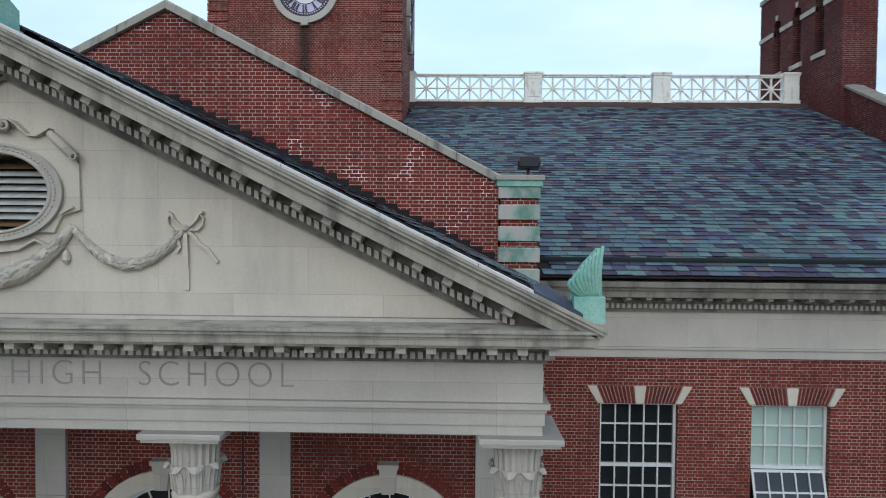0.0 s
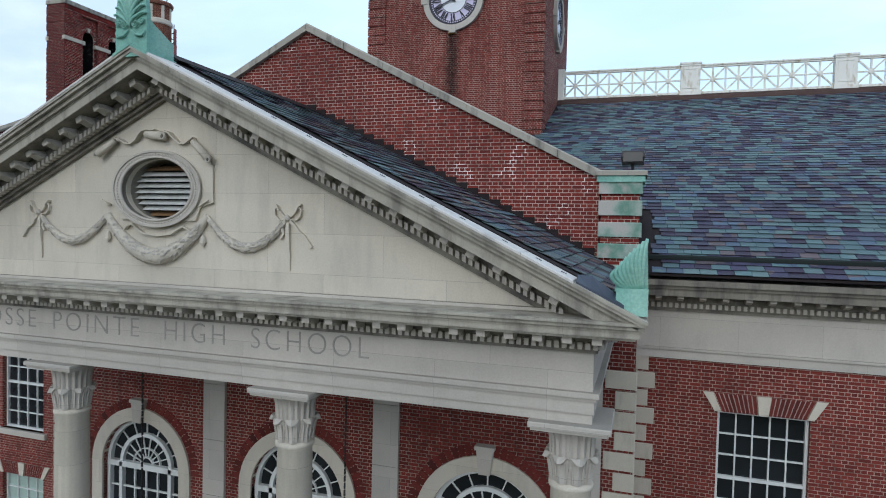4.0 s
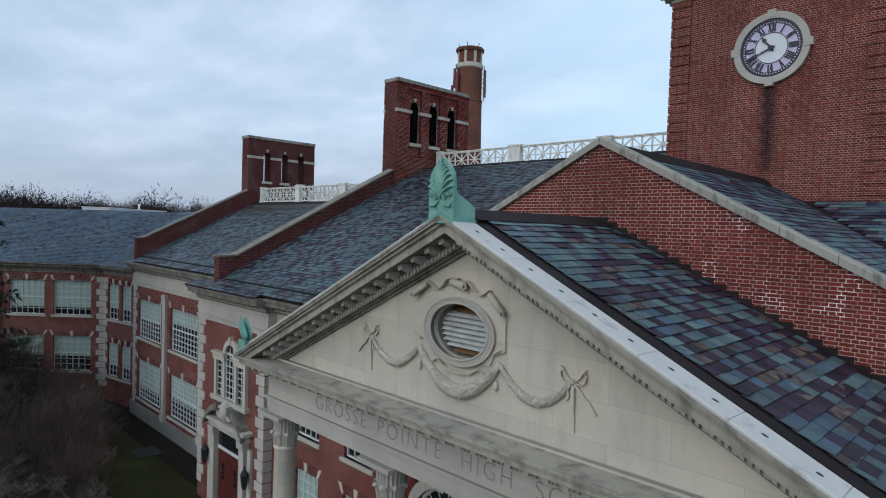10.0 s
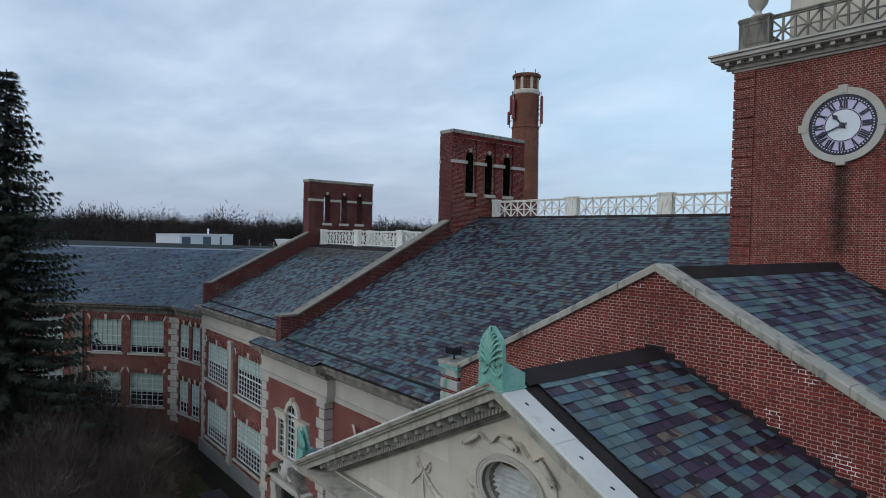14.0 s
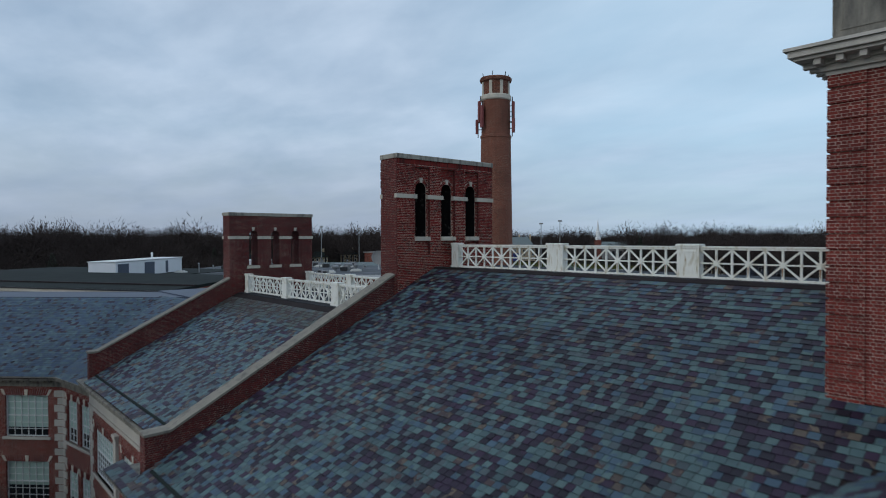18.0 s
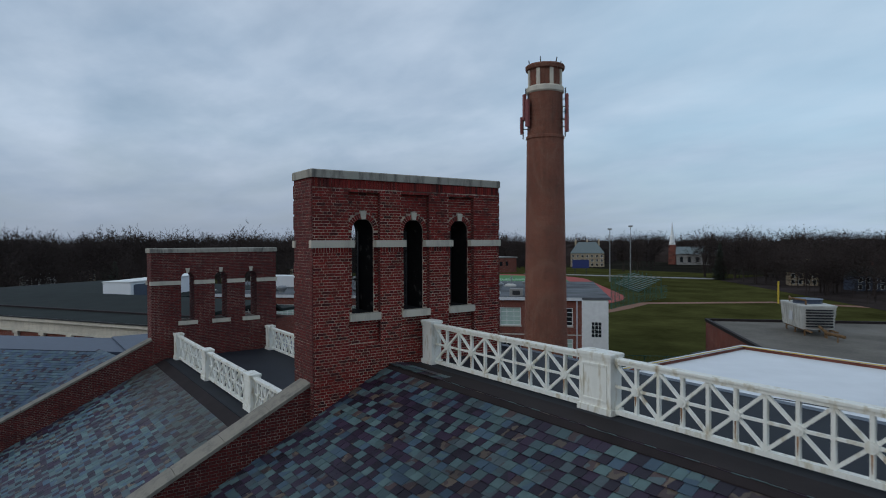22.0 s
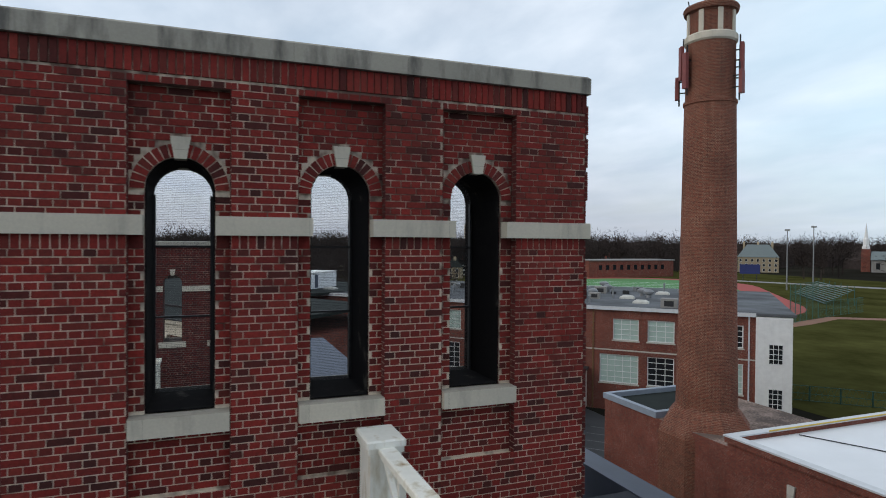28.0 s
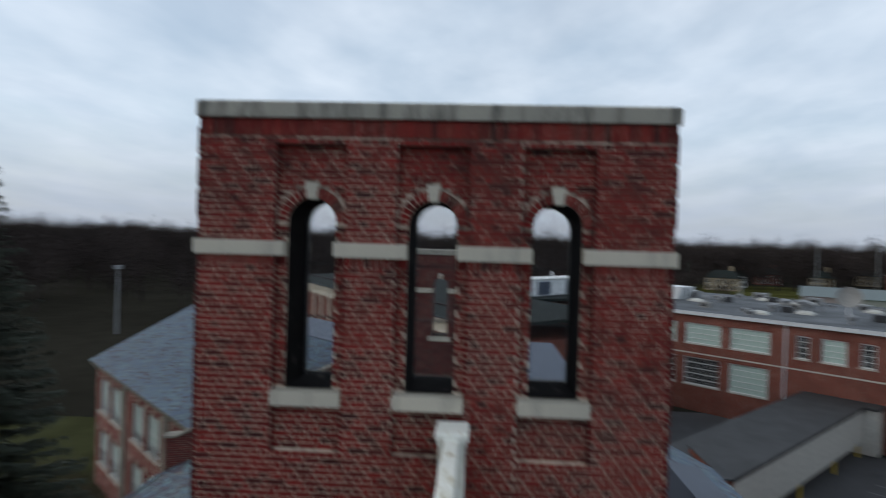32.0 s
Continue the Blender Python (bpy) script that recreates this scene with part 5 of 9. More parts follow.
for x in (-3.7 - 0.9, -3.7 + 0.9, -0.85, 0.85, 2.85, 4.55):
    struct("wall_panel", Geo().box(x - 0.3, x + 0.3, PY - 0.03, PY + 0.02, 8.05, 8.25), M_STONE_CREAM, "small limestone tablet on the portico wall", "panel")
# pavilion corner quoins
for s in (-1, 1):
    t = thing("corner_quoins", "alternating limestone quoins on the pavilion corner", "quoins", kind="structure")
    for k in range(21):
        z0 = 2.0 + k * 0.33
        a, b = sorted((s * (6.1 + 0.03), s * (6.1 - (0.3 if k % 2 else 0.46))))
        part("quoin", Geo().box(a, b, PY - 0.03, PY + (0.45 if k % 2 else 0.28), z0 + 0.01, z0 + 0.295, 0.012), M_STONE_WARM, t)
        a, b = sorted((s * 6.08, s * (6.1 + (0.34 if k % 2 else 0.22))))
        part("quoin", Geo().box(a, b, WY - 0.03, WY + 0.1, z0 + 0.01, z0 + 0.295, 0.012), M_STONE_WARM, t)

# lanterns under the portico
for x in (-1.9, 1.95):
    t = thing("hanging_lantern", "black iron lantern hanging on a chain", "lantern", (x, 8.6, 5.35), group="portico lanterns")
    g = Geo()
    for k in range(25):
        z = 1.0 + k * 0.11
        g.bar((0, 0, z), (0, 0, z + 0.09), 0.018, 0.03)
    part("chain", g, M_DARK, t)
    part("hood", Geo().lathe([(0.03, 1.0), (0.05, 0.86), (0.08, 0.8), (0.22, 0.66), (0.24, 0.6), (0.2, 0.58)], 8), M_DARK, t)
    g = Geo()
    for q in range(6):
        a = q * math.pi / 3
        g.bar((0.19 * math.cos(a), 0.19 * math.sin(a), 0.6), (0.13 * math.cos(a), 0.13 * math.sin(a), 0.05), 0.02)
    part("cage", g, M_DARK, t)
    part("glass", Geo().lathe([(0.12, 0.06), (0.18, 0.59)], 6), M_GLASS, t)
    part("finial", Geo().lathe([(0.14, 0.06), (0.1, 0.0), (0.03, -0.08), (0.01, -0.14)], 8), M_DARK, t)

# ---- frieze letters: raised shapes, the shade of carving put into their colour ----
M_LETTER = plain("shade_toned_letter_stone", (0.29, 0.275, 0.25), 0.9, vary=0.2)
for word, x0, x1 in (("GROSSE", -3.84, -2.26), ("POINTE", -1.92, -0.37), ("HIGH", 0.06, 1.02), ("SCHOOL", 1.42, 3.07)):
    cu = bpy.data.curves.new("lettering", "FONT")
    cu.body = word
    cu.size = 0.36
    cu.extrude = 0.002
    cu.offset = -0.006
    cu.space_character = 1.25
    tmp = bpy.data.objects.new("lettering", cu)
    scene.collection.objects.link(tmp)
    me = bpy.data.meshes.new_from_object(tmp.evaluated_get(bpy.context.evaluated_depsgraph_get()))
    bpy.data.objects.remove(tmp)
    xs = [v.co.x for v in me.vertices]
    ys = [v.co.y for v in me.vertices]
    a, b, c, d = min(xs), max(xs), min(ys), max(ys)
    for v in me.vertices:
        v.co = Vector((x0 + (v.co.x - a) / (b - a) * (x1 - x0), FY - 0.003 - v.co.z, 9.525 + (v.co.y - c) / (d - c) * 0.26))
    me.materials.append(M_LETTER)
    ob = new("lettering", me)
    tagged(ob, "thin raised capital letters on the frieze, coloured darker to paint the shade of carving", "inscription", kind="structure")

# ---- oculus with its carved surround ----
t = thing("oculus_vent", "round louvred vent in a carved limestone frame", "vent", (OC_X, TYM, OC_Z), kind="structure")


def torus_geo(R, r, y, n=40, m=8, a0=0.0, a1=2 * math.pi, squash=1.0):
    g = Geo()
    pts = [(R * math.cos(a0 + (a1 - a0) * k / n), y, R * math.sin(a0 + (a1 - a0) * k / n)) for k in range(n + 1)]
    rings = []
    for k, p in enumerate(pts):
        a = a0 + (a1 - a0) * k / n
        rings.append([((R + r * math.cos(q)) * math.cos(a), y - squash * r * math.sin(q), (R + r * math.cos(q)) * math.sin(a)) for q in [2 * math.pi * i / m for i in range(m)]])
    g.loft(rings, cap=a1 - a0 < 6)
    return g


def wide(geo, k=OC_A / OC_B):
    """Stretches round work to the oval of the vent."""
    geo.v = [(x * k, y, z) for x, y, z in geo.v]
    return geo


part("rim", Geo().plate(oval(0.72, 0.505, 48), [oval(0.59, 0.42, 48)], facing_y(-0.075), 0.08), M_STONE, t)
part("rim_lip", wide(torus_geo(0.425, 0.018, -0.075, 48, 6)), M_STONE, t, smooth=True)
part("outer_lip", Geo().plate(oval(0.735, 0.52, 48), [oval(0.705, 0.492, 48)], facing_y(-0.09), 0.03), M_STONE, t)
g = Geo()
for k in range(76):
    a = 2 * math.pi * k / 76
    g.lathe([(0.003, -0.013), (0.012, -0.006), (0.012, 0.006), (0.003, 0.013)], 5, (0.655 * math.cos(a), -0.078, 0.46 * math.sin(a)))
tagged(part("beading", g, M_STONE, t), kind="stuff")
inner = Geo()
for k in range(40):
    a, b = 2 * math.pi * k / 40, 2 * math.pi * (k + 1) / 40
    p = [(r * 1.41 * math.cos(q), y, r * math.sin(q)) for r, y, q in ((0.415, -0.07, a), (0.415, -0.07, b), (0.385, 0.34, b), (0.385, 0.34, a))]
    inner.add(p, [(0, 1, 2, 3)])
part("reveal", inner, M_STONE_DARK, t)
M_LOUVRE = plain("louvre_paint", (0.52, 0.53, 0.50), 0.7, vary=0.25, scale=6.0)
M_RUST = plain("rusty_board", (0.16, 0.09, 0.04), 0.9, vary=0.5, scale=8.0)
for k in range(9):
    z = 0.3 - k * 0.078
    half = 1.41 * math.sqrt(max(0.01, 0.385 ** 2 - z ** 2))
    g = Geo().loft([[(x, 0.12, z - 0.035), (x, 0.22, z + 0.03), (x, 0.235, z + 0.03), (x, 0.135, z - 0.035)] for x in (-half, half)])
    part("louvre", g, M_RUST if k in (0, 8) else M_LOUVRE, t, "rust-stained board" if k in (0, 8) else "")
part("backing", Geo().plate(oval(0.58, 0.41), [], facing_y(0.28), 0.02), M_DARK, t)
# strapwork frame with rolled ribbon ends
orn = thing("scroll_frame", "carved limestone scrollwork round the vent", "carving", (OC_X, TYM, OC_Z), kind="structure")
outline = [(-0.92, -0.16), (-0.70, -0.24), (-0.62, -0.42), (0.62, -0.42), (0.70, -0.24), (0.90, -0.18), (0.89, 0.30), (0.72, 0.50), (0.52, 0.60), (0.36, 0.62), (0.2, 0.66), (-0.2, 0.66), (-0.36, 0.62), (-0.52, 0.60), (-0.72, 0.50), (-0.92, 0.32)]
part("strap", Geo().plate(outline, [oval(0.60, 0.43)], facing_y(-0.04), 0.045), M_STONE_CREAM, orn)


def ribbon(pts, w, th=0.016):
    """A thin carved band standing off the wall: pts in (x, z), w its depth."""
    g = Geo()
    rows = []
    for k, (x, z) in enumerate(pts):
        a, b = pts[max(k - 1, 0)], pts[min(k + 1, len(pts) - 1)]
        d = Vector((b[0] - a[0], b[1] - a[1])).normalized()
        nx, nz = -d.y * th / 2, d.x * th / 2
        rows.append([(x - nx, 0.0, z - nz), (x + nx, 0.0, z + nz), (x + nx, -w, z + nz), (x - nx, -w, z - nz)])
    return g.loft(rows)


def roll(name, a, b, r):
    """A roll of carved ribbon from a to b, its coiled end showing."""
    o = part(name, Geo().tube([(a[0], -0.07, a[1]), (b[0], -0.10, b[1])], [r * 0.8, r], 12), M_STONE_CREAM, orn, smooth=True)
    d = (Vector(b) - Vector(a)).normalized()
    part("roll_eye", torus_geo(r * 0.62, r * 0.2, 0, 16, 5), M_STONE, o).location = (b[0] + d.x * 0.01, -0.10 - r * 0.75, b[1] + d.y * 0.01)
    part("roll_hub", Geo().lathe([(0.004, -0.02), (r * 0.3, -0.012), (r * 0.3, 0.012), (0.004, 0.02)], 8, (b[0] + d.x * 0.01, -0.10 - r * 0.8, b[1] + d.y * 0.01)), M_STONE_DARK, o)


roll("roll", (-0.70, 0.66), (-0.97, 0.47), 0.048)
roll("roll", (0.60, 0.62), (0.88, 0.38), 0.052)
roll("top_roll", (-0.16, 0.73), (0.16, 0.69), 0.068)
part("band", ribbon([(-0.70, 0.70), (-0.62, 0.68), (-0.52, 0.62), (-0.42, 0.61), (-0.34, 0.66), (-0.28, 0.74), (-0.22, 0.785), (-0.15, 0.80), (-0.02, 0.79)], 0.10), M_STONE_CREAM, orn)
part("band", ribbon([(0.14, 0.77), (0.22, 0.74), (0.30, 0.66), (0.38, 0.60), (0.47, 0.59), (0.54, 0.63), (0.60, 0.67)], 0.10), M_STONE_CREAM, orn)
for x, q in ((-0.98, 1), (0.86, -1)):
    part("ear", ribbon([(x + q * 0.02, -0.15), (x + q * 0.06, -0.165), (x + q * 0.12, -0.20), (x + q * 0.16, -0.225)], 0.075, 0.022), M_STONE_CREAM, orn)
part("scarf", ribbon([(-0.56, -0.56), (-0.5, -0.50), (-0.42, -0.48), (-0.34, -0.54), (-0.24, -0.60), (0.0, -0.63), (0.24, -0.60), (0.34, -0.54), (0.42, -0.50), (0.5, -0.53), (0.56, -0.60)], 0.06, 0.02), M_STONE_CREAM, orn)


def garland(name, x0, z0, x1, z1, sag, r, label, seed):
    """A swag of overlapping leaves, thick in the middle."""
    rng = random.Random(seed)
    t = thing(name, label, "carving", ((x0 + x1) / 2, TYM, (z0 + z1) / 2), kind="structure", group="carved garlands")
    cx, cz = (x0 + x1) / 2, (z0 + z1) / 2
    n = 26
    pts, rad = [], []
    for k in range(n + 1):
        s = k / n
        pts.append((x0 + (x1 - x0) * s - cx, -0.03, z0 + (z1 - z0) * s - sag * math.sin(math.pi * s) ** 0.85 - cz))
        rad.append(r * (0.42 + 0.58 * math.sin(math.pi * s)))
    part("swag", Geo().tube(pts, rad, 8), M_STONE_CREAM, t, smooth=True)
    g = Geo()
    for k in range(170):
        s = rng.uniform(0.03, 0.97)
        i = int(s * n)
        p = Vector(pts[i]) + (Vector(pts[i + 1]) - Vector(pts[i])) * (s * n - i)
        d = (Vector(pts[i + 1]) - Vector(pts[i])).normalized() * (1 if s < 0.5 else -1)
        up = Vector((-d.z, 0, d.x))
        a = rng.uniform(-0.1, math.pi + 0.1)
        q = p + (Vector((0, -math.sin(a), 0)) + up * math.cos(a)) * rad[i] * 0.94
        out = (Vector((0, -math.sin(a), 0)) + up * math.cos(a)) * 0.014
        L, w = d * rng.uniform(0.045, 0.07), (d.cross(out.normalized())) * rng.uniform(0.014, 0.022)
        g.add([q - L * 0.5, q + w + out * 0.3, q + L * 0.6 + out, q - w + out * 0.3, q + out * 1.2], [(0, 1, 4), (1, 2, 4), (2, 3, 4), (3, 0, 4)])
    tagged(part("leaves", g, M_STONE, t), kind="stuff")
    return t


garland("garland_centre", -0.98, 11.2, 0.70, 11.2, 0.56, 0.115, "heavy carved leaf garland below the round vent", 3)
garland("garland_west", -2.22, 11.18, -0.98, 11.2, 0.37, 0.06, "carved garland hung from a ribbon bow", 4)
garland("garland_east", 0.70, 11.2, 1.89, 11.18, 0.39, 0.06, "carved garland hung from a ribbon bow", 5)
for s in (-1, 1):
    x, z = (-2.24, 11.21) if s < 0 else (1.91, 11.19)
    t = thing("ribbon_bow", "carved stone ribbon bow with hanging tails", "carving", (x, TYM, z), kind="structure", group="carved bows")
    for q in (-1, 1):
        loop = [(q * u, v) for u, v in ((0.01, 0.0), (0.06, 0.03), (0.12, 0.09), (0.16, 0.14), (0.19, 0.10), (0.18, 0.03), (0.13, -0.02), (0.06, -0.02), (0.01, -0.01))]
        part("loop", ribbon(loop, 0.05, 0.016), M_STONE_CREAM, t)
        part("loop_tip", ribbon([(q * 0.12, 0.09), (q * 0.15, 0.15), (q * 0.19, 0.17)], 0.065, 0.022), M_STONE_CREAM, t)
    part("tail", ribbon([(s * 0.02, -0.03), (s * 0.10, -0.10), (s * 0.15, -0.17), (s * 0.23, -0.22), (s * 0.30, -0.31), (s * 0.34, -0.36)], 0.045, 0.035), M_STONE_CREAM, t)
    part("short_tail", ribbon([(-s * 0.02, -0.03), (-s * 0.08, -0.12), (-s * 0.06, -0.20), (-s * 0.10, -0.26)], 0.045, 0.03), M_STONE_CREAM, t)
    part("drop", Geo().loft([[(-w, -0.005, h), (w, -0.005, h), (w, -d, h), (-w, -d, h)] for h, w, d in ((0.0, 0.012, 0.03), (-0.1, 0.022, 0.05), (-0.3, 0.03, 0.05), (-0.42, 0.026, 0.035), (-0.43, 0.034, 0.035), (-0.66, 0.03, 0.02))]), M_STONE_CREAM, t)
    part("knot", Geo().lathe([(0.01, -0.045), (0.04, -0.02), (0.04, 0.02), (0.01, 0.045)], 8, (0, -0.05, 0)), M_STONE, t)
    part("tassel", Geo().lathe([(0.01, -0.10), (0.042, -0.05), (0.035, 0.02), (0.01, 0.06)], 7, (-s * 1.28, -0.03, -0.30)), M_STONE_CREAM, t)
# a bare limestone patch and thin ledge in the tympanum
struct("tympanum_sill", Geo().box(-5.6, 5.6, 6.9, 7.0, 10.23, 10.27), M_STONE, "limestone ledge under the tympanum", "ledge")


# ---- copper palmettes ----
def palmette(name, at, h, label, fan):
    """The half fan of curling lobes on a pediment corner; fan = 1 or -1."""
    t = thing(name, label, "ornament", at)
    part("base", Geo().loft([[(-0.15, -0.14, -0.12), (0.15, -0.14, -0.12), (0.15, 0.16, -0.12), (-0.15, 0.16, -0.12)], [(-0.15, -0.13, 0.14), (0.15, -0.13, 0.14), (0.14, 0.15, 0.14), (-0.14, 0.15, 0.14)]]), M_COPPER, t)
    lobes = 9
    for k in range(lobes):
        pts, rad = [], []
        u = k / (lobes - 1)
        root = Vector((fan * (0.10 - 0.15 * u), -0.05, 0.13))
        L = h * (1.25 - 0.8 * u ** 1.2)
        for q in range(9):
            v = q / 8
            side = -fan * (0.03 + 0.24 * u) * math.sin(v * 2.2) + fan * 0.07 * v ** 2 * (1 - u)
            pts.append(root + Vector((side * 0.55, -0.06 * math.sin(v * 2.8) - 0.03 * v ** 4, L * v)))
            rad.append(0.014 + 0.008 * math.sin(v * 3.0))
        part("lobe", Geo().tube(pts, rad, 7), M_COPPER, t, smooth=True)
    g = Geo().plate([(fan * 0.15, 0.1), (-fan * 0.17, 0.1), (-fan * 0.15, 0.16 + h * 0.3), (-fan * 0.07, 0.14 + h * 0.72), (fan * 0.09, 0.12 + h * 1.22), (fan * 0.13, 0.12 + h * 1.22)], [], facing_y(-0.01), 0.05)
    part("back", g, M_COPPER, t)
    return t



def apex_palmette(at, label):
    """A broad plaque of curling lobes over two volutes, with a sloping block behind."""
    t = thing("palmette_apex", label, "ornament", at)
    side = lambda x, y0, y1, z0, z1: [(x, y0, z0[0]), (x, y1, z0[1]), (x, y1, z1[1]), (x, y0, z1[0])]
    part("base", Geo().loft([side(x, 0.0, 0.44, (-PS * abs(x), -PS * abs(x)), (0.34, 0.12)) for x in (-0.25, -0.22, 0.0, 0.22, 0.25)]), M_COPPER, t, "folded copper block")
    half = [(0.245, -0.12), (0.245, 0.42), (0.225, 0.56), (0.175, 0.66), (0.10, 0.73), (0.03, 0.79)]
    part("back", Geo().plate(half + [(-x, z) for x, z in reversed(half)], [], facing_y(-0.01), 0.06), M_COPPER, t)
    for k, (tx, tz, bow) in enumerate(((0.0, 0.80, 0.0), (0.045, 0.77, 0.008), (0.085, 0.73, 0.016), (0.125, 0.68, 0.028), (0.165, 0.61, 0.04), (0.20, 0.52, 0.05), (0.225, 0.42, 0.055))):
        for q in ((1,) if k == 0 else (-1, 1)):
            pts, rad = [], []
            for i in range(10):
                v = i / 9
                x = q * (tx * v ** 1.3 - bow * math.sin(math.pi * v) * 0.6 + (0.022 * max(0, v - 0.8) * 5 if k else 0))
                pts.append((x, -0.025 - 0.028 * math.sin(v * 2.9), 0.22 + (tz - 0.22) * (v if v < 0.9 else 0.9 + (v - 0.9) * (1.0 if k == 0 else -0.2))))
                rad.append(0.009 + 0.011 * math.sin(v * 2.5))
            part("lobe", Geo().tube(pts, rad, 6), M_COPPER, t, smooth=True)
    for q in (-1, 1):
        for cx, cz, r in ((0.09, 0.27, 0.052), (0.185, 0.30, 0.042)):
            turn = lambda k: 0.9 * math.pi + 2 * math.pi * 1.6 * k / 18
            pts = [(q * (cx + r * (1 - 0.8 * k / 18) * math.cos(turn(k))), -0.04, cz + r * (1 - 0.8 * k / 18) * math.sin(turn(k))) for k in range(19)]
            part("volute", Geo().tube(pts, 0.010, 5), M_COPPER, t, smooth=True)
        part("lower_leaf", Geo().tube([(q * 0.03, -0.03, 0.20), (q * 0.1, -0.04, 0.13), (q * 0.19, -0.035, 0.12), (q * 0.23, -0.03, 0.18)], [0.01, 0.018, 0.018, 0.008], 6), M_COPPER, t, smooth=True)
    return t


apex_palmette((0.0, 6.42, 13.28), "green copper palmette standing on the pediment peak")
palmette("palmette_corner", (6.05, 6.62, 10.42), 0.40, "green copper fan ornament on the pediment corner", 1)
palmette("palmette_corner", (-6.05, 6.62, 10.42), 0.40, "green copper fan ornament on the pediment corner", -1)
struct("apex_sheet", Geo().loft([[(-0.26, y, AP - 0.26 * PS - 0.03), (-0.26, y, AP - 0.26 * PS + 0.008), (0, y, AP + 0.008), (0.26, y, AP - 0.26 * PS + 0.008), (0.26, y, AP - 0.26 * PS - 0.03), (0, y, AP - 0.03)] for y in (6.372, 6.9)]), M_COPPER, "green copper sheet over the pediment peak", "flashing")

# ---- floodlights on the gable piers ----
for s in (-1, 1):
    t = thing("floodlight", "black floodlight standing on the gable pier", "floodlight", (s * 5.95, GY + 0.2, 12.1), group="gable floodlights")
    part("stem", Geo().lathe([(0.05, 0), (0.025, 0.02), (0.025, 0.14)], 8), M_DARK, t)
    part("housing", Geo().loft([[(-0.17, -0.14, 0.14), (0.17, -0.14, 0.14), (0.17, 0.1, 0.12), (-0.17, 0.1, 0.12)], [(-0.19, -0.16, 0.24), (0.19, -0.16, 0.24), (0.15, 0.12, 0.3), (-0.15, 0.12, 0.3)], [(-0.17, -0.14, 0.33), (0.17, -0.14, 0.33), (0.13, 0.1, 0.34), (-0.13, 0.1, 0.34)]]), M_DARK, t)
    part("lens", Geo().box(-0.15, 0.15, -0.17, -0.155, 0.16, 0.31), M_GLASS, t)

# ---- clocks ----
M_CLOCK_WHITE = plain("clock_white", (0.72, 0.74, 0.78), 0.4, vary=0.03)
M_CLOCK_LILAC = plain("clock_lilac", (0.55, 0.51, 0.68), 0.4, vary=0.05)
M_CLOCK_BLACK = plain("clock_navy", (0.012, 0.012, 0.03), 0.4, vary=0.2)


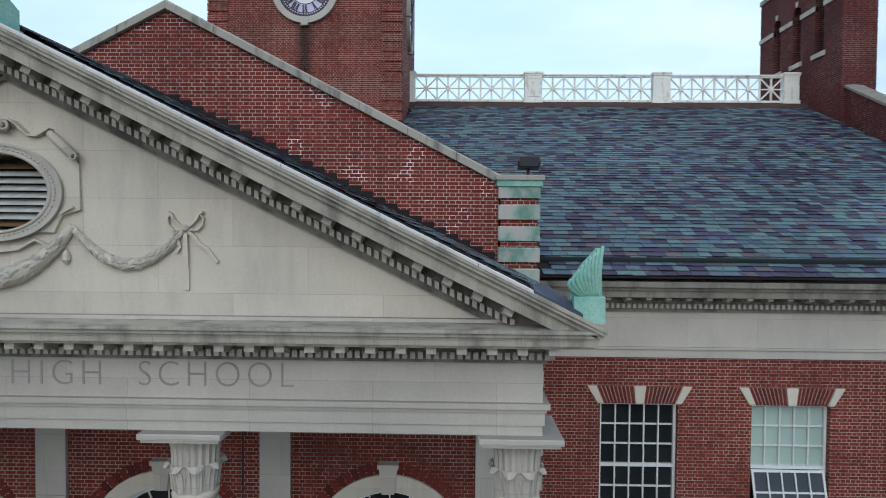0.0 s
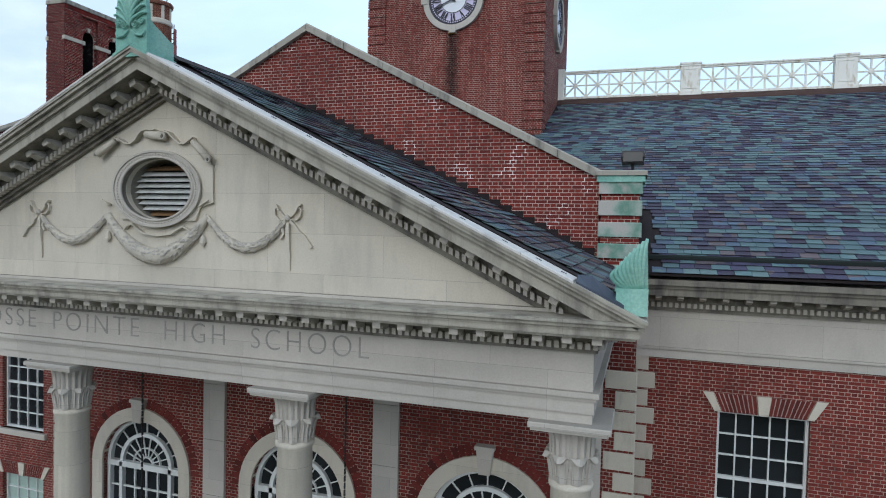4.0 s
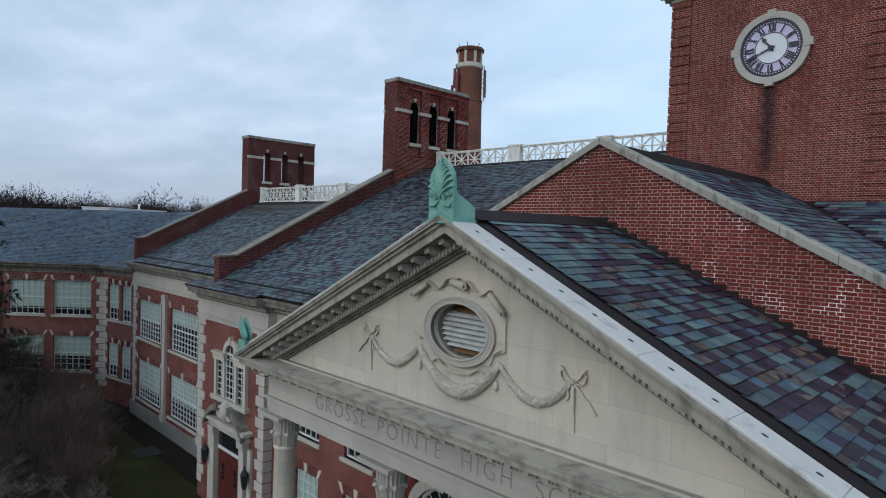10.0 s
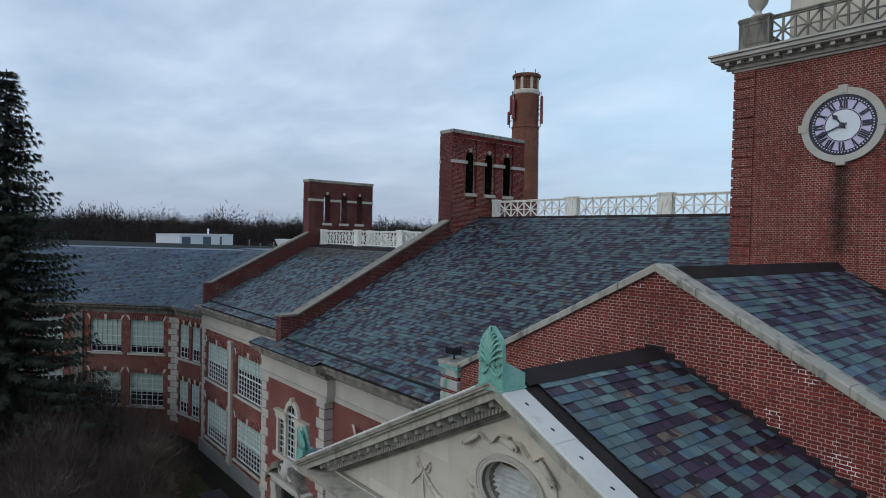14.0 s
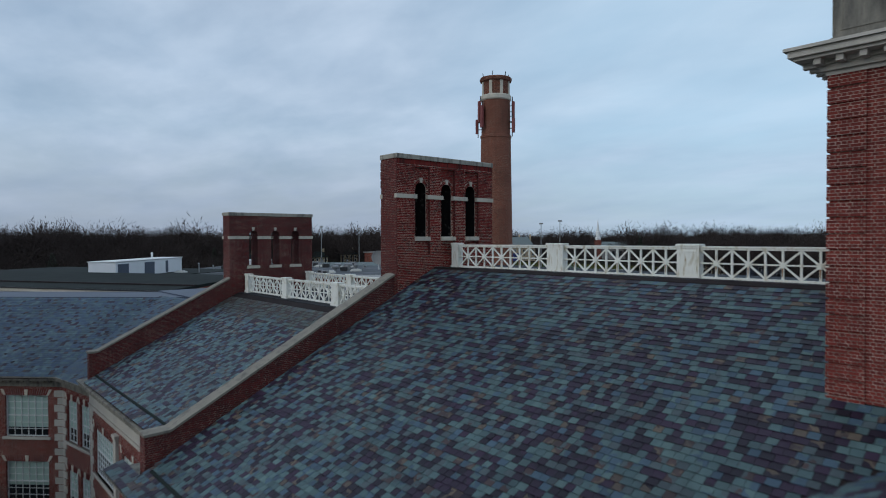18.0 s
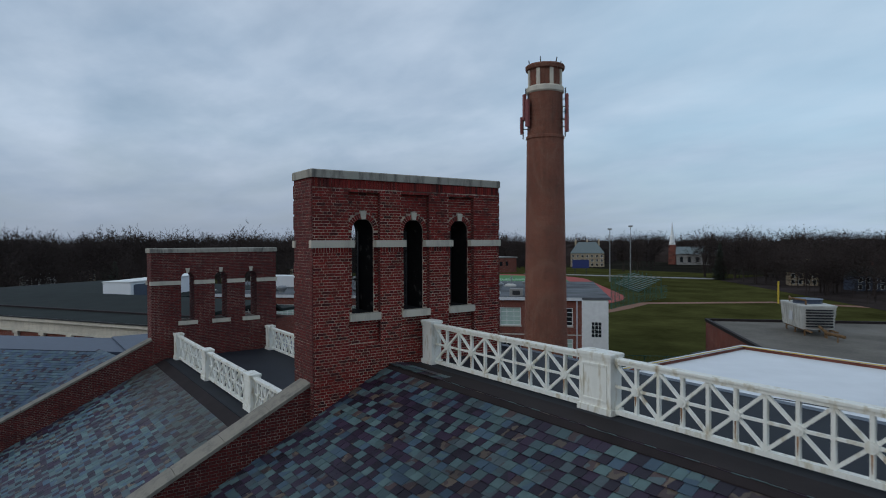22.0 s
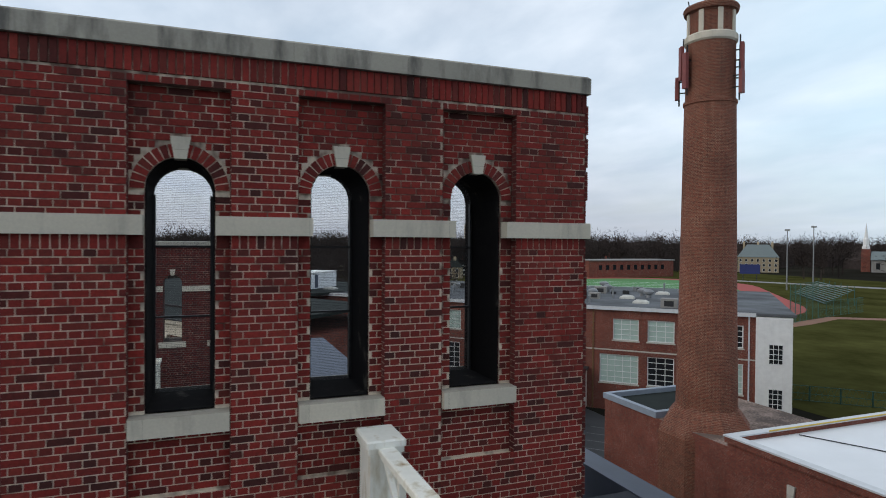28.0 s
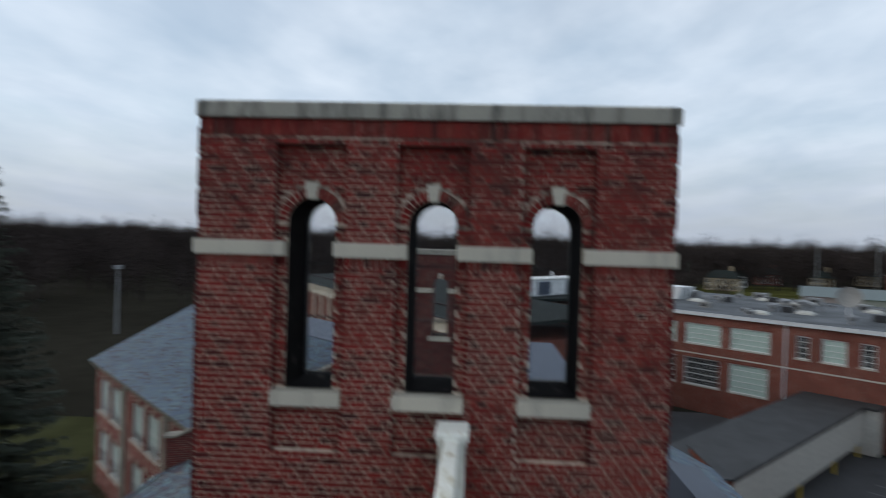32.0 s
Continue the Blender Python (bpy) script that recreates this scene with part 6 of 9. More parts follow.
def clock(at, turn):
    t = thing("tower_clock", "round clock with lilac dial and dark roman numerals in a limestone ring", "clock", at, turn=turn, kind="structure", group="tower clocks")
    def disc(r0, r1, y0, y1, a0=0.0, a1=2 * math.pi, n=48):
        g = Geo()
        m = max(2, int(n * (a1 - a0) / (2 * math.pi)))
        for k in range(m):
            a, b = a0 + (a1 - a0) * k / m, a0 + (a1 - a0) * (k + 1) / m
            g.loft([[(r * math.sin(c), y, r * math.cos(c)) for r, c in ((r0, a), (r1, a), (r1, b), (r0, b))] for y in (y0, y1)])
        return g
    part("stone_ring", disc(0.84, 1.03, -0.09, 0.05), M_STONE, t)
    for a in (0, 90, 180, 270):
        o = part("ring_block", Geo().box(-0.11, 0.11, -0.11, 0.05, 0.88, 1.10), M_STONE, t)
        o.rotation_euler = (0, radians(a), 0)
    part("rim", disc(0.77, 0.85, -0.05, 0.05), M_CLOCK_BLACK, t)
    part("dial", disc(0.42, 0.78, -0.02, 0.05), M_CLOCK_LILAC, t)
    part("dial_middle", Geo().plate(circle(0, 0, 0.44, 40), [], facing_y(-0.024), 0.05), M_CLOCK_WHITE, t)
    part("minute_ring", disc(0.70, 0.79, -0.030, 0.0), M_CLOCK_BLACK, t)
    part("inner_ring", disc(0.43, 0.45, -0.034, 0.0), M_CLOCK_BLACK, t)
    g = Geo()
    for k in range(60):
        a = 2 * math.pi * k / 60
        s, c = math.sin(a), math.cos(a)
        g.bar((0.727 * s, -0.032, 0.727 * c), (0.762 * s, -0.032, 0.762 * c), 0.034, 0.012, up=(0, 1, 0))
    part("minute_marks", g, M_CLOCK_LILAC, t)
    strokes = {1: "I", 2: "II", 3: "III", 4: "IIII", 5: "V", 6: "VI", 7: "VII", 8: "VIII", 9: "IX", 10: "X", 11: "XI", 12: "XII"}
    for hour, txt in strokes.items():
        g = Geo()
        wid = {"I": 0.055, "V": 0.11, "X": 0.11}
        total = sum(wid[c] for c in txt)
        x = -total / 2
        for ch in txt:
            w = wid[ch]
            m = x + w / 2
            if ch == "I":
                g.bar((m, -0.034, 0.47), (m, -0.034, 0.70), 0.042, 0.012, up=(0, 1, 0))
            elif ch == "V":
                g.bar((m - 0.035, -0.034, 0.70), (m, -0.034, 0.47), 0.046, 0.012, up=(0, 1, 0))
                g.bar((m + 0.035, -0.034, 0.70), (m, -0.034, 0.47), 0.022, 0.012, up=(0, 1, 0))
            else:
                g.bar((m - 0.035, -0.034, 0.70), (m + 0.035, -0.034, 0.47), 0.046, 0.012, up=(0, 1, 0))
                g.bar((m + 0.035, -0.034, 0.70), (m - 0.035, -0.034, 0.47), 0.022, 0.012, up=(0, 1, 0))
            x += w
        o = part("numeral", g, M_CLOCK_BLACK, t)
        o.rotation_euler = (0, 2 * math.pi * hour / 12, 0)
    for nm, deg, L, w in (("hour_hand", 322, 0.42, 0.075), ("minute_hand", 247, 0.68, 0.055)):
        a = radians(deg)
        d = Vector((math.sin(a), 0, math.cos(a)))
        p = Vector((math.cos(a), 0, -math.sin(a)))
        o = Vector((0, -0.06, 0))
        g = Geo()
        g.loft([[o + d * u + p * (v * w) + Vector((0, yy, 0)) for u, v in ((-0.12, -0.25), (0, -0.35), (L * 0.55, -0.3), (L * 0.7, -0.9), (L, 0), (L * 0.7, 0.9), (L * 0.55, 0.3), (0, 0.35), (-0.12, 0.25))] for yy in (0, -0.015)])
        part(nm, g, M_CLOCK_BLACK, t)
    part("hub", Geo().plate(circle(0, 0, 0.07, 16), [], facing_y(-0.1), 0.08), M_CLOCK_BLACK, t)
    return t


clock((0.02, TY0 - 0.03, 18.64), 0)
clock((TX + 0.03, (TY0 + TY1) / 2, 18.64), 90)
clock((-TX - 0.03, (TY0 + TY1) / 2, 18.64), -90)
M_STAIN = plain("rust_bracket", (0.30, 0.17, 0.05), 0.8, vary=0.3)
struct("clock_drain", Geo().box(-0.12, 0.12, TY0 - 0.1, TY0, 17.52, 17.68), M_STAIN, "rusty metal drain block under the clock", "drain")


def stain_mat():
    """Dark water stain with ragged edges, see-through elsewhere."""
    m = Mat("water_stain", 0.9)
    m.color((0.035, 0.028, 0.024, 1))
    g = m.node("ShaderNodeTexCoord").outputs["Generated"]
    s = m.node("ShaderNodeSeparateXYZ", Vector=g)
    across = m.math("SUBTRACT", 1.0, m.math("MULTIPLY", m.math("ABSOLUTE", m.math("SUBTRACT", s.outputs[0], 0.5)), 2.0))
    n = m.noise(6.0, 6, 0.7)
    a = m.math("MULTIPLY", m.math("MULTIPLY", across, n), 0.7)
    low = m.math("MINIMUM", m.math("MULTIPLY", s.outputs[2], 3.0), 1.0)
    m.put(m.b.inputs["Alpha"], m.math("MULTIPLY", a, low))
    return m.m


struct("clock_stain", Geo().box(-0.3, 0.3, TY0 - 0.004, TY0 - 0.003, 14.6, 17.55), stain_mat(), "dark water stain on the bricks below the clock", "stain")


# ---- lattice balustrades ----
def lattice_bay(parent, x0, x1, h0, h1, units, th=0.05, mat=None, y=0.0, rust=None):
    mat = mat or M_WHITE
    part("top_rail", Geo().box(x0, x1, y - 0.08, y + 0.08, h1 - 0.05, h1, 0.01).box(x0, x1, y - 0.05, y + 0.05, h1 - 0.11, h1 - 0.05), mat, parent)
    part("bottom_rail", Geo().box(x0, x1, y - 0.055, y + 0.055, h0, h0 + 0.08), mat, parent)
    a, b = h0 + 0.08, h1 - 0.11
    mid = (a + b) / 2
    part("middle_rail", Geo().box(x0, x1, y - 0.02, y + 0.02, mid - 0.022, mid + 0.022), mat, parent)
    u = (x1 - x0) / units
    for k in range(units):
        m = x0 + (k + 0.5) * u
        part("post_bar", Geo().box(m - 0.028, m + 0.028, y - 0.03, y + 0.03, a, b), mat, parent)
        if k:
            part("divider", Geo().box(m - u / 2 - 0.028, m - u / 2 + 0.028, y - 0.03, y + 0.03, a, b), mat, parent)
        for s in (-1, 1):
            part("diagonal", Geo().bar((m - s * u / 2, y, a), (m + s * u / 2, y, b), 0.05, 0.045, up=(0, 1, 0)), mat, parent)
        if rust:
            L = rust.uniform(0.16, mid - a - 0.1)
            w = rust.uniform(0.012, 0.024)
            q = m + rust.uniform(-0.006, 0.006)
            part("rust_run", Geo().loft([[(q - w * f, y - 0.034, z), (q + w * f, y - 0.034, z), (q + w * f, y - 0.0305, z), (q - w * f, y - 0.0305, z)] for z, f in ((mid - 0.07, 1.0), (mid - 0.07 - L * 0.5, 0.8), (mid - 0.07 - L, 0.25))]), M_RUST_RUN, parent)
        part("rosette", Geo().plate(circle(m, mid, 0.085, 12), [], facing_y(y - 0.05), 0.1).plate(circle(m, mid, 0.045, 10), [], facing_y(y - 0.062), 0.124), mat, parent)


def balustrade(name, label, posts, y, z, h, units, mat=None, rust=None):
    """posts: pairs of the pillars' ends along the run."""
    mat = mat or M_RAIL
    t = thing(name, label, "balustrade", (0, y, z), kind="structure")
    for a, b in posts:
        d = 0.145
        p = part("pillar", Geo().box(a, b, -d, d, 0, h), mat, t)
        part("pillar_cap", Geo().box(a - 0.04, b + 0.04, -d - 0.04, d + 0.04, h, h + 0.07, 0.015).box(a - 0.02, b + 0.02, -d - 0.02, d + 0.02, h - 0.06, h), mat, p)
        part("pillar_foot", Geo().box(a - 0.03, b + 0.03, -d - 0.03, d + 0.03, -0.05, 0.1), mat, p)
        if b - a > 0.5:
            for s in (-1, 1):
                g = Geo()
                y0, y1 = sorted((s * d, s * (d + 0.015)))
                frame_bars(g, a + 0.08, b - 0.08, 0.2, h - 0.14, 0.035, y0, y1)
                part("raised_panel", g, mat, p)
    for (a, b), (c, d) in zip(posts, posts[1:]):
        lattice_bay(t, b, c, 0.02, h, units, mat=mat, rust=rust)
    return t


def rail_mat():
    m = Mat("rust_streaked_white_paint", 0.55)
    n = m.noise(3.0, 5, stretch=(2.5, 2.5, 0.7))
    c = m.ramp(n, [(0.35, (0.77, 0.76, 0.69)), (0.52, (0.82, 0.81, 0.74)), (0.66, (0.60, 0.55, 0.43)), (0.77, (0.36, 0.24, 0.13))])
    m.color(c)
    m.bump(m.noise(30, 3), 0.15, 0.004)
    return m.m


M_RAIL = rail_mat()
M_RUST_RUN = plain("rust_run", (0.30, 0.17, 0.09), 0.85, vary=0.4, scale=9.0)
BY = 23.55
BYW = 24.43
balustrade("balustrade_west", "white lattice balustrade along the ridge with rust streaks", [(-18.72, -18.32), (-13.5, -12.78), (-8.45, -7.75), (-3.2, -3.0)], BYW, 16.34, 1.0, 5, rust=random.Random(41))
balustrade("balustrade_east", "white lattice balustrade along the ridge beside the tower", [(2.95, 3.2), (7.26, 7.9), (11.98, 12.62), (16.75, 17.3)], BY, 16.02, 1.04, 5)
balustrade("balustrade_wing_front", "white lattice balustrade at the front of the wing's roof deck", [(-33.3, -32.9), (-28.7, -28.2), (-23.8, -23.2), (-20.1, -19.8)], 21.48, 14.55, 0.98, 5)
balustrade("balustrade_wing_rear", "white lattice balustrade at the back of the wing's roof deck", [(-33.3, -32.9), (-28.7, -28.2), (-23.8, -23.2), (-20.1, -19.8)], 25.4, 14.55, 0.98, 5)
# tower balustrade in stone, with urns
tb = balustrade("tower_balustrade", "stone lattice balustrade on top of the tower", [(-2.92, -2.05), (2.05, 2.92)], TY0 + 0.15, TZ + 0.62, 0.95, 6, M_STONE_DARK)
for s in (-1, 1):
    o = copy_thing(tb, pose(s * (TX - 0.15), (TY0 + TY1) / 2, TZ + 0.62, 0, 0, 90))
for x in (-2.48, 2.48):
    for y in (TY0 + 0.2, TY1 - 0.2):
        t = thing("stone_urn", "carved limestone urn on the tower corner pedestal", "urn", (x, y, TZ + 1.64), group="tower urns")
        part("bowl", Geo().lathe([(0.2, 0), (0.2, 0.06), (0.09, 0.14), (0.12, 0.22), (0.27, 0.42), (0.3, 0.62), (0.26, 0.74), (0.3, 0.8), (0.2, 0.95), (0.06, 1.1), (0.01, 1.2)], 16), M_STONE, t, smooth=True)

# ---- west end pavilion: wall openings, quoins, tripartite window, doorway ----
def moved(geo, m):
    geo.v = [tuple(m @ Vector(p)) for p in geo.v]
    return geo


def quoin_stack(name, x, y, side, z0, z1, label="alternating limestone quoins on the brick corner", step=0.41):
    t = thing(name, label, "quoins", (x, y, 0), kind="structure", group="corner quoins")
    k, z = 0, z0
    while z < z1 - 0.2:
        w = 0.62 if k % 2 else 0.4
        a, b = sorted((-side * 0.03, side * w))
        part("quoin", Geo().box(a, b, -0.035, 0.4, z + 0.012, z + step - 0.03, 0.012), M_STONE, t)
        z += step
        k += 1
    return t


PX = -17.25
quoin_stack("quoins_pavilion", -20.4, PAVY, 1, 1.6, 8.8)
quoin_stack("quoins_pavilion", -14.6, PAVY, -1, 1.6, 8.8)
t = thing("tripartite_window", "limestone three-part window with a round-headed middle light", "window", (PX, PAVY, 5.75), kind="structure")
g = Geo()
for x in (-1.28, -0.52, 0.52, 1.28):
    g.box(x - 0.09, x + 0.09, -0.14, 0.1, 0.1, 1.62)
for a, b in ((-1.45, -0.4), (0.4, 1.45)):
    g.box(a, b, -0.18, 0.1, 1.62, 1.86).box(a - 0.05, b + 0.05, -0.24, 0.1, 1.86, 1.95)
part("columns", g, M_STONE_CREAM, t)
g = Geo()
for q in range(14):
    a, b = math.pi * q / 14, math.pi * (q + 1) / 14
    g.loft([[(r * math.cos(c), y, 1.9 + r * math.sin(c)) for r, c in ((0.46, a), (0.66, a), (0.66, b), (0.46, b))] for y in (-0.12, 0.1)])
g.box(-0.08, 0.08, -0.17, 0.1, 2.4, 2.68)
part("arch", g, M_STONE_CREAM, t)
part("sill", Geo().box(-1.55, 1.55, -0.22, 0.1, -0.08, 0.1, 0.015), M_STONE, t)
g = Geo().plate(arch_outline(0, 0.44, 0.1, 1.9), [], facing_y(-0.02), 0.012)
g.box(-1.2, -0.6, -0.02, -0.01, 0.1, 1.62).box(0.6, 1.2, -0.02, -0.01, 0.1, 1.62)
part("pane", g, M_GLASS, t)
g = Geo()
sash_bars(g, -0.44, 0.44, 0.1, 2.25, 3, 8, -0.02)
sash_bars(g, -1.2, -0.6, 0.1, 1.62, 2, 6, -0.02)
sash_bars(g, 0.6, 1.2, 0.1, 1.62, 2, 6, -0.02)
frame_bars(g, -0.46, 0.46, 0.1, 1.95, 0.05, -0.05, 0.0)
part("glazing_bars", g, M_FRAME, t)

t = thing("entrance_door", "dark red side door in a carved limestone surround", "door", (PX, PAVY, GZ), kind="structure")
part("door_leaf", Geo().box(-0.95, -0.01, -0.05, 0.0, 0.25, 2.75).box(0.01, 0.95, -0.05, 0.0, 0.25, 2.75), M_DOOR, t)
g = Geo()
for s in (-1, 1):
    for z in (0.5, 1.2, 1.9):
        frame_bars(g, s * 0.48 - 0.3, s * 0.48 + 0.3, z, z + 0.55, 0.03, -0.07, -0.05)
part("door_panels", g, M_DOOR, t)
part("door_glass", Geo().box(-0.62, -0.42, -0.064, -0.05, 1.5, 2.2).box(0.42, 0.62, -0.064, -0.05, 1.5, 2.2), M_GLASS, t)
part("transom_pane", Geo().box(-0.95, 0.95, -0.04, 0.0, 2.85, 3.5), M_GLASS, t)
part("transom_frame", Geo().box(-1.0, 1.0, -0.08, 0.0, 2.75, 2.87).box(-1.0, 1.0, -0.08, 0.0, 3.5, 3.6), M_FRAME, t)
part("kick_plate", Geo().box(-0.9, 0.9, -0.06, -0.05, 0.27, 0.5), M_COPPER, t)
for s in (-1, 1):
    a = s * 1.3
    g = Geo().box(a - 0.24, a + 0.24, -0.28, 0.05, 0, 0.35).box(a - 0.19, a + 0.19, -0.22, 0.05, 0.35, 3.35).box(a - 0.25, a + 0.25, -0.3, 0.05, 3.35, 3.65)
    part("pilaster", g, M_STONE, t)
    g = Geo().box(s * 1.75 - 0.14, s * 1.75 + 0.14, -0.12, 0.05, 0.3, 3.4)
    part("side_strip", g, M_STONE, t)
part("lintel", Geo().box(-1.7, 1.7, -0.24, 0.05, 3.65, 3.95).box(-1.85, 1.85, -0.42, 0.05, 3.95, 4.08), M_STONE, t)
for s in (-1, 1):
    g = Geo()
    n = 12
    for q in range(n):
        a, b = 0.25 + 0.85 * q / n, 0.25 + 0.85 * (q + 1) / n
        R = 1.9
        g.loft([[(s * R * math.sin(c), y, 2.98 + rr * math.cos(c)) for rr, c in ((R - 0.3, a), (R, a), (R, b), (R - 0.3, b))] for y in (-0.46, 0.05)])
    part("curved_hood", g, M_STONE_DARK, t, "broken segmental hood, weathered")
part("cartouche", Geo().lathe([(0.05, -0.45), (0.25, -0.3), (0.32, 0), (0.22, 0.35), (0.08, 0.5)], 12, (0, -0.2, 4.5)), M_STONE, t, smooth=True)
for s in (-1, 1):
    part("scroll", torus_geo(0.2, 0.07, 0, 16, 6), M_STONE, t).location = (s * 0.42, -0.3, 4.45)
for s in (-1, 1):
    b = thing("wall_lantern", "black iron wall lantern beside the side door", "lantern", (PX + s * 1.78, PAVY - 0.3, 2.9), group="door lanterns")
    part("cage", Geo().lathe([(0.03, -0.1), (0.1, 0.0), (0.15, 0.45), (0.17, 0.5), (0.05, 0.7), (0.01, 0.85)], 6), M_DARK, b)
    part("arm", Geo().bar((0, 0.3, 0.3), (0, 0.0, 0.35), 0.04), M_DARK, b)

# ---- wing wall with large windows ----
WWIN = [(-33.75, -30.05), (-28.65, -24.95)]
UPZ, LOZ = (5.85, 8.2), (2.1, 4.5)
holes = []
for a, b in WWIN + [(-23.3, -22.6)]:
    holes += [rect(a, b, *UPZ), rect(a, b, *LOZ)]
g = Geo().plate(rect(-34.6, -20.4, GZ - 0.1, 9.0), holes, facing_y(WNY), 0.45)
struct("wall_wing", g, M_BRICK, "red brick wing wall with large paned windows", "wall")
for i, (a, b) in enumerate(WWIN):
    for j, (z0, z1) in enumerate((UPZ, LOZ)):
        sash_window("window_wing_%d" % (2 * i + j + 1), "wide white many-paned window with pale green blinds", b - a, z1 - z0, 9, 8, ((a + b) / 2, WNY, z0), (0.55, 0.72, 0.35, 0.6)[2 * i + j], group="wing windows")
for j, (z0, z1) in enumerate((UPZ, LOZ)):
    sash_window("window_wing_%d" % (5 + j), "narrow white paned window at the inner corner", 0.7, z1 - z0, 2, 8, (-22.95, WNY, z0), 0.3, arch=False)
for x in (-29.35, -24.4):
    t = thing("wing_pilaster", "slender limestone pilaster between the wing windows", "pilaster", (x, WNY, 1.7), kind="structure", group="wing pilasters")
    part("shaft", Geo().box(-0.2, 0.2, -0.14, 0.05, 0, 7.0), M_STONE, t)
    part("capital", Geo().box(-0.27, 0.27, -0.2, 0.05, 7.0, 7.14, 0.01).box(-0.24, 0.24, -0.17, 0.05, 6.9, 7.0), M_STONE, t)
    part("foot", Geo().box(-0.26, 0.26, -0.19, 0.05, -0.1, 0.3), M_STONE, t)
quoin_stack("quoins_wing", -34.6, WNY, 1, 1.7, 9.0)
struct("plinth_wing", Geo().box(-34.8, -20.4, WNY - 0.12, WNY + 0.1, GZ - 0.1, 1.7), M_CONCRETE, "pale stone plinth along the wing", "plinth")
struct("plinth_main", Geo().box(-14.6, -6.1, WY - 0.12, WY + 0.1, GZ - 0.1, 1.6), M_CONCRETE, "pale stone plinth along the main wall", "plinth")
struct("area_grating", Geo().box(-27.6, -26.2, 11.2, 12.4, GZ, GZ + 0.05), M_DARK, "dark iron grating in the lawn", "grating")

# ---- link and canted wing ----
CA = Matrix.Translation((-38.9, 13.1, 0)) @ Matrix.Rotation(radians(45), 4, "Z")
CAN = [(-6.42, -4.05), (-3.42, -0.88), (-10.9, -8.5), (-13.9, -11.5), (-18.9, -16.5), (-21.9, -19.5)]
CZU, CZL = (6.5, 8.85), (2.75, 5.1)
holes = []
for a, b in CAN:
    holes += [rect(a, b, *CZU), rect(a, b, *CZL)]
g = moved(Geo().plate(rect(-23, 0, GZ - 0.1, 9.35), holes, facing_y(0), 0.45), CA)
struct("wall_canted", g, M_BRICK, "red brick wall of the angled far wing", "wall")
# black sheet paints the unlit rooms; the second box closes the wing's end
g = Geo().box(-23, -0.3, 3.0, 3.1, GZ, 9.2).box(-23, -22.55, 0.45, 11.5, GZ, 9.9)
struct("canted_backing_walls", moved(g, CA), M_DARK, "added black sheet that stands for unlit rooms behind the far windows, and the wing's end wall", "wall")


def in_frame(m, x, z):
    p = m @ Vector((x, 0, z))
    return (p.x, p.y, p.z)


k = 0
for i, (a, b) in enumerate(CAN):
    for j, (z0, z1) in enumerate((CZU, CZL)):
        k += 1
        sash_window("window_canted_%d" % k, "white paned window with pale green blinds in the far wing", b - a, z1 - z0, 6, 6, in_frame(CA, (a + b) / 2, z0), (0.8, 0.6)[j], turn=45, group="far wing windows")
g = Geo()
for a, b in ((-7.75, -6.95), (-16.0, -15.2)):
    g.box(a, b, -0.12, 0.05, GZ, 9.35)
struct("pilaster_canted", moved(g, CA), M_STONE_DARK, "broad weathered stone pilaster on the far wing", "pilaster")
# eave cornice of the canted wing
g = Geo()
for a, b, p in ((0, 0.2, 0.05), (0.2, 0.3, 0.1), (0.42, 0.58, 0.42), (0.58, 0.66, 0.5)):
    g.box(-23, -0.02 + p, -p, 0.45, 9.35 + a, 9.35 + b)
g.box(-23, 0.1, -0.16, 0.45, 9.65, 9.77)
n = 57
for q in range(n):
    x = -23 + q * 0.4
    g.box(x, x + 0.12, -0.36, -0.15, 9.66, 9.77)
struct("cornice_canted", moved(g, CA), M_STONE_DARK, "pale stone eave cornice with small brackets", "cornice")
LK0, LK1 = Vector((-38.9, 13.1, 0)), Vector((-34.6, 13.9, 0))
LA = Matrix.Translation(LK0) @ Matrix.Rotation(math.atan2(LK1.y - LK0.y, LK1.x - LK0.x), 4, "Z")
LL = (LK1 - LK0).length
LDEG = math.degrees(math.atan2(LK1.y - LK0.y, LK1.x - LK0.x))
LW = [(0.55, 1.9), (2.25, 3.45)]
holes = []
for a, b in LW:
    holes += [rect(a, b, 6.4, 8.75), rect(a, b, 2.6, 4.85)]
struct("wall_link", moved(Geo().plate(rect(0, LL, GZ - 0.1, 9.35), holes, facing_y(0), 0.45), LA), M_BRICK, "short red brick wall joining the two wings", "wall")
k = 0
for a, b in LW:
    for z0, z1 in ((6.4, 8.75), (2.6, 4.85)):
        k += 1
        sash_window("window_link_%d" % k, "narrow white paned window with green blind", b - a, z1 - z0, 3, 6, in_frame(LA, (a + b) / 2, z0), 0.7, turn=LDEG, group="link windows")
g = Geo()
for a, b, p in ((0, 0.2, 0.05), (0.2, 0.3, 0.1), (0.42, 0.58, 0.42), (0.58, 0.66, 0.5)):
    g.box(0, LL, -p, 0.45, 9.35 + a, 9.35 + b)
g.box(0, LL, -0.16, 0.45, 9.65, 9.77)
struct("cornice_link", moved(g, LA), M_STONE_DARK, "pale stone eave cornice", "cornice")
t = thing("quoins_canted", "alternating limestone quoins where the wings meet", "quoins", kind="structure")
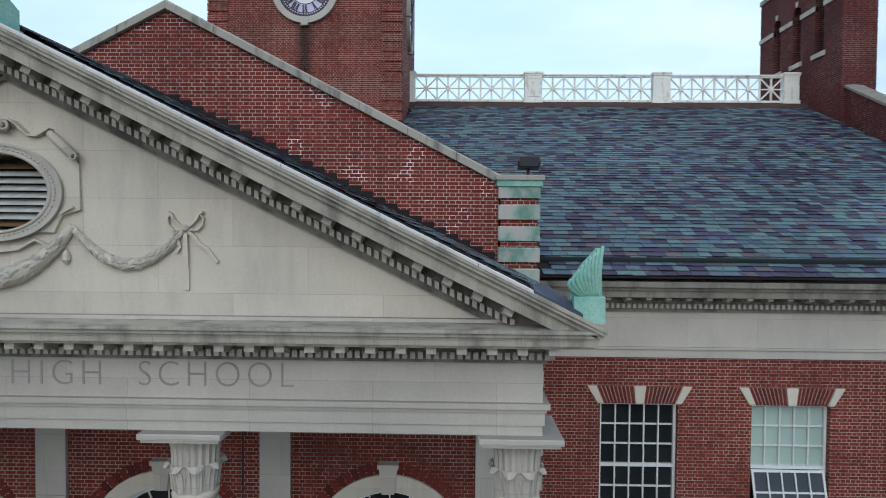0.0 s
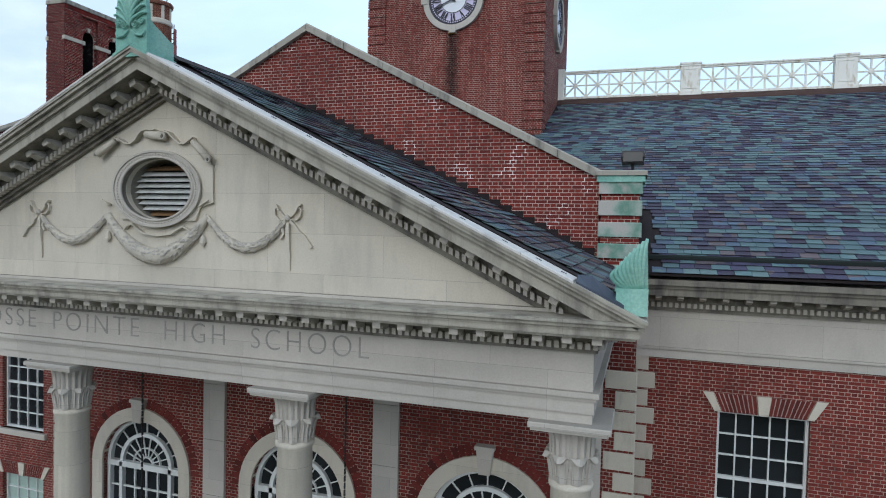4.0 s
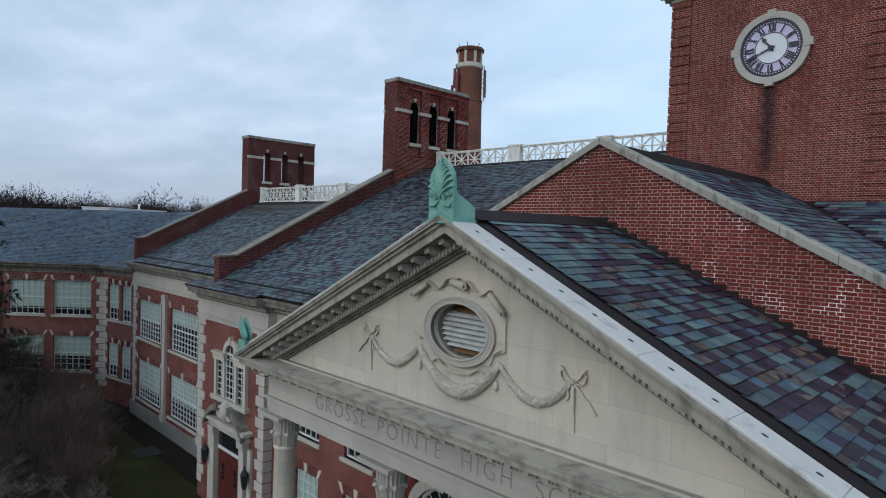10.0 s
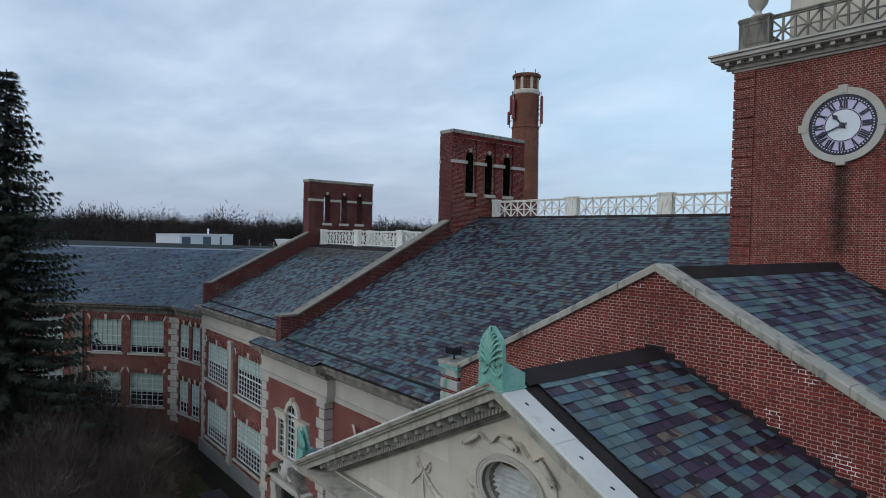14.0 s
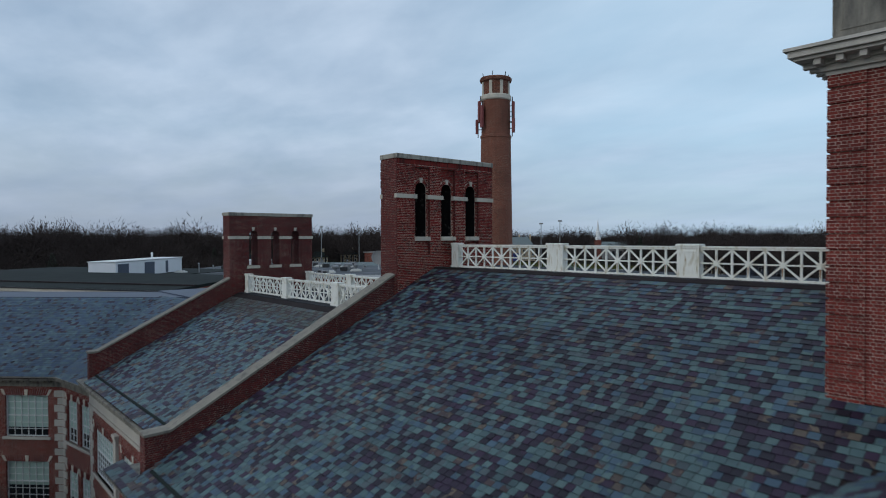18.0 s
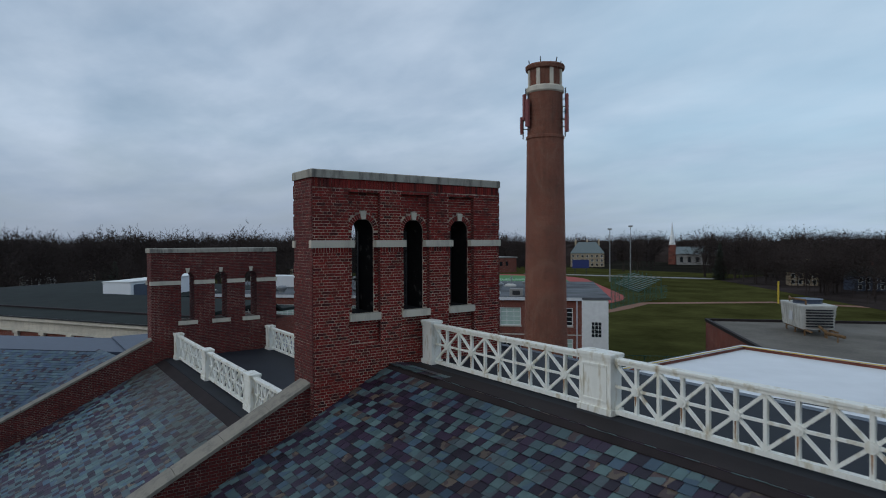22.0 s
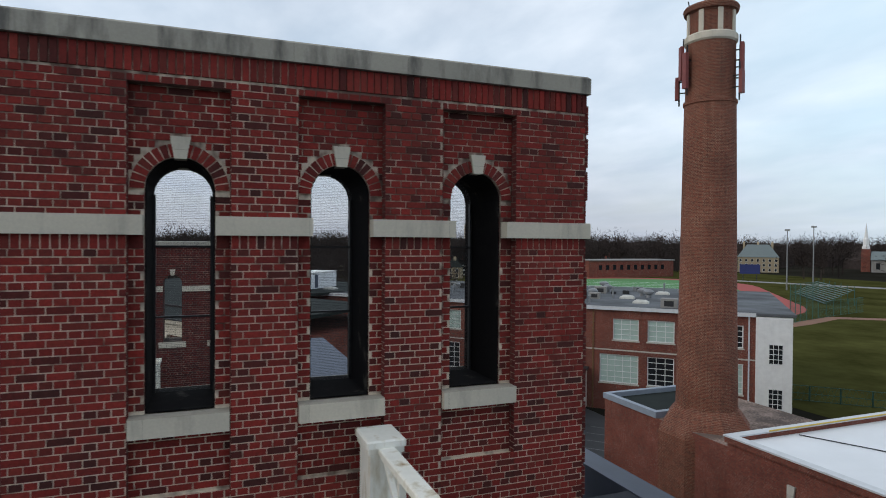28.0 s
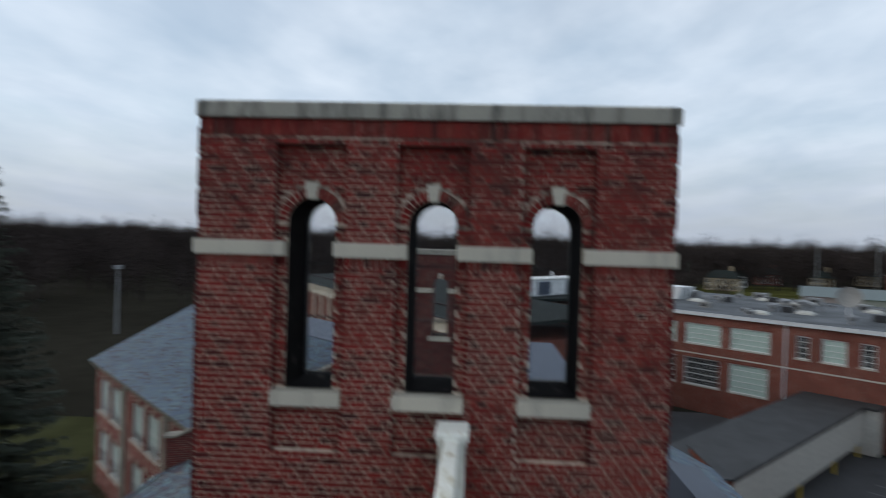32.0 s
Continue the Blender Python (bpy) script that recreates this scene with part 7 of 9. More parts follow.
for k in range(18):
    z = 1.8 + k * 0.41
    w1, w2 = (0.5, 0.3) if k % 2 else (0.3, 0.5)
    part("quoin", moved(Geo().box(-w1, 0.02, -0.04, 0.2, z, z + 0.37), CA), M_STONE, t)
    part("quoin", moved(Geo().box(-0.02, w2, -0.04, 0.2, z, z + 0.37), LA), M_STONE, t)

# roofs of the far wing: canted plane and link plane, meeting in a valley
cn = Vector((-0.7071, 0.7071, 0))
A0 = Vector((-38.9, 13.1, 0)) - cn * 0.5


def z_can(p):
    return 10.0 + 0.5 * ((p - A0).dot(cn))


def z_link(p):
    return 10.0 + 0.5 * (p.y - (13.1 + 0.186 * (p.x + 38.9)) + 0.5)


ca_keep = lambda p: p.x < -33.95 and z_can(p) > z_link(p) - 0.03
u45 = Vector((0.7071, 0.7071, 0))
p0 = A0 - u45 * 23 + Vector((0, 0, 10.0))
sl = slate_field(p0, u45, (cn.x, cn.y, 0.5), 37, math.hypot(7.4, 3.7), 0.24, 0.19, ca_keep, seed=31)
deck = Geo()
q = [A0 - u45 * 23, A0 + u45 * 14]
deck.loft([[Vector((p.x, p.y, 9.99 - 0.1)), Vector((p.x, p.y, 9.99)), Vector((p.x, p.y, 9.99)) + cn * 7.4 + Vector((0, 0, 3.7)), Vector((p.x, p.y, 9.89)) + cn * 7.4 + Vector((0, 0, 3.7))] for p in (q[0], A0 + u45 * 2.0)])
slate_roof("roof_canted", sl, "blue-grey slate roof of the angled far wing", deck, material=M_SLATE_PALE)
sl = slate_field((-44.0, 11.7, 10.0), (1, 0.186, 0), (-0.0, 1, 0.5), 10.3, 9.0, 0.30, 0.20, lambda p: p.x < -33.95 and p.z < 13.75 and z_link(p) > z_can(p) - 0.03, seed=33)
deck = Geo().loft([[(-39.0, 13.2, 9.9), (-33.95, 13.9, 9.9), (-33.95, 13.9, 10.0), (-39.0, 13.2, 10.0)], [(-39.0, 20.5, 13.6), (-33.95, 20.5, 13.3), (-33.95, 20.5, 13.4), (-39.0, 20.5, 13.7)]])
slate_roof("roof_link", sl, "blue-grey slate roof between the wings", deck, material=M_SLATE_PALE)
g = Geo().box(-23, 4, 7.4, 11.5, 12.5, 13.72)
struct("roof_link_flat", Geo().box(-47.0, -33.96, 20.6, 29.0, 13.0, 13.8), M_BLUEROOF, "flat blue-grey roof beside the far chimney wall", "roof")
struct("roof_far_flat", moved(g, Matrix.Translation(A0) @ Matrix.Rotation(radians(45), 4, "Z")), M_BLUEROOF, "flat blue-grey roof behind the far slates", "roof")

# back slope of the wing
g = Geo().box(-33.5, -19.9, 26.2, 27.6, 14.2, 14.52)
struct("wing_rear_strip", g, M_BLUEROOF, "blue-grey sheet strip behind the roof deck", "roof")
sl = slate_field((-19.9, 33.0, 11.8), (-1, 0, 0), (0, -5.4, 2.7), 13.6, math.hypot(5.4, 2.7), 0.30, 0.20, seed=35)
slate_roof("roof_wing_rear", sl, "blue-grey slate slope at the back of the wing", Geo().loft([[(-33.5, 27.6, 14.4), (-19.9, 27.6, 14.4), (-19.9, 27.6, 14.5), (-33.5, 27.6, 14.5)], [(-33.5, 33.0, 11.7), (-19.9, 33.0, 11.7), (-19.9, 33.0, 11.79), (-33.5, 33.0, 11.79)]]), material=M_SLATE_PALE)
struct("wall_wing_back", Geo().box(-33.5, -19.9, 32.6, 32.9, GZ, 11.7), M_BRICK_OLD, "plain brick back wall of the wing", "wall")
snow_gutter("gutter_wing", -33.4, -19.6, WEY + 0.5, WEZ + 0.25)

# ---- buildings behind ----
M_ROOF_GRAVEL = plain("gravel_roof", (0.10, 0.105, 0.112), 0.9, vary=0.6, scale=0.22, spec=0.15)
NB = Matrix.Translation((-56.6, 76.0, 0)) @ Matrix.Rotation(radians(45), 4, "Z")
NTOP = 12.0
UPW = [(38.5, 34.4), (33.4, 29.3), (26.8, 25.6), (24.5, 22.4), (21.2, 20.0), (16.5, 13.8), (12.9, 10.2), (5.5, 3.7), (43.5, 39.6), (48.5, 44.5)]
LOWW = [(38.5, 34.5), (33.4, 29.4), (17.9, 13.8), (12.9, 10.2), (5.5, 3.7), (43.5, 39.6), (48.5, 44.5)]
north = thing("classroom_block", "three-storey brown brick classroom block with white paned windows", "building", kind="structure")
holes = [rect(-a, -b, 8.6, 10.9) for a, b in UPW] + [rect(-a, -b, 3.9, 7.0) for a, b in LOWW]
part("wall", moved(Geo().plate(rect(-60, -2.6, GZ - 0.2, NTOP), holes, facing_y(0), 0.4), NB), M_BRICK_FAR, north)
part("side_wall", moved(Geo().box(-60, -2.6, 30, 30.4, GZ, NTOP - 0.1).box(-60, -59.6, 0.4, 30, GZ, NTOP - 0.1), NB), M_BRICK_FAR, north)
part("roof", moved(Geo().box(-60.2, 0.9, -0.35, 30.5, NTOP, NTOP + 0.25), NB), M_ROOF_GRAVEL, north, "flat grey roof")
part("fascia", moved(Geo().box(-60.2, -2.6, -0.4, -0.35, NTOP - 0.15, NTOP + 0.25), NB), M_FLASH, north)
part("belt", moved(Geo().box(-60, -2.6, -0.05, 0.02, 7.42, 7.56), NB), M_STONE, north)
for k, (rows, z0, z1) in enumerate(((UPW, 8.6, 10.9), (LOWW, 3.9, 7.0))):
    for i, (a, b) in enumerate(rows):
        w = a - b
        wn_ = part("window", moved(Geo().box(-a + 0.05, -b - 0.05, 0.2, 0.22, z0, z1), NB), M_BLIND if (i * 7 + k * 3) % 5 < 3 else M_GLASS, north)
        g = Geo()
        frame_bars(g, -a, -b, z0, z1, 0.1, 0.1, 0.22)
        sash_bars(g, -a, -b, z0, z1, max(2, int(w / 0.75)), 5 if k else 4, 0.18, 0.06, 0.04)
        part("frame", moved(g, NB), M_FRAME, wn_)
        part("sill", moved(Geo().box(-a - 0.1, -b + 0.1, -0.08, 0.1, z0 - 0.14, z0), NB), M_STONE, wn_)
for x in (-18.6, -7.4, -3.2, -27.8):
    part("downpipe", moved(Geo().box(x - 0.07, x + 0.07, -0.12, 0.0, GZ, NTOP), NB), M_RUST if x == -18.6 else M_FLASH, north)
part("stair_tower", moved(Geo().box(-2.6, 0.6, -0.5, 8, GZ - 0.2, NTOP - 0.1), NB), M_WHITE, north, "white ribbed metal stair block")
g = Geo()
for k in range(16):
    x = -2.55 + k * 0.2
    g.box(x, x + 0.07, -0.54, -0.5, GZ, NTOP - 0.15)
part("rib", moved(g, NB), M_WHITE, north)
for z in (7.3, 2.9):
    w_ = part("window", moved(Geo().box(-1.5, -0.2, -0.56, -0.54, z, z + 2.0), NB), M_GLASS, north)
    g = Geo()
    frame_bars(g, -1.5, -0.2, z, z + 2.0, 0.08, -0.6, -0.55)
    sash_bars(g, -1.5, -0.2, z, z + 2.0, 3, 4, -0.56, 0.05, 0.03)
    part("frame", moved(g, NB), M_FRAME, w_)
# roof clutter
rng = random.Random(5)
M_GALV = plain("dull_galvanised_metal", (0.22, 0.225, 0.23), 0.5, metal=0.3, vary=0.3, scale=1.0)
for k in range(84):
    x, y = rng.uniform(-56, -6), rng.uniform(1.5, 26)
    p = NB @ Vector((x, y, NTOP + 0.25))
    kind = rng.choice(("box", "fan", "vent", "box", "skylight"))
    s = rng.uniform(0.45, 1.25)
    t = thing("roof_" + ("unit" if kind == "box" else kind), {"box": "grey metal ventilation unit on the flat roof", "fan": "round grey metal roof fan", "vent": "slim grey metal vent pipe", "skylight": "low domed white skylight on the flat roof"}[kind], "ventilator" if kind != "skylight" else "skylight", tuple(p), group="roof ventilators", turn=45)
    if kind == "box":
        part("casing", Geo().box(-0.7 * s, 0.7 * s, -0.5 * s, 0.5 * s, 0, 0.8 * s, 0.04), rng.choice((M_GALV, M_CONCRETE, M_DARK)), t)
        part("grille", Geo().box(-0.4 * s, 0.4 * s, -0.5 * s - 0.02, -0.5 * s, 0.15, 0.6 * s), M_DARK, t)
    elif kind == "fan":
        part("drum", Geo().lathe([(0.35 * s, 0), (0.35 * s, 0.4), (0.65 * s, 0.5), (0.7 * s, 0.8), (0.4 * s, 1.0), (0.05, 1.05)], 14), M_GALV, t)
    elif kind == "vent":
        part("pipe", Geo().lathe([(0.1, 0), (0.1, 1.1 * s), (0.2, 1.15 * s), (0.02, 1.35 * s)], 8), M_GALV, t)
    else:
        part("dome", Geo().loft([[(-0.9, -0.6, 0), (0.9, -0.6, 0), (0.9, 0.6, 0), (-0.9, 0.6, 0)], [(-0.85, -0.55, 0.2), (0.85, -0.55, 0.2), (0.85, 0.55, 0.2), (-0.85, 0.55, 0.2)], [(-0.5, -0.3, 0.4), (0.5, -0.3, 0.4), (0.5, 0.3, 0.4), (-0.5, 0.3, 0.4)]]), M_PALE_METAL, t)
p = NB @ Vector((-26, 14, NTOP + 0.25))
t = thing("satellite_dish", "large pale satellite dish on the flat roof", "dish", tuple(p), turn=60)
part("mast", Geo().lathe([(0.12, 0), (0.1, 1.6)], 8), M_FLASH, t)
part("bowl", moved(Geo().lathe([(0.05, 0.0), (0.6, 0.08), (1.1, 0.3), (1.3, 0.5), (1.28, 0.53), (1.08, 0.34), (0.58, 0.12), (0.04, 0.04)], 20), pose(0, -0.1, 1.9, 65, 0, 0)), M_CONCRETE, t)

# covered walkway
M_FELT = plain("grey_black_roof_felt", (0.032, 0.032, 0.033), 0.7, vary=0.35, scale=0.6, fine=5.0)
M_SIDING = plain("pale_cream_siding", (0.52, 0.50, 0.45), 0.6, vary=0.2)
M_BLUEPALE = plain("pale_blue_coping", (0.24, 0.28, 0.33), 0.5, vary=0.15)
WALK = Matrix.Translation((-56.3, 43.15, 0.85)) @ Matrix.Rotation(radians(45), 4, "Z")
t = thing("covered_walkway", "white-walled covered walkway with a dark flat roof on yellow posts", "walkway", kind="structure")
part("roof", moved(Geo().box(-3.0, 2.8, -9, 25, 4.35, 4.6), WALK), M_FELT, t)
part("side_wall", moved(Geo().box(2.45, 2.65, -9, 21.5, 1.25, 4.35), WALK), M_SIDING, t)
part("end_box", moved(Geo().box(-2.5, 3.77, 21.5, 25.2, 0.2, 4.34), WALK), M_SIDING, t)
part("end_roof", moved(Geo().box(2.81, 3.95, 21.3, 25.3, 4.35, 4.6), WALK), M_FELT, t)
struct("stair_parapet", Geo().box(-54.4, -48.5, 39.5, 40.0, GZ, 5.86), M_BRICK_FAR, "low brick parapet where the walkway meets the school", "wall")
struct("stair_parapet_coping", Geo().box(-54.5, -48.4, 39.42, 40.08, 5.86, 5.95), M_FELT, "dark felt coping on the low brick parapet", "coping")
M_YELLOW = plain("yellow_paint", (0.55, 0.38, 0.04), 0.5)
for y in (6, 14, 20.6):
    part("post", moved(Geo().box(2.4, 2.6, y, y + 0.2, GZ - 0.85, 1.25), WALK), M_YELLOW, t)
M_PAINT_OLD = plain("faded_paint", (0.13, 0.13, 0.13), 0.9, vary=0.3)
struct("yard_mark", moved(Geo().box(12, 13.2, 16, 17.2, GZ - 0.826, GZ - 0.82), WALK), plain("blue_marking", (0.03, 0.08, 0.22), 0.8, vary=0.3), "faded blue marking on the asphalt", "marking")
struct("yard", Geo().box(-82, -38, 33, 62, GZ - 0.2, GZ + 0.02), M_ASPHALT, "asphalt yard with faded parking lines", "road")
for k in range(7):
    struct("parking_line", moved(Geo().box(5.5, 9.0, 3 + k * 2.2, 3.15 + k * 2.2, GZ - 0.826, GZ - 0.82), WALK), M_PAINT_OLD, "faded white parking line", "marking")

# boiler house round the stack, sports hall with white roof, low hall
t = thing("boiler_house", "dark brick boiler house at the foot of the smoke stack", "building", kind="structure")
part("wall", Geo().box(-50.8, -36.6, 50.6, 60, GZ, 7.65), M_BRICK_FAR, t)
g = Geo()
for a, b, c, d in ((-50.9, -45.2, 50.5, 50.9), (-50.9, -50.5, 50.9, 57.0), (-45.6, -45.2, 50.9, 57.0), (-50.9, -45.2, 57.0, 57.4)):
    g.box(a, b, c, d, 7.65, 8.05)
part("coping", g, M_BLUEPALE, t)
part("roof", Geo().box(-50.5, -45.6, 50.9, 57, 7.65, 7.7), M_ROOF_DARK, t)
t = thing("sports_hall", "brick sports hall with a white sheet roof and metal coping", "building", kind="structure")
part("wall", Geo().box(-36.6, -8.0, 47.7, 72, GZ, 9.07), M_BRICK_FAR, t)
part("roof", Geo().box(-36.3, -8.3, 48.0, 71.7, 9.07, 9.12), M_ROOF_WHITE, t, "white sheet roofing")
g = Geo()
for a, b, c, d in ((-36.7, -8.22, 47.6, 48.0), (-36.7, -36.3, 48.0, 71.7), (-36.7, -8.22, 71.7, 72.1), (-8.3, -8.22, 48.0, 71.7)):
    g.box(a, b, c, d, 9.07, 9.37)
part("parapet", g, M_BRICK_FAR, t)
g = Geo()
for a, b, c, d in ((-36.75, -7.85, 47.55, 48.05), (-36.75, -36.25, 48.05, 71.65), (-36.75, -7.85, 71.65, 72.15), (-8.35, -7.85, 48.05, 71.65)):
    g.box(a, b, c, d, 9.37, 9.45)
part("coping", g, M_FLASH, t)
part("gas_pipe", Geo().tube([(-36.1, 50, 9.54), (-36.1, 58, 9.54), (-36.1, 70.9, 9.54), (-12, 71.2, 9.54)], 0.04, 6), M_YELLOW, t, "yellow gas pipe")
part("keystone_arch", Geo().loft([[(-33.1, 47.6, z) for z in (7.52, 8.22)] + [(-32.7, 47.6, 8.22), (-32.8, 47.6, 7.52)], [(-33.1, 47.72, z) for z in (7.52, 8.22)] + [(-32.7, 47.72, 8.22), (-32.8, 47.72, 7.52)]]), M_STONE, t)
for k, (x, y) in enumerate(((-20.5, 64), (-19.5, 60), (-17, 66), (-13.5, 62))):
    u = thing("roof_unit", "blue-grey air handling unit on the white roof", "ventilator", (x, y, 9.12), group="hall roof units")
    part("casing", Geo().box(-1.0, 1.0, -0.6, 0.6, 0, 0.9, 0.05), M_BLUEROOF, u)
    part("lid", Geo().box(-1.05, 1.05, -0.65, 0.65, 0.9, 0.98), M_FLASH, u)
u = thing("roof_cable", "dark cable lying across the white roof", "cable", (-30, 60, 9.13))
part("cable", Geo().tube([(-6, -8, 0.03), (-3, -6.5, 0.03), (0, -5.5, 0.03), (5, -4, 0.03), (11, -3.2, 0.03)], 0.03, 5), M_DARK, u)
LOW = Matrix.Translation((-56.3, 98.0, 0)) @ Matrix.Rotation(radians(-46), 4, "Z")
t = thing("low_hall", "low brick hall with a flat grey roof", "building", kind="structure")
part("wall", moved(Geo().box(0, 60, 0, 24, GZ, 7.6), LOW), M_BRICK_FAR, t)
part("roof", moved(Geo().box(0.3, 59.7, 0.3, 23.7, 7.6, 7.66), LOW), M_ROOF_WORN, t)
g = Geo()
for a, b, c, d in ((-0.1, 60.1, -0.1, 0.3), (-0.1, 0.3, 0.3, 23.7), (-0.1, 60.1, 23.7, 24.1)):
    g.box(a, b, c, d, 7.6, 8.0)
part("parapet", moved(g, LOW), M_MEMBRANE, t)
u = thing("cooling_tower", "weathered pale metal cooling tower on rusty steel legs", "cooling tower", (-42.4, 97.9, 7.66), turn=-46)
part("casing", Geo().loft([[(-3.4, -1.7, 0.8), (3.4, -1.7, 0.8), (3.4, 1.7, 0.8), (-3.4, 1.7, 0.8)], [(-3.6, -1.9, 3.6), (3.6, -1.9, 3.6), (3.6, 1.9, 3.6), (-3.6, 1.9, 3.6)]]), M_PALE_METAL, u)
part("fan_ring", Geo().lathe([(1.7, 3.6), (1.6, 3.9), (1.75, 4.25), (1.6, 4.25)], 20), M_BLUEROOF, u)
part("grille", Geo().box(-0.5, 0.5, -1.96, -1.86, 1.6, 2.7), M_FLASH, u)
for x in (-3, 0, 3):
    for y in (-1.4, 1.4):
        part("leg", Geo().box(x - 0.08, x + 0.08, y - 0.08, y + 0.08, 0, 0.8), M_RUST, u)
part("rim", Geo().box(-3.68, 3.68, -1.98, 1.98, 3.5, 3.72, 0.03), M_PALE_METAL, u)
for k in range(9):
    part("rib", Geo().loft([[(-3.3 + k * 0.82 + s, -1.72, 0.85), (-3.3 + k * 0.82 + s, -1.78, 0.85), (-3.5 + k * 0.87 + s, -1.98, 3.5), (-3.5 + k * 0.87 + s, -1.91, 3.5)] for s in (0, 0.09)]), M_PALE_METAL, u)
for x in (3.66, -3.66):
    for k in range(7):
        part("louvre", Geo().box(min(x, x * 1.03), max(x, x * 1.03), -1.5, 1.5, 1.1 + k * 0.33, 1.28 + k * 0.33), M_DARK, u)
for y in (-1.4, 1.4):
    part("beam", Geo().box(-3.6, 5.2, y - 0.1, y + 0.1, 0.62, 0.8), M_RUST, u)
for x in (4.6, 5.1, 8.0):
    part("pipe_stand", Geo().box(x - 0.06, x + 0.06, 0.2, 0.32, 0, 0.6), M_RUST, u)
part("upper_pipe", Geo().tube([(-2.6, -1.2, 3.72), (-2.6, -1.2, 4.3), (-0.2, -1.9, 4.3), (2.8, -1.2, 4.3), (2.8, -1.2, 3.72)], 0.12, 6), M_RUST, u)
part("pipe", Geo().tube([(3.6, 0, 1.2), (4.6, 0, 1.0), (4.9, 0.4, 0.6), (8, 1, 0.6)], 0.18, 8), M_RUST, u)

# long hall to the west and rooftop box
LH = Matrix.Translation((-80.0, 13.2, 0)) @ Matrix.Rotation(math.atan2(0.521, 0.854), 4, "Z")
t = thing("west_hall", "long brick hall with cream cornice and dark sloping roof", "building", kind="structure")
part("wall", moved(Geo().box(-40, 23, 0, 19, GZ, 11.3).box(-40, 1, 19, 44, GZ, 11.3), LH), M_BRICK_FAR, t)
part("cornice", moved(Geo().box(-40.2, 23.2, -0.25, 0.4, 11.3, 11.5).box(-40.2, 23.2, -0.15, 0.4, 11.5, 12.3).box(-40.2, 23.3, -0.45, 0.4, 12.3, 12.6), LH), M_STONE_CREAM, t)
for k in range(17):
    x = -39 + k * 3.7
    part("pilaster", moved(Geo().box(x, x + 0.5, -0.2, 0, GZ, 11.1).box(x - 0.1, x + 0.6, -0.3, 0, 11.1, 11.3), LH), M_STONE_CREAM, t)
part("gutter", moved(Geo().box(-40.3, 23.4, -0.55, 0.3, 12.6, 12.72), LH), M_DARK, t)
part("lower_roof", moved(Geo().loft([[(-40.3, y, z - 0.2), (23.4, y, z - 0.2), (23.4, y, z), (-40.3, y, z)] for y, z in ((-0.4, 12.74), (3.5, 12.86))]), LH), M_ROOF_DARK, t)
part("roof_step", moved(Geo().box(-40.3, 23.4, 3.5, 3.9, 12.4, 13.02), LH), M_MEMBRANE, t)
part("roof", moved(Geo().loft([[(-40.3, y, z - 0.3), (23.4, y, z - 0.3), (23.4, y, z), (-40.3, y, z)] for y, z in ((3.9, 12.95), (14.4, 13.35), (16.0, 12.4), (19.2, 12.35))]), LH), M_ROOF_DARK, t, "grey-green sheet roof")
part("rear_roof", moved(Geo().box(-40.3, 1.2, 19.2, 44.2, 12.0, 12.33), LH), M_ROOF_DARK, t)
t = thing("gable_house", "small grey house with a white gable", "house", (-150, 0, GZ), turn=70)
part("wall", Geo().box(-7, 7, -5, 5, 0, 5), M_CONCRETE, t)
part("roof", Geo().loft([[(x, -5.6, 4.9), (x, 0, 9), (x, 5.6, 4.9), (x, 0, 8.2)] for x in (-7.5, 7.5)]), M_ROOF_DARK, t)
part("gable_trim", Geo().loft([[(7.5, -5.6, 4.9), (7.5, 0, 9), (7.5, 5.6, 4.9), (7.5, 0, 8.4)], [(7.7, -5.6, 4.9), (7.7, 0, 9), (7.7, 5.6, 4.9), (7.7, 0, 8.4)]]), M_WHITE, t)
t = thing("rooftop_plant_room", "white metal plant room with grey doors on a far roof", "plant room", (-88.4, 27.5, 12.38), turn=138.9)
part("casing", Geo().loft([[(x, 0, 0), (x, 3.6, 0), (x, 3.6, 2.25), (x, 0, 2.15)] for x in (0, 20.8)]), M_ROOF_WHITE, t)
part("roof_edge", Geo().box(-0.1, 20.9, -0.1, 3.7, 2.2, 2.3), M_WHITE, t)
for a, b in ((0.6, 3.4), (8.0, 11.0), (14.8, 15.6)):
    part("door", Geo().box(a, b, -0.05, 0.0, 0.1, 1.9), M_BLUEROOF, t)
part("vent", Geo().lathe([(0.15, 2.3), (0.15, 3.0), (0.25, 3.05), (0.05, 3.25)], 8, (13.5, 1.5, 0)), M_ROOF_WHITE, t)
t = thing("roof_tank", "white tapered tank on a far flat roof", "tank", (-101.5, 52, 11.4), turn=40)
part("shell", Geo().loft([[(-2.2, -1.2, 0.2), (2.2, -1.2, 0.2), (2.2, 1.2, 0.2), (-2.2, 1.2, 0.2)], [(-3.2, -1.7, 2.6), (3.2, -1.7, 2.6), (3.2, 1.7, 2.6), (-3.2, 1.7, 2.6)]]), M_ROOF_WHITE, t)
part("stand", Geo().box(-2.0, 2.0, -1.0, 1.0, -10.5, 0.2), M_ROOF_DARK, t)

# ---- sports ground ----
struct("sports_field", Geo().box(-330, 60, 84, 330, GZ - 0.3, GZ + 0.03), M_GRASS, "dull green playing field", "lawn")
struct("field_road", Geo().box(-64, 20, 106, 112, GZ - 0.2, GZ + 0.06), M_ASPHALT, "grey service road", "road")
struct("front_lawn", Geo().box(-70, 40, -60, 12.0, GZ - 0.3, GZ + 0.02), M_LAWN_DULL, "dull winter lawn before the school", "lawn")
M_TRACK = plain("running_track", (0.34, 0.06, 0.05), 0.9, vary=0.1, scale=0.1)
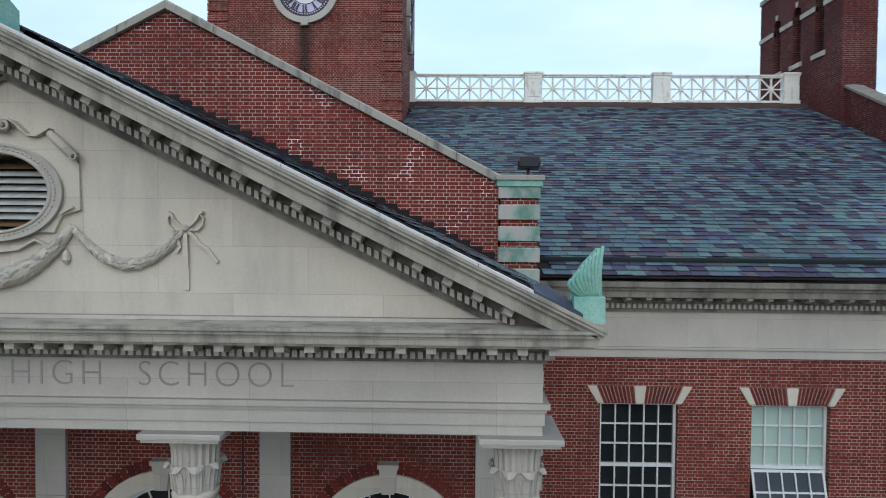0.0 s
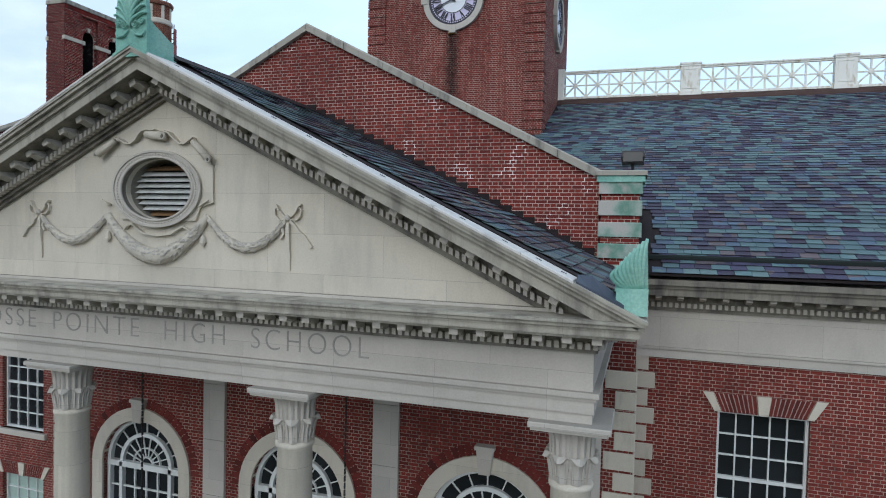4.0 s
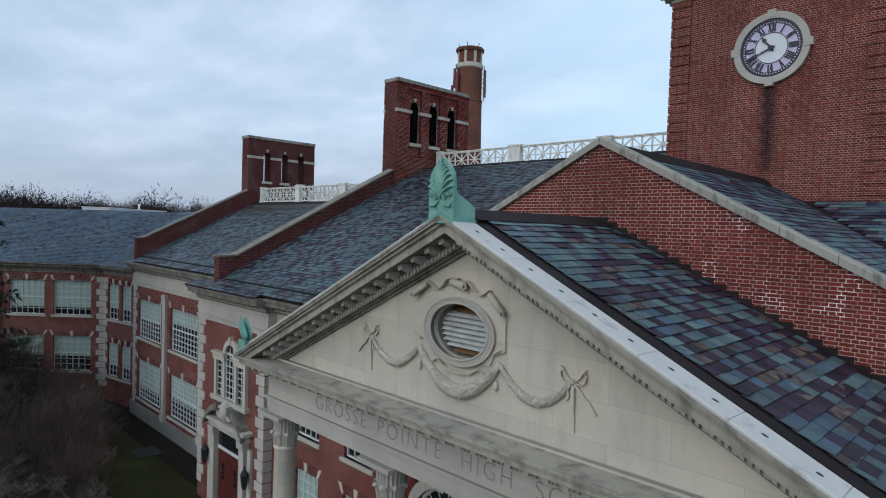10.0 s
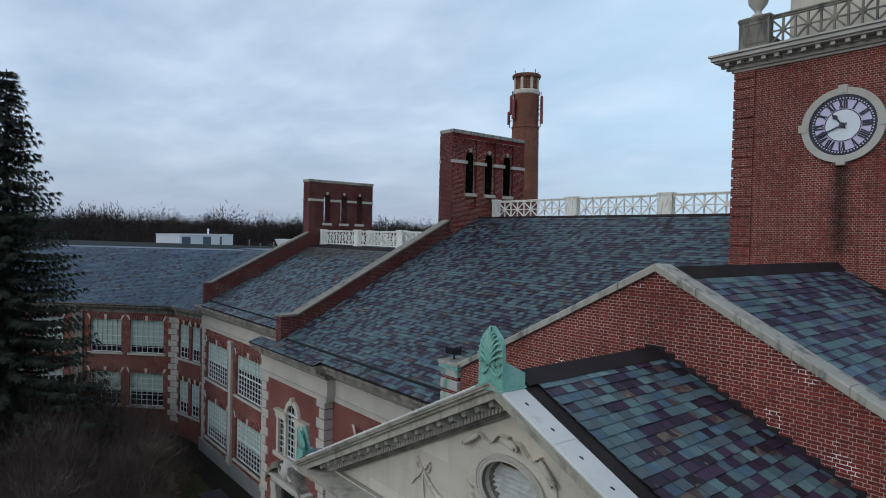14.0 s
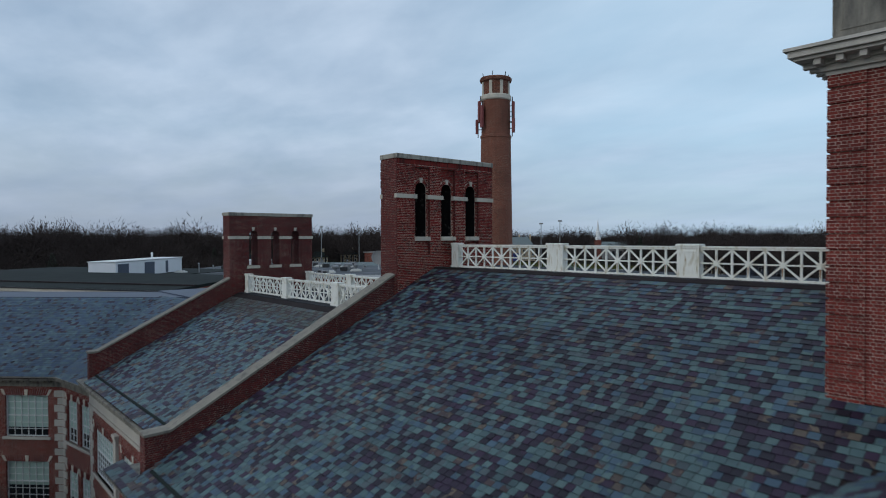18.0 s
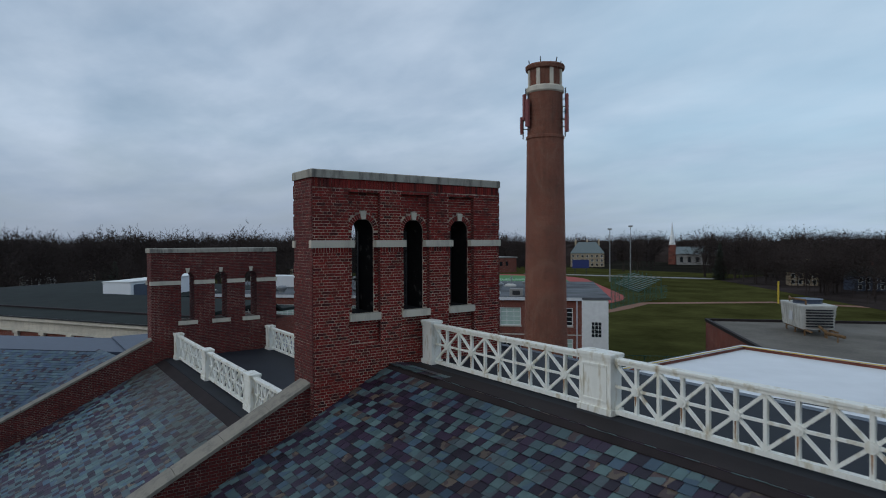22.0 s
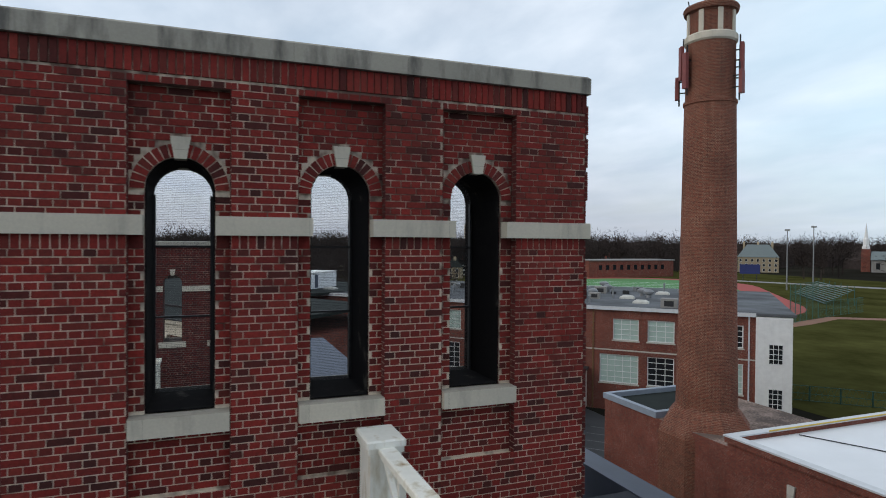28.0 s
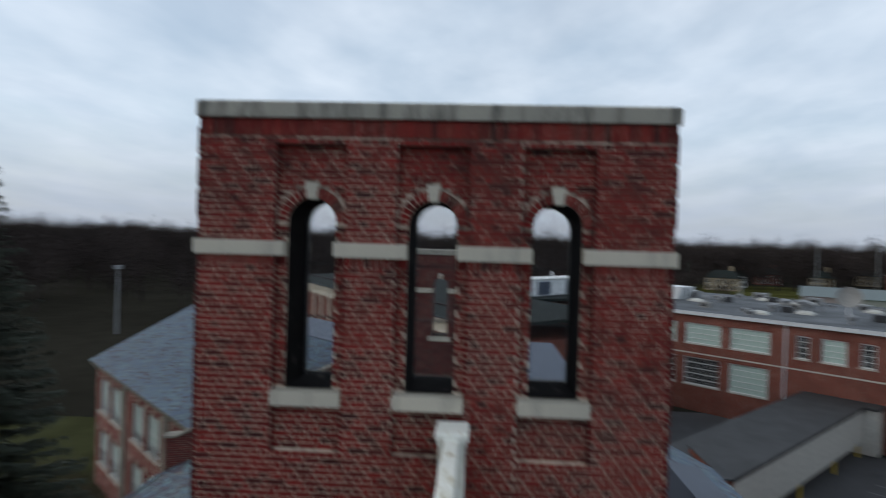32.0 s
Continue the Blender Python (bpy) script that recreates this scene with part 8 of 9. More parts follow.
M_TURF = plain("bright_turf", (0.06, 0.20, 0.06), 0.9, vary=0.1, scale=0.2)
M_CLAY = plain("clay", (0.22, 0.11, 0.07), 0.95, vary=0.15, scale=0.2)
M_FENCE = plain("green_fence", (0.03, 0.10, 0.08), 0.7, vary=0.2)
TR = Matrix.Translation((-201, 176, 0)) @ Matrix.Rotation(radians(-40.5), 4, "Z")


def stadium(half, r, n=16):
    pts = [(half + r * math.cos(a), r * math.sin(a)) for a in [-math.pi / 2 + math.pi * k / n for k in range(n + 1)]]
    return pts + [(-x, -y) for x, y in pts]


struct("running_track", moved(Geo().plate(stadium(42, 46), [], lambda u, v, w: (u, v, GZ + 0.06 + w), 0.04), TR), M_TRACK, "red running track", "track")
struct("turf_field", moved(Geo().plate(stadium(42, 36), [], lambda u, v, w: (u, v, GZ + 0.11 + w), 0.03), TR), M_TURF, "bright green marked turf", "lawn")
for k in range(11):
    struct("field_line", moved(Geo().box(-50 + k * 10, -49.5 + k * 10, -25, 25, GZ + 0.145, GZ + 0.16), TR), M_WHITE, "white field line", "marking")
struct("clay_path", Geo().plate([(-150, 128), (-108, 136), (-111, 150), (-116, 166), (-96, 196), (-40, 215), (-40, 219), (-98, 200), (-120, 168), (-115, 150), (-112, 140), (-150, 133)], [], lambda u, v, w: (u, v, GZ + 0.05 + w), 0.03), M_CLAY, "clay warning path across the field", "path")
struct("far_path", Geo().plate([(-260, 250), (-120, 300), (-60, 310), (-60, 318), (-125, 308), (-262, 258)], [], lambda u, v, w: (u, v, GZ + 0.05 + w), 0.03), M_CONCRETE, "pale path beyond the field", "path")

# fences
def fence(name, pts, h, step, label):
    t = thing(name, label, "fence", kind="structure")
    posts = []
    for a, b in zip(pts, pts[1:]):
        a, b = Vector(a), Vector(b)
        n = max(1, int((b - a).length / step))
        for k in range(n):
            p = a + (b - a) * (k / n)
            part("post", Geo().box(p.x - 0.06, p.x + 0.06, p.y - 0.06, p.y + 0.06, GZ, GZ + h), M_FENCE, t)
        for z in (0.1, h * 0.5, h):
            part("rail", Geo().bar((a.x, a.y, GZ + z), (b.x, b.y, GZ + z), 0.06), M_FENCE, t)
        d = (b - a).normalized()
        g = Geo()
        q = int((b - a).length / 0.6)
        for k in range(q):
            p = a + d * (k * 0.6)
            g.bar((p.x, p.y, GZ), (p.x + d.x * 0.6, p.y + d.y * 0.6, GZ + h), 0.02)
            g.bar((p.x, p.y, GZ + h), (p.x + d.x * 0.6, p.y + d.y * 0.6, GZ), 0.02)
        tagged(part("mesh", g, M_FENCE, t), kind="stuff")
    return t


fence("backstop_fence", [(-113, 146, 0), (-116, 153, 0), (-119, 163, 0)], 9.0, 3.0, "tall green mesh backstop beside the field")
fence("field_fence", [(-119, 163, 0), (-122, 175, 0), (-125, 188, 0)], 4.0, 4.0, "green mesh fence along the stands")
fence("lawn_fence", [(-72, 79.5, 0), (-46, 105.5, 0)], 1.8, 3.0, "dark green mesh fence along the lawn")
M_STAND = plain("stand_metal", (0.08, 0.13, 0.13), 0.6)
t = thing("grandstand", "grey metal grandstand beside the field", "grandstand", (-158, 209, GZ), turn=-40.5)
for k in range(10):
    part("bench", Geo().box(-22, 22, k * 0.8, k * 0.8 + 0.55, 0.5 + k * 0.45, 0.6 + k * 0.45), M_STAND, t)
for x in (-21, -14, -7, 0, 7, 14, 21):
    part("frame", Geo().bar((x, 0, 0.3), (x, 8.0, 4.9), 0.15).bar((x, 8.0, 0), (x, 8.0, 5.8), 0.15), M_FENCE, t)
for x, y, h in ((-244, 149, 22), (-275, 190, 22), (-187, 235, 23.5), (-182, 243, 24.8), (-118, -40, 12)):
    t = thing("floodlight_mast", "tall grey floodlight mast by the field", "mast", (x, y, GZ), group="field masts")
    part("pole", Geo().lathe([(0.28, 0), (0.15, h)], 8), M_GALV, t)
    part("lamp_bank", Geo().box(-1.0, 1.0, -0.25, 0.25, h - 0.3, h + 0.4), M_GALV, t)
t = thing("scoreboard", "dark blue scoreboard on two posts", "scoreboard", (-236, 270, GZ), turn=50)
part("panel", Geo().box(-4.5, 4.5, -0.2, 0.2, 3.4, 8.0, 0.05), plain("scoreboard_blue", (0.02, 0.03, 0.12), 0.5), t)
for x in (-3, 3):
    part("post", Geo().box(x - 0.15, x + 0.15, -0.15, 0.15, 0, 3.4), M_DARK, t)
t = thing("foul_pole", "yellow foul pole on the field edge", "pole", (-94, 196, GZ))
part("pole", Geo().lathe([(0.25, 0), (0.25, 6.5)], 8), M_YELLOW, t)

# ---- distant houses ----
M_TAN = plain("tan_stone", (0.34, 0.27, 0.18), 0.9, vary=0.15)
M_SLATE_FAR = plain("grey_green_slates", (0.14, 0.17, 0.17), 0.6, vary=0.2)


def house(name, label, at, w, d, h, roof_h, wall, roof, turn, chimneys=1, storeys=2, cols=5):
    t = thing(name, label, "house", at, turn=turn, group="distant houses")
    wl = part("wall", Geo().box(-w / 2, w / 2, -d / 2, d / 2, 0, h), wall, t)
    r = part("roof", Geo().loft([[(-w / 2 - 0.5, -d / 2 - 0.5, h), (w / 2 + 0.5, -d / 2 - 0.5, h), (w / 2 + 0.5, d / 2 + 0.5, h), (-w / 2 - 0.5, d / 2 + 0.5, h)], [(-w / 2 + d * 0.35, -0.3, h + roof_h), (w / 2 - d * 0.35, -0.3, h + roof_h), (w / 2 - d * 0.35, 0.3, h + roof_h), (-w / 2 + d * 0.35, 0.3, h + roof_h)]]), roof, t)
    for k in range(chimneys):
        x = (-0.35 + 0.7 * k / max(1, chimneys - 1)) * w if chimneys > 1 else w * 0.25
        part("chimney", Geo().box(x - 0.6, x + 0.6, -0.5, 0.5, h + roof_h * 0.3, h + roof_h + 1.8), M_BRICK_FAR if wall != M_TAN else M_TAN, r)
    for s in range(storeys):
        for c in range(cols):
            x = -w / 2 + (c + 0.5) * w / cols
            z = 0.8 + s * (h - 0.6) / storeys
            wi = part("window", Geo().box(x - 0.6, x + 0.6, -d / 2 - 0.06, -d / 2, z, z + 1.6), M_GLASS, t)
            g = Geo()
            frame_bars(g, x - 0.7, x + 0.7, z - 0.1, z + 1.7, 0.12, -d / 2 - 0.1, -d / 2 - 0.02)
            part("frame", g, M_FRAME, wi)
    return t


house("mansion", "tan stone mansion with a steep grey-green roof", (-304, 352, GZ), 23, 15, 9.5, 8, M_TAN, M_SLATE_FAR, 42, 3, 3, 7)
rng = random.Random(12)
for x, y, wl_, tn in ((-124, 276, M_TAN, 35), (-98, 266, M_BLUEROOF, 50)):
    house("house", "two-storey house half hidden among bare trees", (x, y, GZ), 10, 8, 5.4, 3.4, wl_, M_ROOF_DARK, tn, 1, 2, 4)
for k in range(16):
    x, y = (-330 + rng.uniform(-60, 40), -20 + k * 22 + rng.uniform(-6, 6))
    house("house", "far house with a dark roof among bare trees", (x, y, GZ), rng.uniform(9, 14), 8, 5.5, 3.5, rng.choice((M_WHITE, M_BRICK_FAR, M_TAN)), M_ROOF_DARK, rng.uniform(50, 100), 1, 2, 4)
t = thing("field_house", "long low brick building beyond the track", "building", (-284, 232, GZ), turn=90)
part("wall", Geo().box(-27, 27, -8, 8, 0, 8.6), M_BRICK_FAR, t)
part("roof", Geo().box(-27.5, 27.5, -8.5, 8.5, 8.6, 9.2), M_CONCRETE, t)
for k in range(10):
    part("window", Geo().box(-21 + k * 4.4, -19 + k * 4.4, -8.06, -8.0, 4.0, 6.5), M_GLASS, t)
t = thing("shed_roof_row", "low grey-roofed building near the track", "building", (-225, 150, GZ), turn=60)
part("wall", Geo().box(-14, 14, -6, 6, 0, 3.5), M_CONCRETE, t)
part("roof", Geo().loft([[(x, -6.6, 3.4), (x, 0, 6.5), (x, 6.6, 3.4), (x, 0, 5.5)] for x in (-14.6, 14.6)]), M_SLATE_FAR, t)
t = thing("church", "white-spired church with a long grey roof", "church", (-284, 430, GZ), turn=30)
part("nave", Geo().box(0, 30, -7, 7, 0, 8), M_CONCRETE, t)
part("roof", Geo().loft([[(x, -8, 8), (x, 0, 13.5), (x, 8, 8), (x, 0, 12.5)] for x in (-0.5, 30.5)]), M_SLATE_FAR, t)
part("tower", Geo().box(-6, -1, -2.5, 2.5, 0, 15), M_BRICK_FAR, t)
part("belfry", Geo().lathe([(2.2, 15), (2.2, 17), (1.7, 17.2), (1.7, 21), (2.0, 21.2), (1.2, 22.5), (0.9, 25), (0.08, 32)], 8, (-3.5, 0, 0)), M_WHITE, t)
for k in range(5):
    part("window", Geo().box(2.5 + k * 5.5, 4.6 + k * 5.5, -7.1, -7.0, 2, 6), M_GLASS, t)

# ---- antennas on the smoke stack ----
st = bpy.data.objects["smoke_stack"]
M_ANT = plain("antenna_red", (0.20, 0.05, 0.045), 0.6)
for group_at in (-112, 34, 150):
    for dk, z0, h, r in ((-16, 27.0, 1.4, 2.0), (0, 28.1, 2.1, 1.86), (15, 27.5, 2.2, 1.84)):
        a = radians(group_at + dk)
        o = Vector((r * math.cos(a), r * math.sin(a), 0))
        ant = part("antenna", moved(Geo().box(-0.2, 0.2, -0.11, 0.11, 0, h, 0.02), Matrix.Translation((o.x, o.y, z0)) @ Matrix.Rotation(a + math.pi / 2, 4, "Z")), M_ANT, st)
        part("mount", Geo().bar((o.x * 0.72, o.y * 0.72, z0 + h * 0.3), (o.x, o.y, z0 + h * 0.3), 0.07).bar((o.x * 0.72, o.y * 0.72, z0 + h * 0.8), (o.x, o.y, z0 + h * 0.8), 0.07).bar((o.x * 0.93, o.y * 0.93, z0 - 0.4), (o.x * 0.93, o.y * 0.93, z0 + h + 0.5), 0.07), M_DARK, ant)
for k in range(8):
    a = 2 * math.pi * (k + 0.5) / 8
    part("crown_pier", moved(Geo().box(-0.15, 0.15, -0.12, 0.16, 30.8, 32.2), Matrix.Rotation(a - math.pi / 2, 4, "Z") @ Matrix.Translation((0, 1.32, 0))), M_STONE_CREAM, st)
for k in range(6):
    a = 2 * math.pi * k / 6
    part("rod", Geo().bar((1.3 * math.cos(a), 1.3 * math.sin(a), 32.6), (1.4 * math.cos(a), 1.4 * math.sin(a), 33.1), 0.06), M_DARK, st)


# ---- trees ----
def bare_tree_geo(seed, h, spread=0.5, depth=4, n0=5, twig=0.012):
    """Leafless tree: limbs fork and thin out."""
    rng = random.Random(seed)
    g = Geo()

    def limb(p, d, length, r, lev):
        pts, rad = [p], [r]
        q = Vector(p)
        for k in range(3):
            d = (d + Vector((rng.uniform(-0.25, 0.25), rng.uniform(-0.25, 0.25), rng.uniform(-0.05, 0.2)))).normalized()
            q = q + d * (length / 3)
            pts.append(q.copy())
            rad.append(max(twig * 0.6, r * (1 - 0.22 * (k + 1))))
        g.tube(pts, rad, 5 if lev < 2 else 3)
        if lev < depth:
            for k in range(n0 if lev < 2 else 4):
                s = rng.uniform(0.35, 1.0)
                i = min(2, int(s * 3))
                o = pts[i] + (pts[i + 1] - pts[i]) * (s * 3 - i if s < 1 else 1)
                a = rng.uniform(0, 2 * math.pi)
                side = Vector((math.cos(a), math.sin(a), 0))
                nd = (d * (0.65 if lev else 0.5) + side * rng.uniform(0.4, 0.9) * (spread / 0.5) + Vector((0, 0, 0.25))).normalized()
                limb(o, nd, length * rng.uniform(0.5, 0.72), rad[i] * 0.55, lev + 1)

    limb(Vector((0, 0, 0)), Vector((0, 0, 1)), h * 0.38, h * 0.018, 0)
    return g


def add_tree(name, me, label, at, scale, turn, group):
    t = thing(name, label, "tree", at, group=group)
    o = new("crown", me)
    o.parent = t
    o.scale = (scale, scale, scale)
    o.rotation_euler = (0, 0, turn)
    return t


rng = random.Random(77)
bare_a = bare_tree_geo(1, 7.0, 0.75, 4, 6, 0.014).mesh("bare_branches", M_TWIG)
bare_b = bare_tree_geo(2, 6.0, 0.9, 4, 6, 0.014).mesh("bare_branches", M_TWIG)
bare_c = bare_tree_geo(3, 5.0, 1.0, 4, 6, 0.012).mesh("bare_branches", plain("pale_twigs", (0.12, 0.10, 0.09), 0.95, vary=0.3))
spots = [(-27, 8.0, 0.95), (-31, 9.2, 0.9), (-35, 8.6, 1.0), (-38.5, 7.0, 1.05), (-30, 4.2, 1.1), (-35, 3.6, 1.15), (-40, 2.0, 1.2), (-25.2, 4.6, 1.0), (-22.5, 8.6, 0.7), (-43, 5.2, 1.1), (-28, 0.5, 1.0), (-33, -1, 1.1)]
for k, (x, y, s) in enumerate(spots):
    me = (bare_a, bare_b, bare_a)[k % 3]
    add_tree("bare_shrub_tree", me, "low bare brown ornamental tree before the wing", (x, y, GZ), s, rng.uniform(0, 6), "bare front trees")
add_tree("bare_shrub_tree", bare_c, "small bare tree with pale branches near the side door", (-19.5, 6.8, GZ), 0.75, 1.0, "bare front trees")
add_tree("bare_shrub_tree", bare_c, "small bare tree with pale branches near the side door", (-22.5, 5.0, GZ), 0.85, 3.0, "bare front trees")
# twig clouds of the dense shrubs
rngh = random.Random(8)


def twig_cloud(n, r, h, seed):
    """A rounded bush of thin bare twigs."""
    q = random.Random(seed)
    v, f = [], []
    for k in range(n):
        a, u = q.uniform(0, 2 * math.pi), q.uniform(0, 1) ** 0.6
        el = math.asin(q.uniform(0.02, 1.0))
        d = Vector((math.cos(a) * math.cos(el) * r, math.sin(a) * math.cos(el) * r, math.sin(el) * h))
        p = d * u * q.uniform(0.75, 1.0)
        L = q.uniform(0.2, 0.6)
        t_ = (d.normalized() + Vector((q.uniform(-0.7, 0.7), q.uniform(-0.7, 0.7), q.uniform(-0.2, 0.8)))).normalized() * L
        s_ = t_.cross(Vector((q.uniform(-1, 1), q.uniform(-1, 1), 0.3))).normalized() * q.uniform(0.004, 0.010)
        m = len(v)
        v += [tuple(p - s_), tuple(p + s_), tuple(p + t_)]
        f.append((m, m + 1, m + 2))
    me = bpy.data.meshes.new("twigs")
    me.from_pydata(v, [], f)
    me.materials.append(M_TWIG)
    return me


clouds = [twig_cloud(13000, 2.9, 4.6, 60 + k) for k in range(3)]
for k, (x, y, s) in enumerate([(-26.5, 7.6, 0.85), (-30, 9.0, 0.95), (-34, 9.2, 1.0), (-38, 8.0, 1.1), (-29, 4.5, 1.1), (-33.5, 4.6, 1.2), (-38, 3.4, 1.2), (-42, 4.6, 1.2), (-25, 3.6, 1.0), (-30, 0.2, 1.1), (-35, -0.6, 1.2), (-23.2, 7.4, 0.6), (-41, 0, 1.2), (-44.5, 1.0, 1.3), (-26, -0.5, 1.0)]):
    t = thing("bare_shrub", "dense leafless brown shrub before the wing", "shrub", (x, y, GZ), group="bare shrubs")
    o = new("crown", clouds[k % 3])
    o.parent = t
    o.scale = (s * 1.1, s * 1.1, s * rngh.uniform(0.95, 1.2))
    o.rotation_euler = (0, 0, rngh.uniform(0, 6))


def spruce(at, h, r, seed, label):
    """Spruce: whorls of drooping boughs with needle sprays."""
    rng = random.Random(seed)
    t = thing("spruce_tree", label, "tree", at)
    part("trunk", Geo().lathe([(h * 0.016, 0), (h * 0.01, h * 0.5), (0.03, h)], 8), M_BARK, t)
    g = Geo()
    z = h * 0.06
    while z < h * 0.985:
        f = 1 - z / h
        n = int(9 + 9 * f)
        for k in range(n):
            a = 2 * math.pi * (k + rng.uniform(-0.4, 0.4)) / n
            L = r * (f ** 0.8) * rng.uniform(0.7, 1.12) + 0.25
            steps = max(3, int(L / 0.33))
            zj = z + rng.uniform(-0.45, 0.45)
            for q in range(steps):
                u = (q + 0.6) / steps
                base = Vector((math.cos(a) * L * u, math.sin(a) * L * u, zj - 0.35 * L * u + 0.28 * L * u * u))
                for w in range(14):
                    b = a + rng.uniform(-1.6, 1.6)
                    sl = rng.uniform(0.3, 0.62) * (1.1 - 0.45 * u)
                    tip = base + Vector((math.cos(b) * sl, math.sin(b) * sl, rng.uniform(-1.0, 0.0) * sl))
                    s = Vector((-math.sin(b), math.cos(b), rng.uniform(-0.3, 0.3))) * (0.07 * rng.uniform(0.6, 1.2))
                    g.add([base - s, base + s, tip], [(0, 1, 2)])
        z += h * 0.014 + 0.1
    me = bpy.data.meshes.new("crown")
    me.from_pydata(g.v, [], g.f)
    me.materials.append(M_NEEDLE)
    o = new("crown", me)
    o.parent = t
    return t


spruce((-36.0, 3.1, GZ), 23.2, 6.3, 4, "tall dark spruce with drooping boughs beside the far wing")

struct("woods_floor", Geo().plate([(-165, 283), (-107, 233), (-40, 174), (60, 174), (60, 420), (-165, 420)], [], lambda u, v, w: (u, v, GZ + 0.06 + w), 0.04), M_WOODS, "dark ground below the trees", "ground")
# far woods: belts of bare trees round the horizon
def wood_tree(rng, n):
    """A bare crown one unit high: trunk, limbs, and fine twigs that thin out to an uneven outline."""
    v, f = [], []
    def sliver(p, d, w):
        k = len(v)
        s = d.cross(Vector((rng.uniform(-1, 1), rng.uniform(-1, 1), rng.uniform(-1, 1)))).normalized() * w
        v.extend([p - s, p + s, p + d])
        f.append((k, k + 1, k + 2))
    sliver(Vector((0, 0, 0)), Vector((0, 0, 0.75)), 0.014)
    base = Vector((0, 0, 0.34))
    lobes = [(rng.uniform(0, 2 * math.pi), rng.uniform(0.1, 1.2), rng.uniform(0.75, 1.1)) for _ in range(9)]
    for a, e, q in lobes:
        d = Vector((math.cos(a) * math.cos(e) * 0.36, math.sin(a) * math.cos(e) * 0.36, math.sin(e) * 0.56)) * q
        sliver(base - Vector((0, 0, rng.uniform(0, 0.1))), d * 0.9, 0.006)
    for k in range(n):
        a, e, q = lobes[k % 9]
        a, e = a + rng.gauss(0, 0.42), min(1.5, max(-0.25, e + rng.gauss(0, 0.34)))
        d = Vector((math.cos(a) * math.cos(e) * 0.36, math.sin(a) * math.cos(e) * 0.36, math.sin(e) * 0.56)) * q
        u = rng.uniform(0.12, 1.0) ** 0.55
        turn = Vector((rng.gauss(0, 0.5), rng.gauss(0, 0.5), rng.gauss(0.25, 0.4)))
        sliver(base + d * u, (d.normalized() + turn).normalized() * rng.uniform(0.03, 0.075), rng.uniform(0.003, 0.0065) * (1.75 - u))
    return v, f


rngw = random.Random(99)
full = [wood_tree(rngw, 520) for _ in range(12)]
small = [wood_tree(rngw, 130) for _ in range(6)]
full, small = [[(np.array([tuple(p) for p in v]), np.array(f)) for v, f in group] for group in (full, small)]


def wood_belt(name, count, r0, r1, a0, a1, h0, h1, material, label, avoid=None, kinds=full):
    vs, fs, n = [], [], 0
    for k in range(count):
        a, r = rngw.uniform(a0, a1), math.sqrt(rngw.uniform(r0 * r0, r1 * r1))
        x, y = -20 - r * math.sin(a), 25 + r * math.cos(a)
        if avoid and avoid(x, y):
            continue
        v, f = kinds[k % len(kinds)]
        h = rngw.uniform(h0, h1)
        c, s = math.cos(k * 2.4), math.sin(k * 2.4)
        w = v @ np.array([[c, s, 0], [-s, c, 0], [0, 0, 1]]) * (h, h, h) * (1.25, 1.25, 1) + (x, y, GZ)
        vs.append(w)
        fs.append(f + n)
        n += len(w)
    me = bpy.data.meshes.new(name)
    me.from_pydata(np.concatenate(vs).tolist(), [], np.concatenate(fs).tolist())
    me.materials.append(material)
    return tagged(new(name, me), label, "woods", kind="stuff")


def open_ground(x, y):
    """Keeps the school yard, field and track clear, and strips towards mansion and church fitted to the camera's view.
    """
    for ex, ey, wide in ((-304, 352, 17), (-284, 430, 14)):
        dx, dy = ex + 30, ey - 45
        L = math.hypot(dx, dy)
        s, off = ((x + 30) * dx + (y - 45) * dy) / L, abs((x + 30) * dy - (y - 45) * dx) / L
        if 0 < s < L and off < wide:
            return True
    if x > -165 and y + 0.873 * x < 137 and y > 30:
        return True
    if -295 < x < -105 and 95 < y < 310 and y < 300 - 0.5 * (x + 200):
        return True
    if -345 < x < -250 and 300 < y < 400 and math.hypot(x + 304, y - 352) < 34:
        return True
    if math.hypot(x + 284, y - 430) < 45:
        return True
    return -150 < x < -110 and -10 < y < 70


wood_belt("woods_far", 1700, 300, 760, radians(-25), radians(135), 22, 29, M_WOODS, "dark bare woods along the horizon", open_ground)
wood_belt("woods_middle", 800, 150, 330, radians(-20), radians(135), 11, 20, M_WOODS, "bare brown street trees among the houses", open_ground)
wood_belt("woods_street", 450, 215, 330, radians(-25), radians(30), 12, 21, M_WOODS, "bare brown trees round the houses past the field", open_ground)
wood_belt("undergrowth", 1500, 190, 470, radians(-25), radians(135), 4, 8.5, M_WOODS, "dark brown undergrowth and hedges below the trees", open_ground, small)
wood_belt("woods_crest", 520, 230, 480, radians(35), radians(135), 20, 29, M_WOODS, "taller bare crowns above the woods", open_ground)
# understorey that closes the woods below the crowns
g = Geo()
rngu = random.Random(3)
for k in range(900):
    a, r = rngu.uniform(radians(-25), radians(135)), rngu.uniform(430, 950)
    x, y = -20 - r * math.sin(a), 25 + r * math.cos(a)
    if open_ground(x, y):
        continue
    w, h = rngu.uniform(8, 18), rngu.uniform(13, 19)
    g.lathe([(w, 0), (w * 0.95, h * 0.5), (w * 0.6, h * 0.9), (w * 0.1, h)], 9, (x, y, GZ), rngu.uniform(0, 1))
tagged(part("understorey", g, M_WOODS), "dense brown undergrowth below the far trees", "woods", kind="stuff")
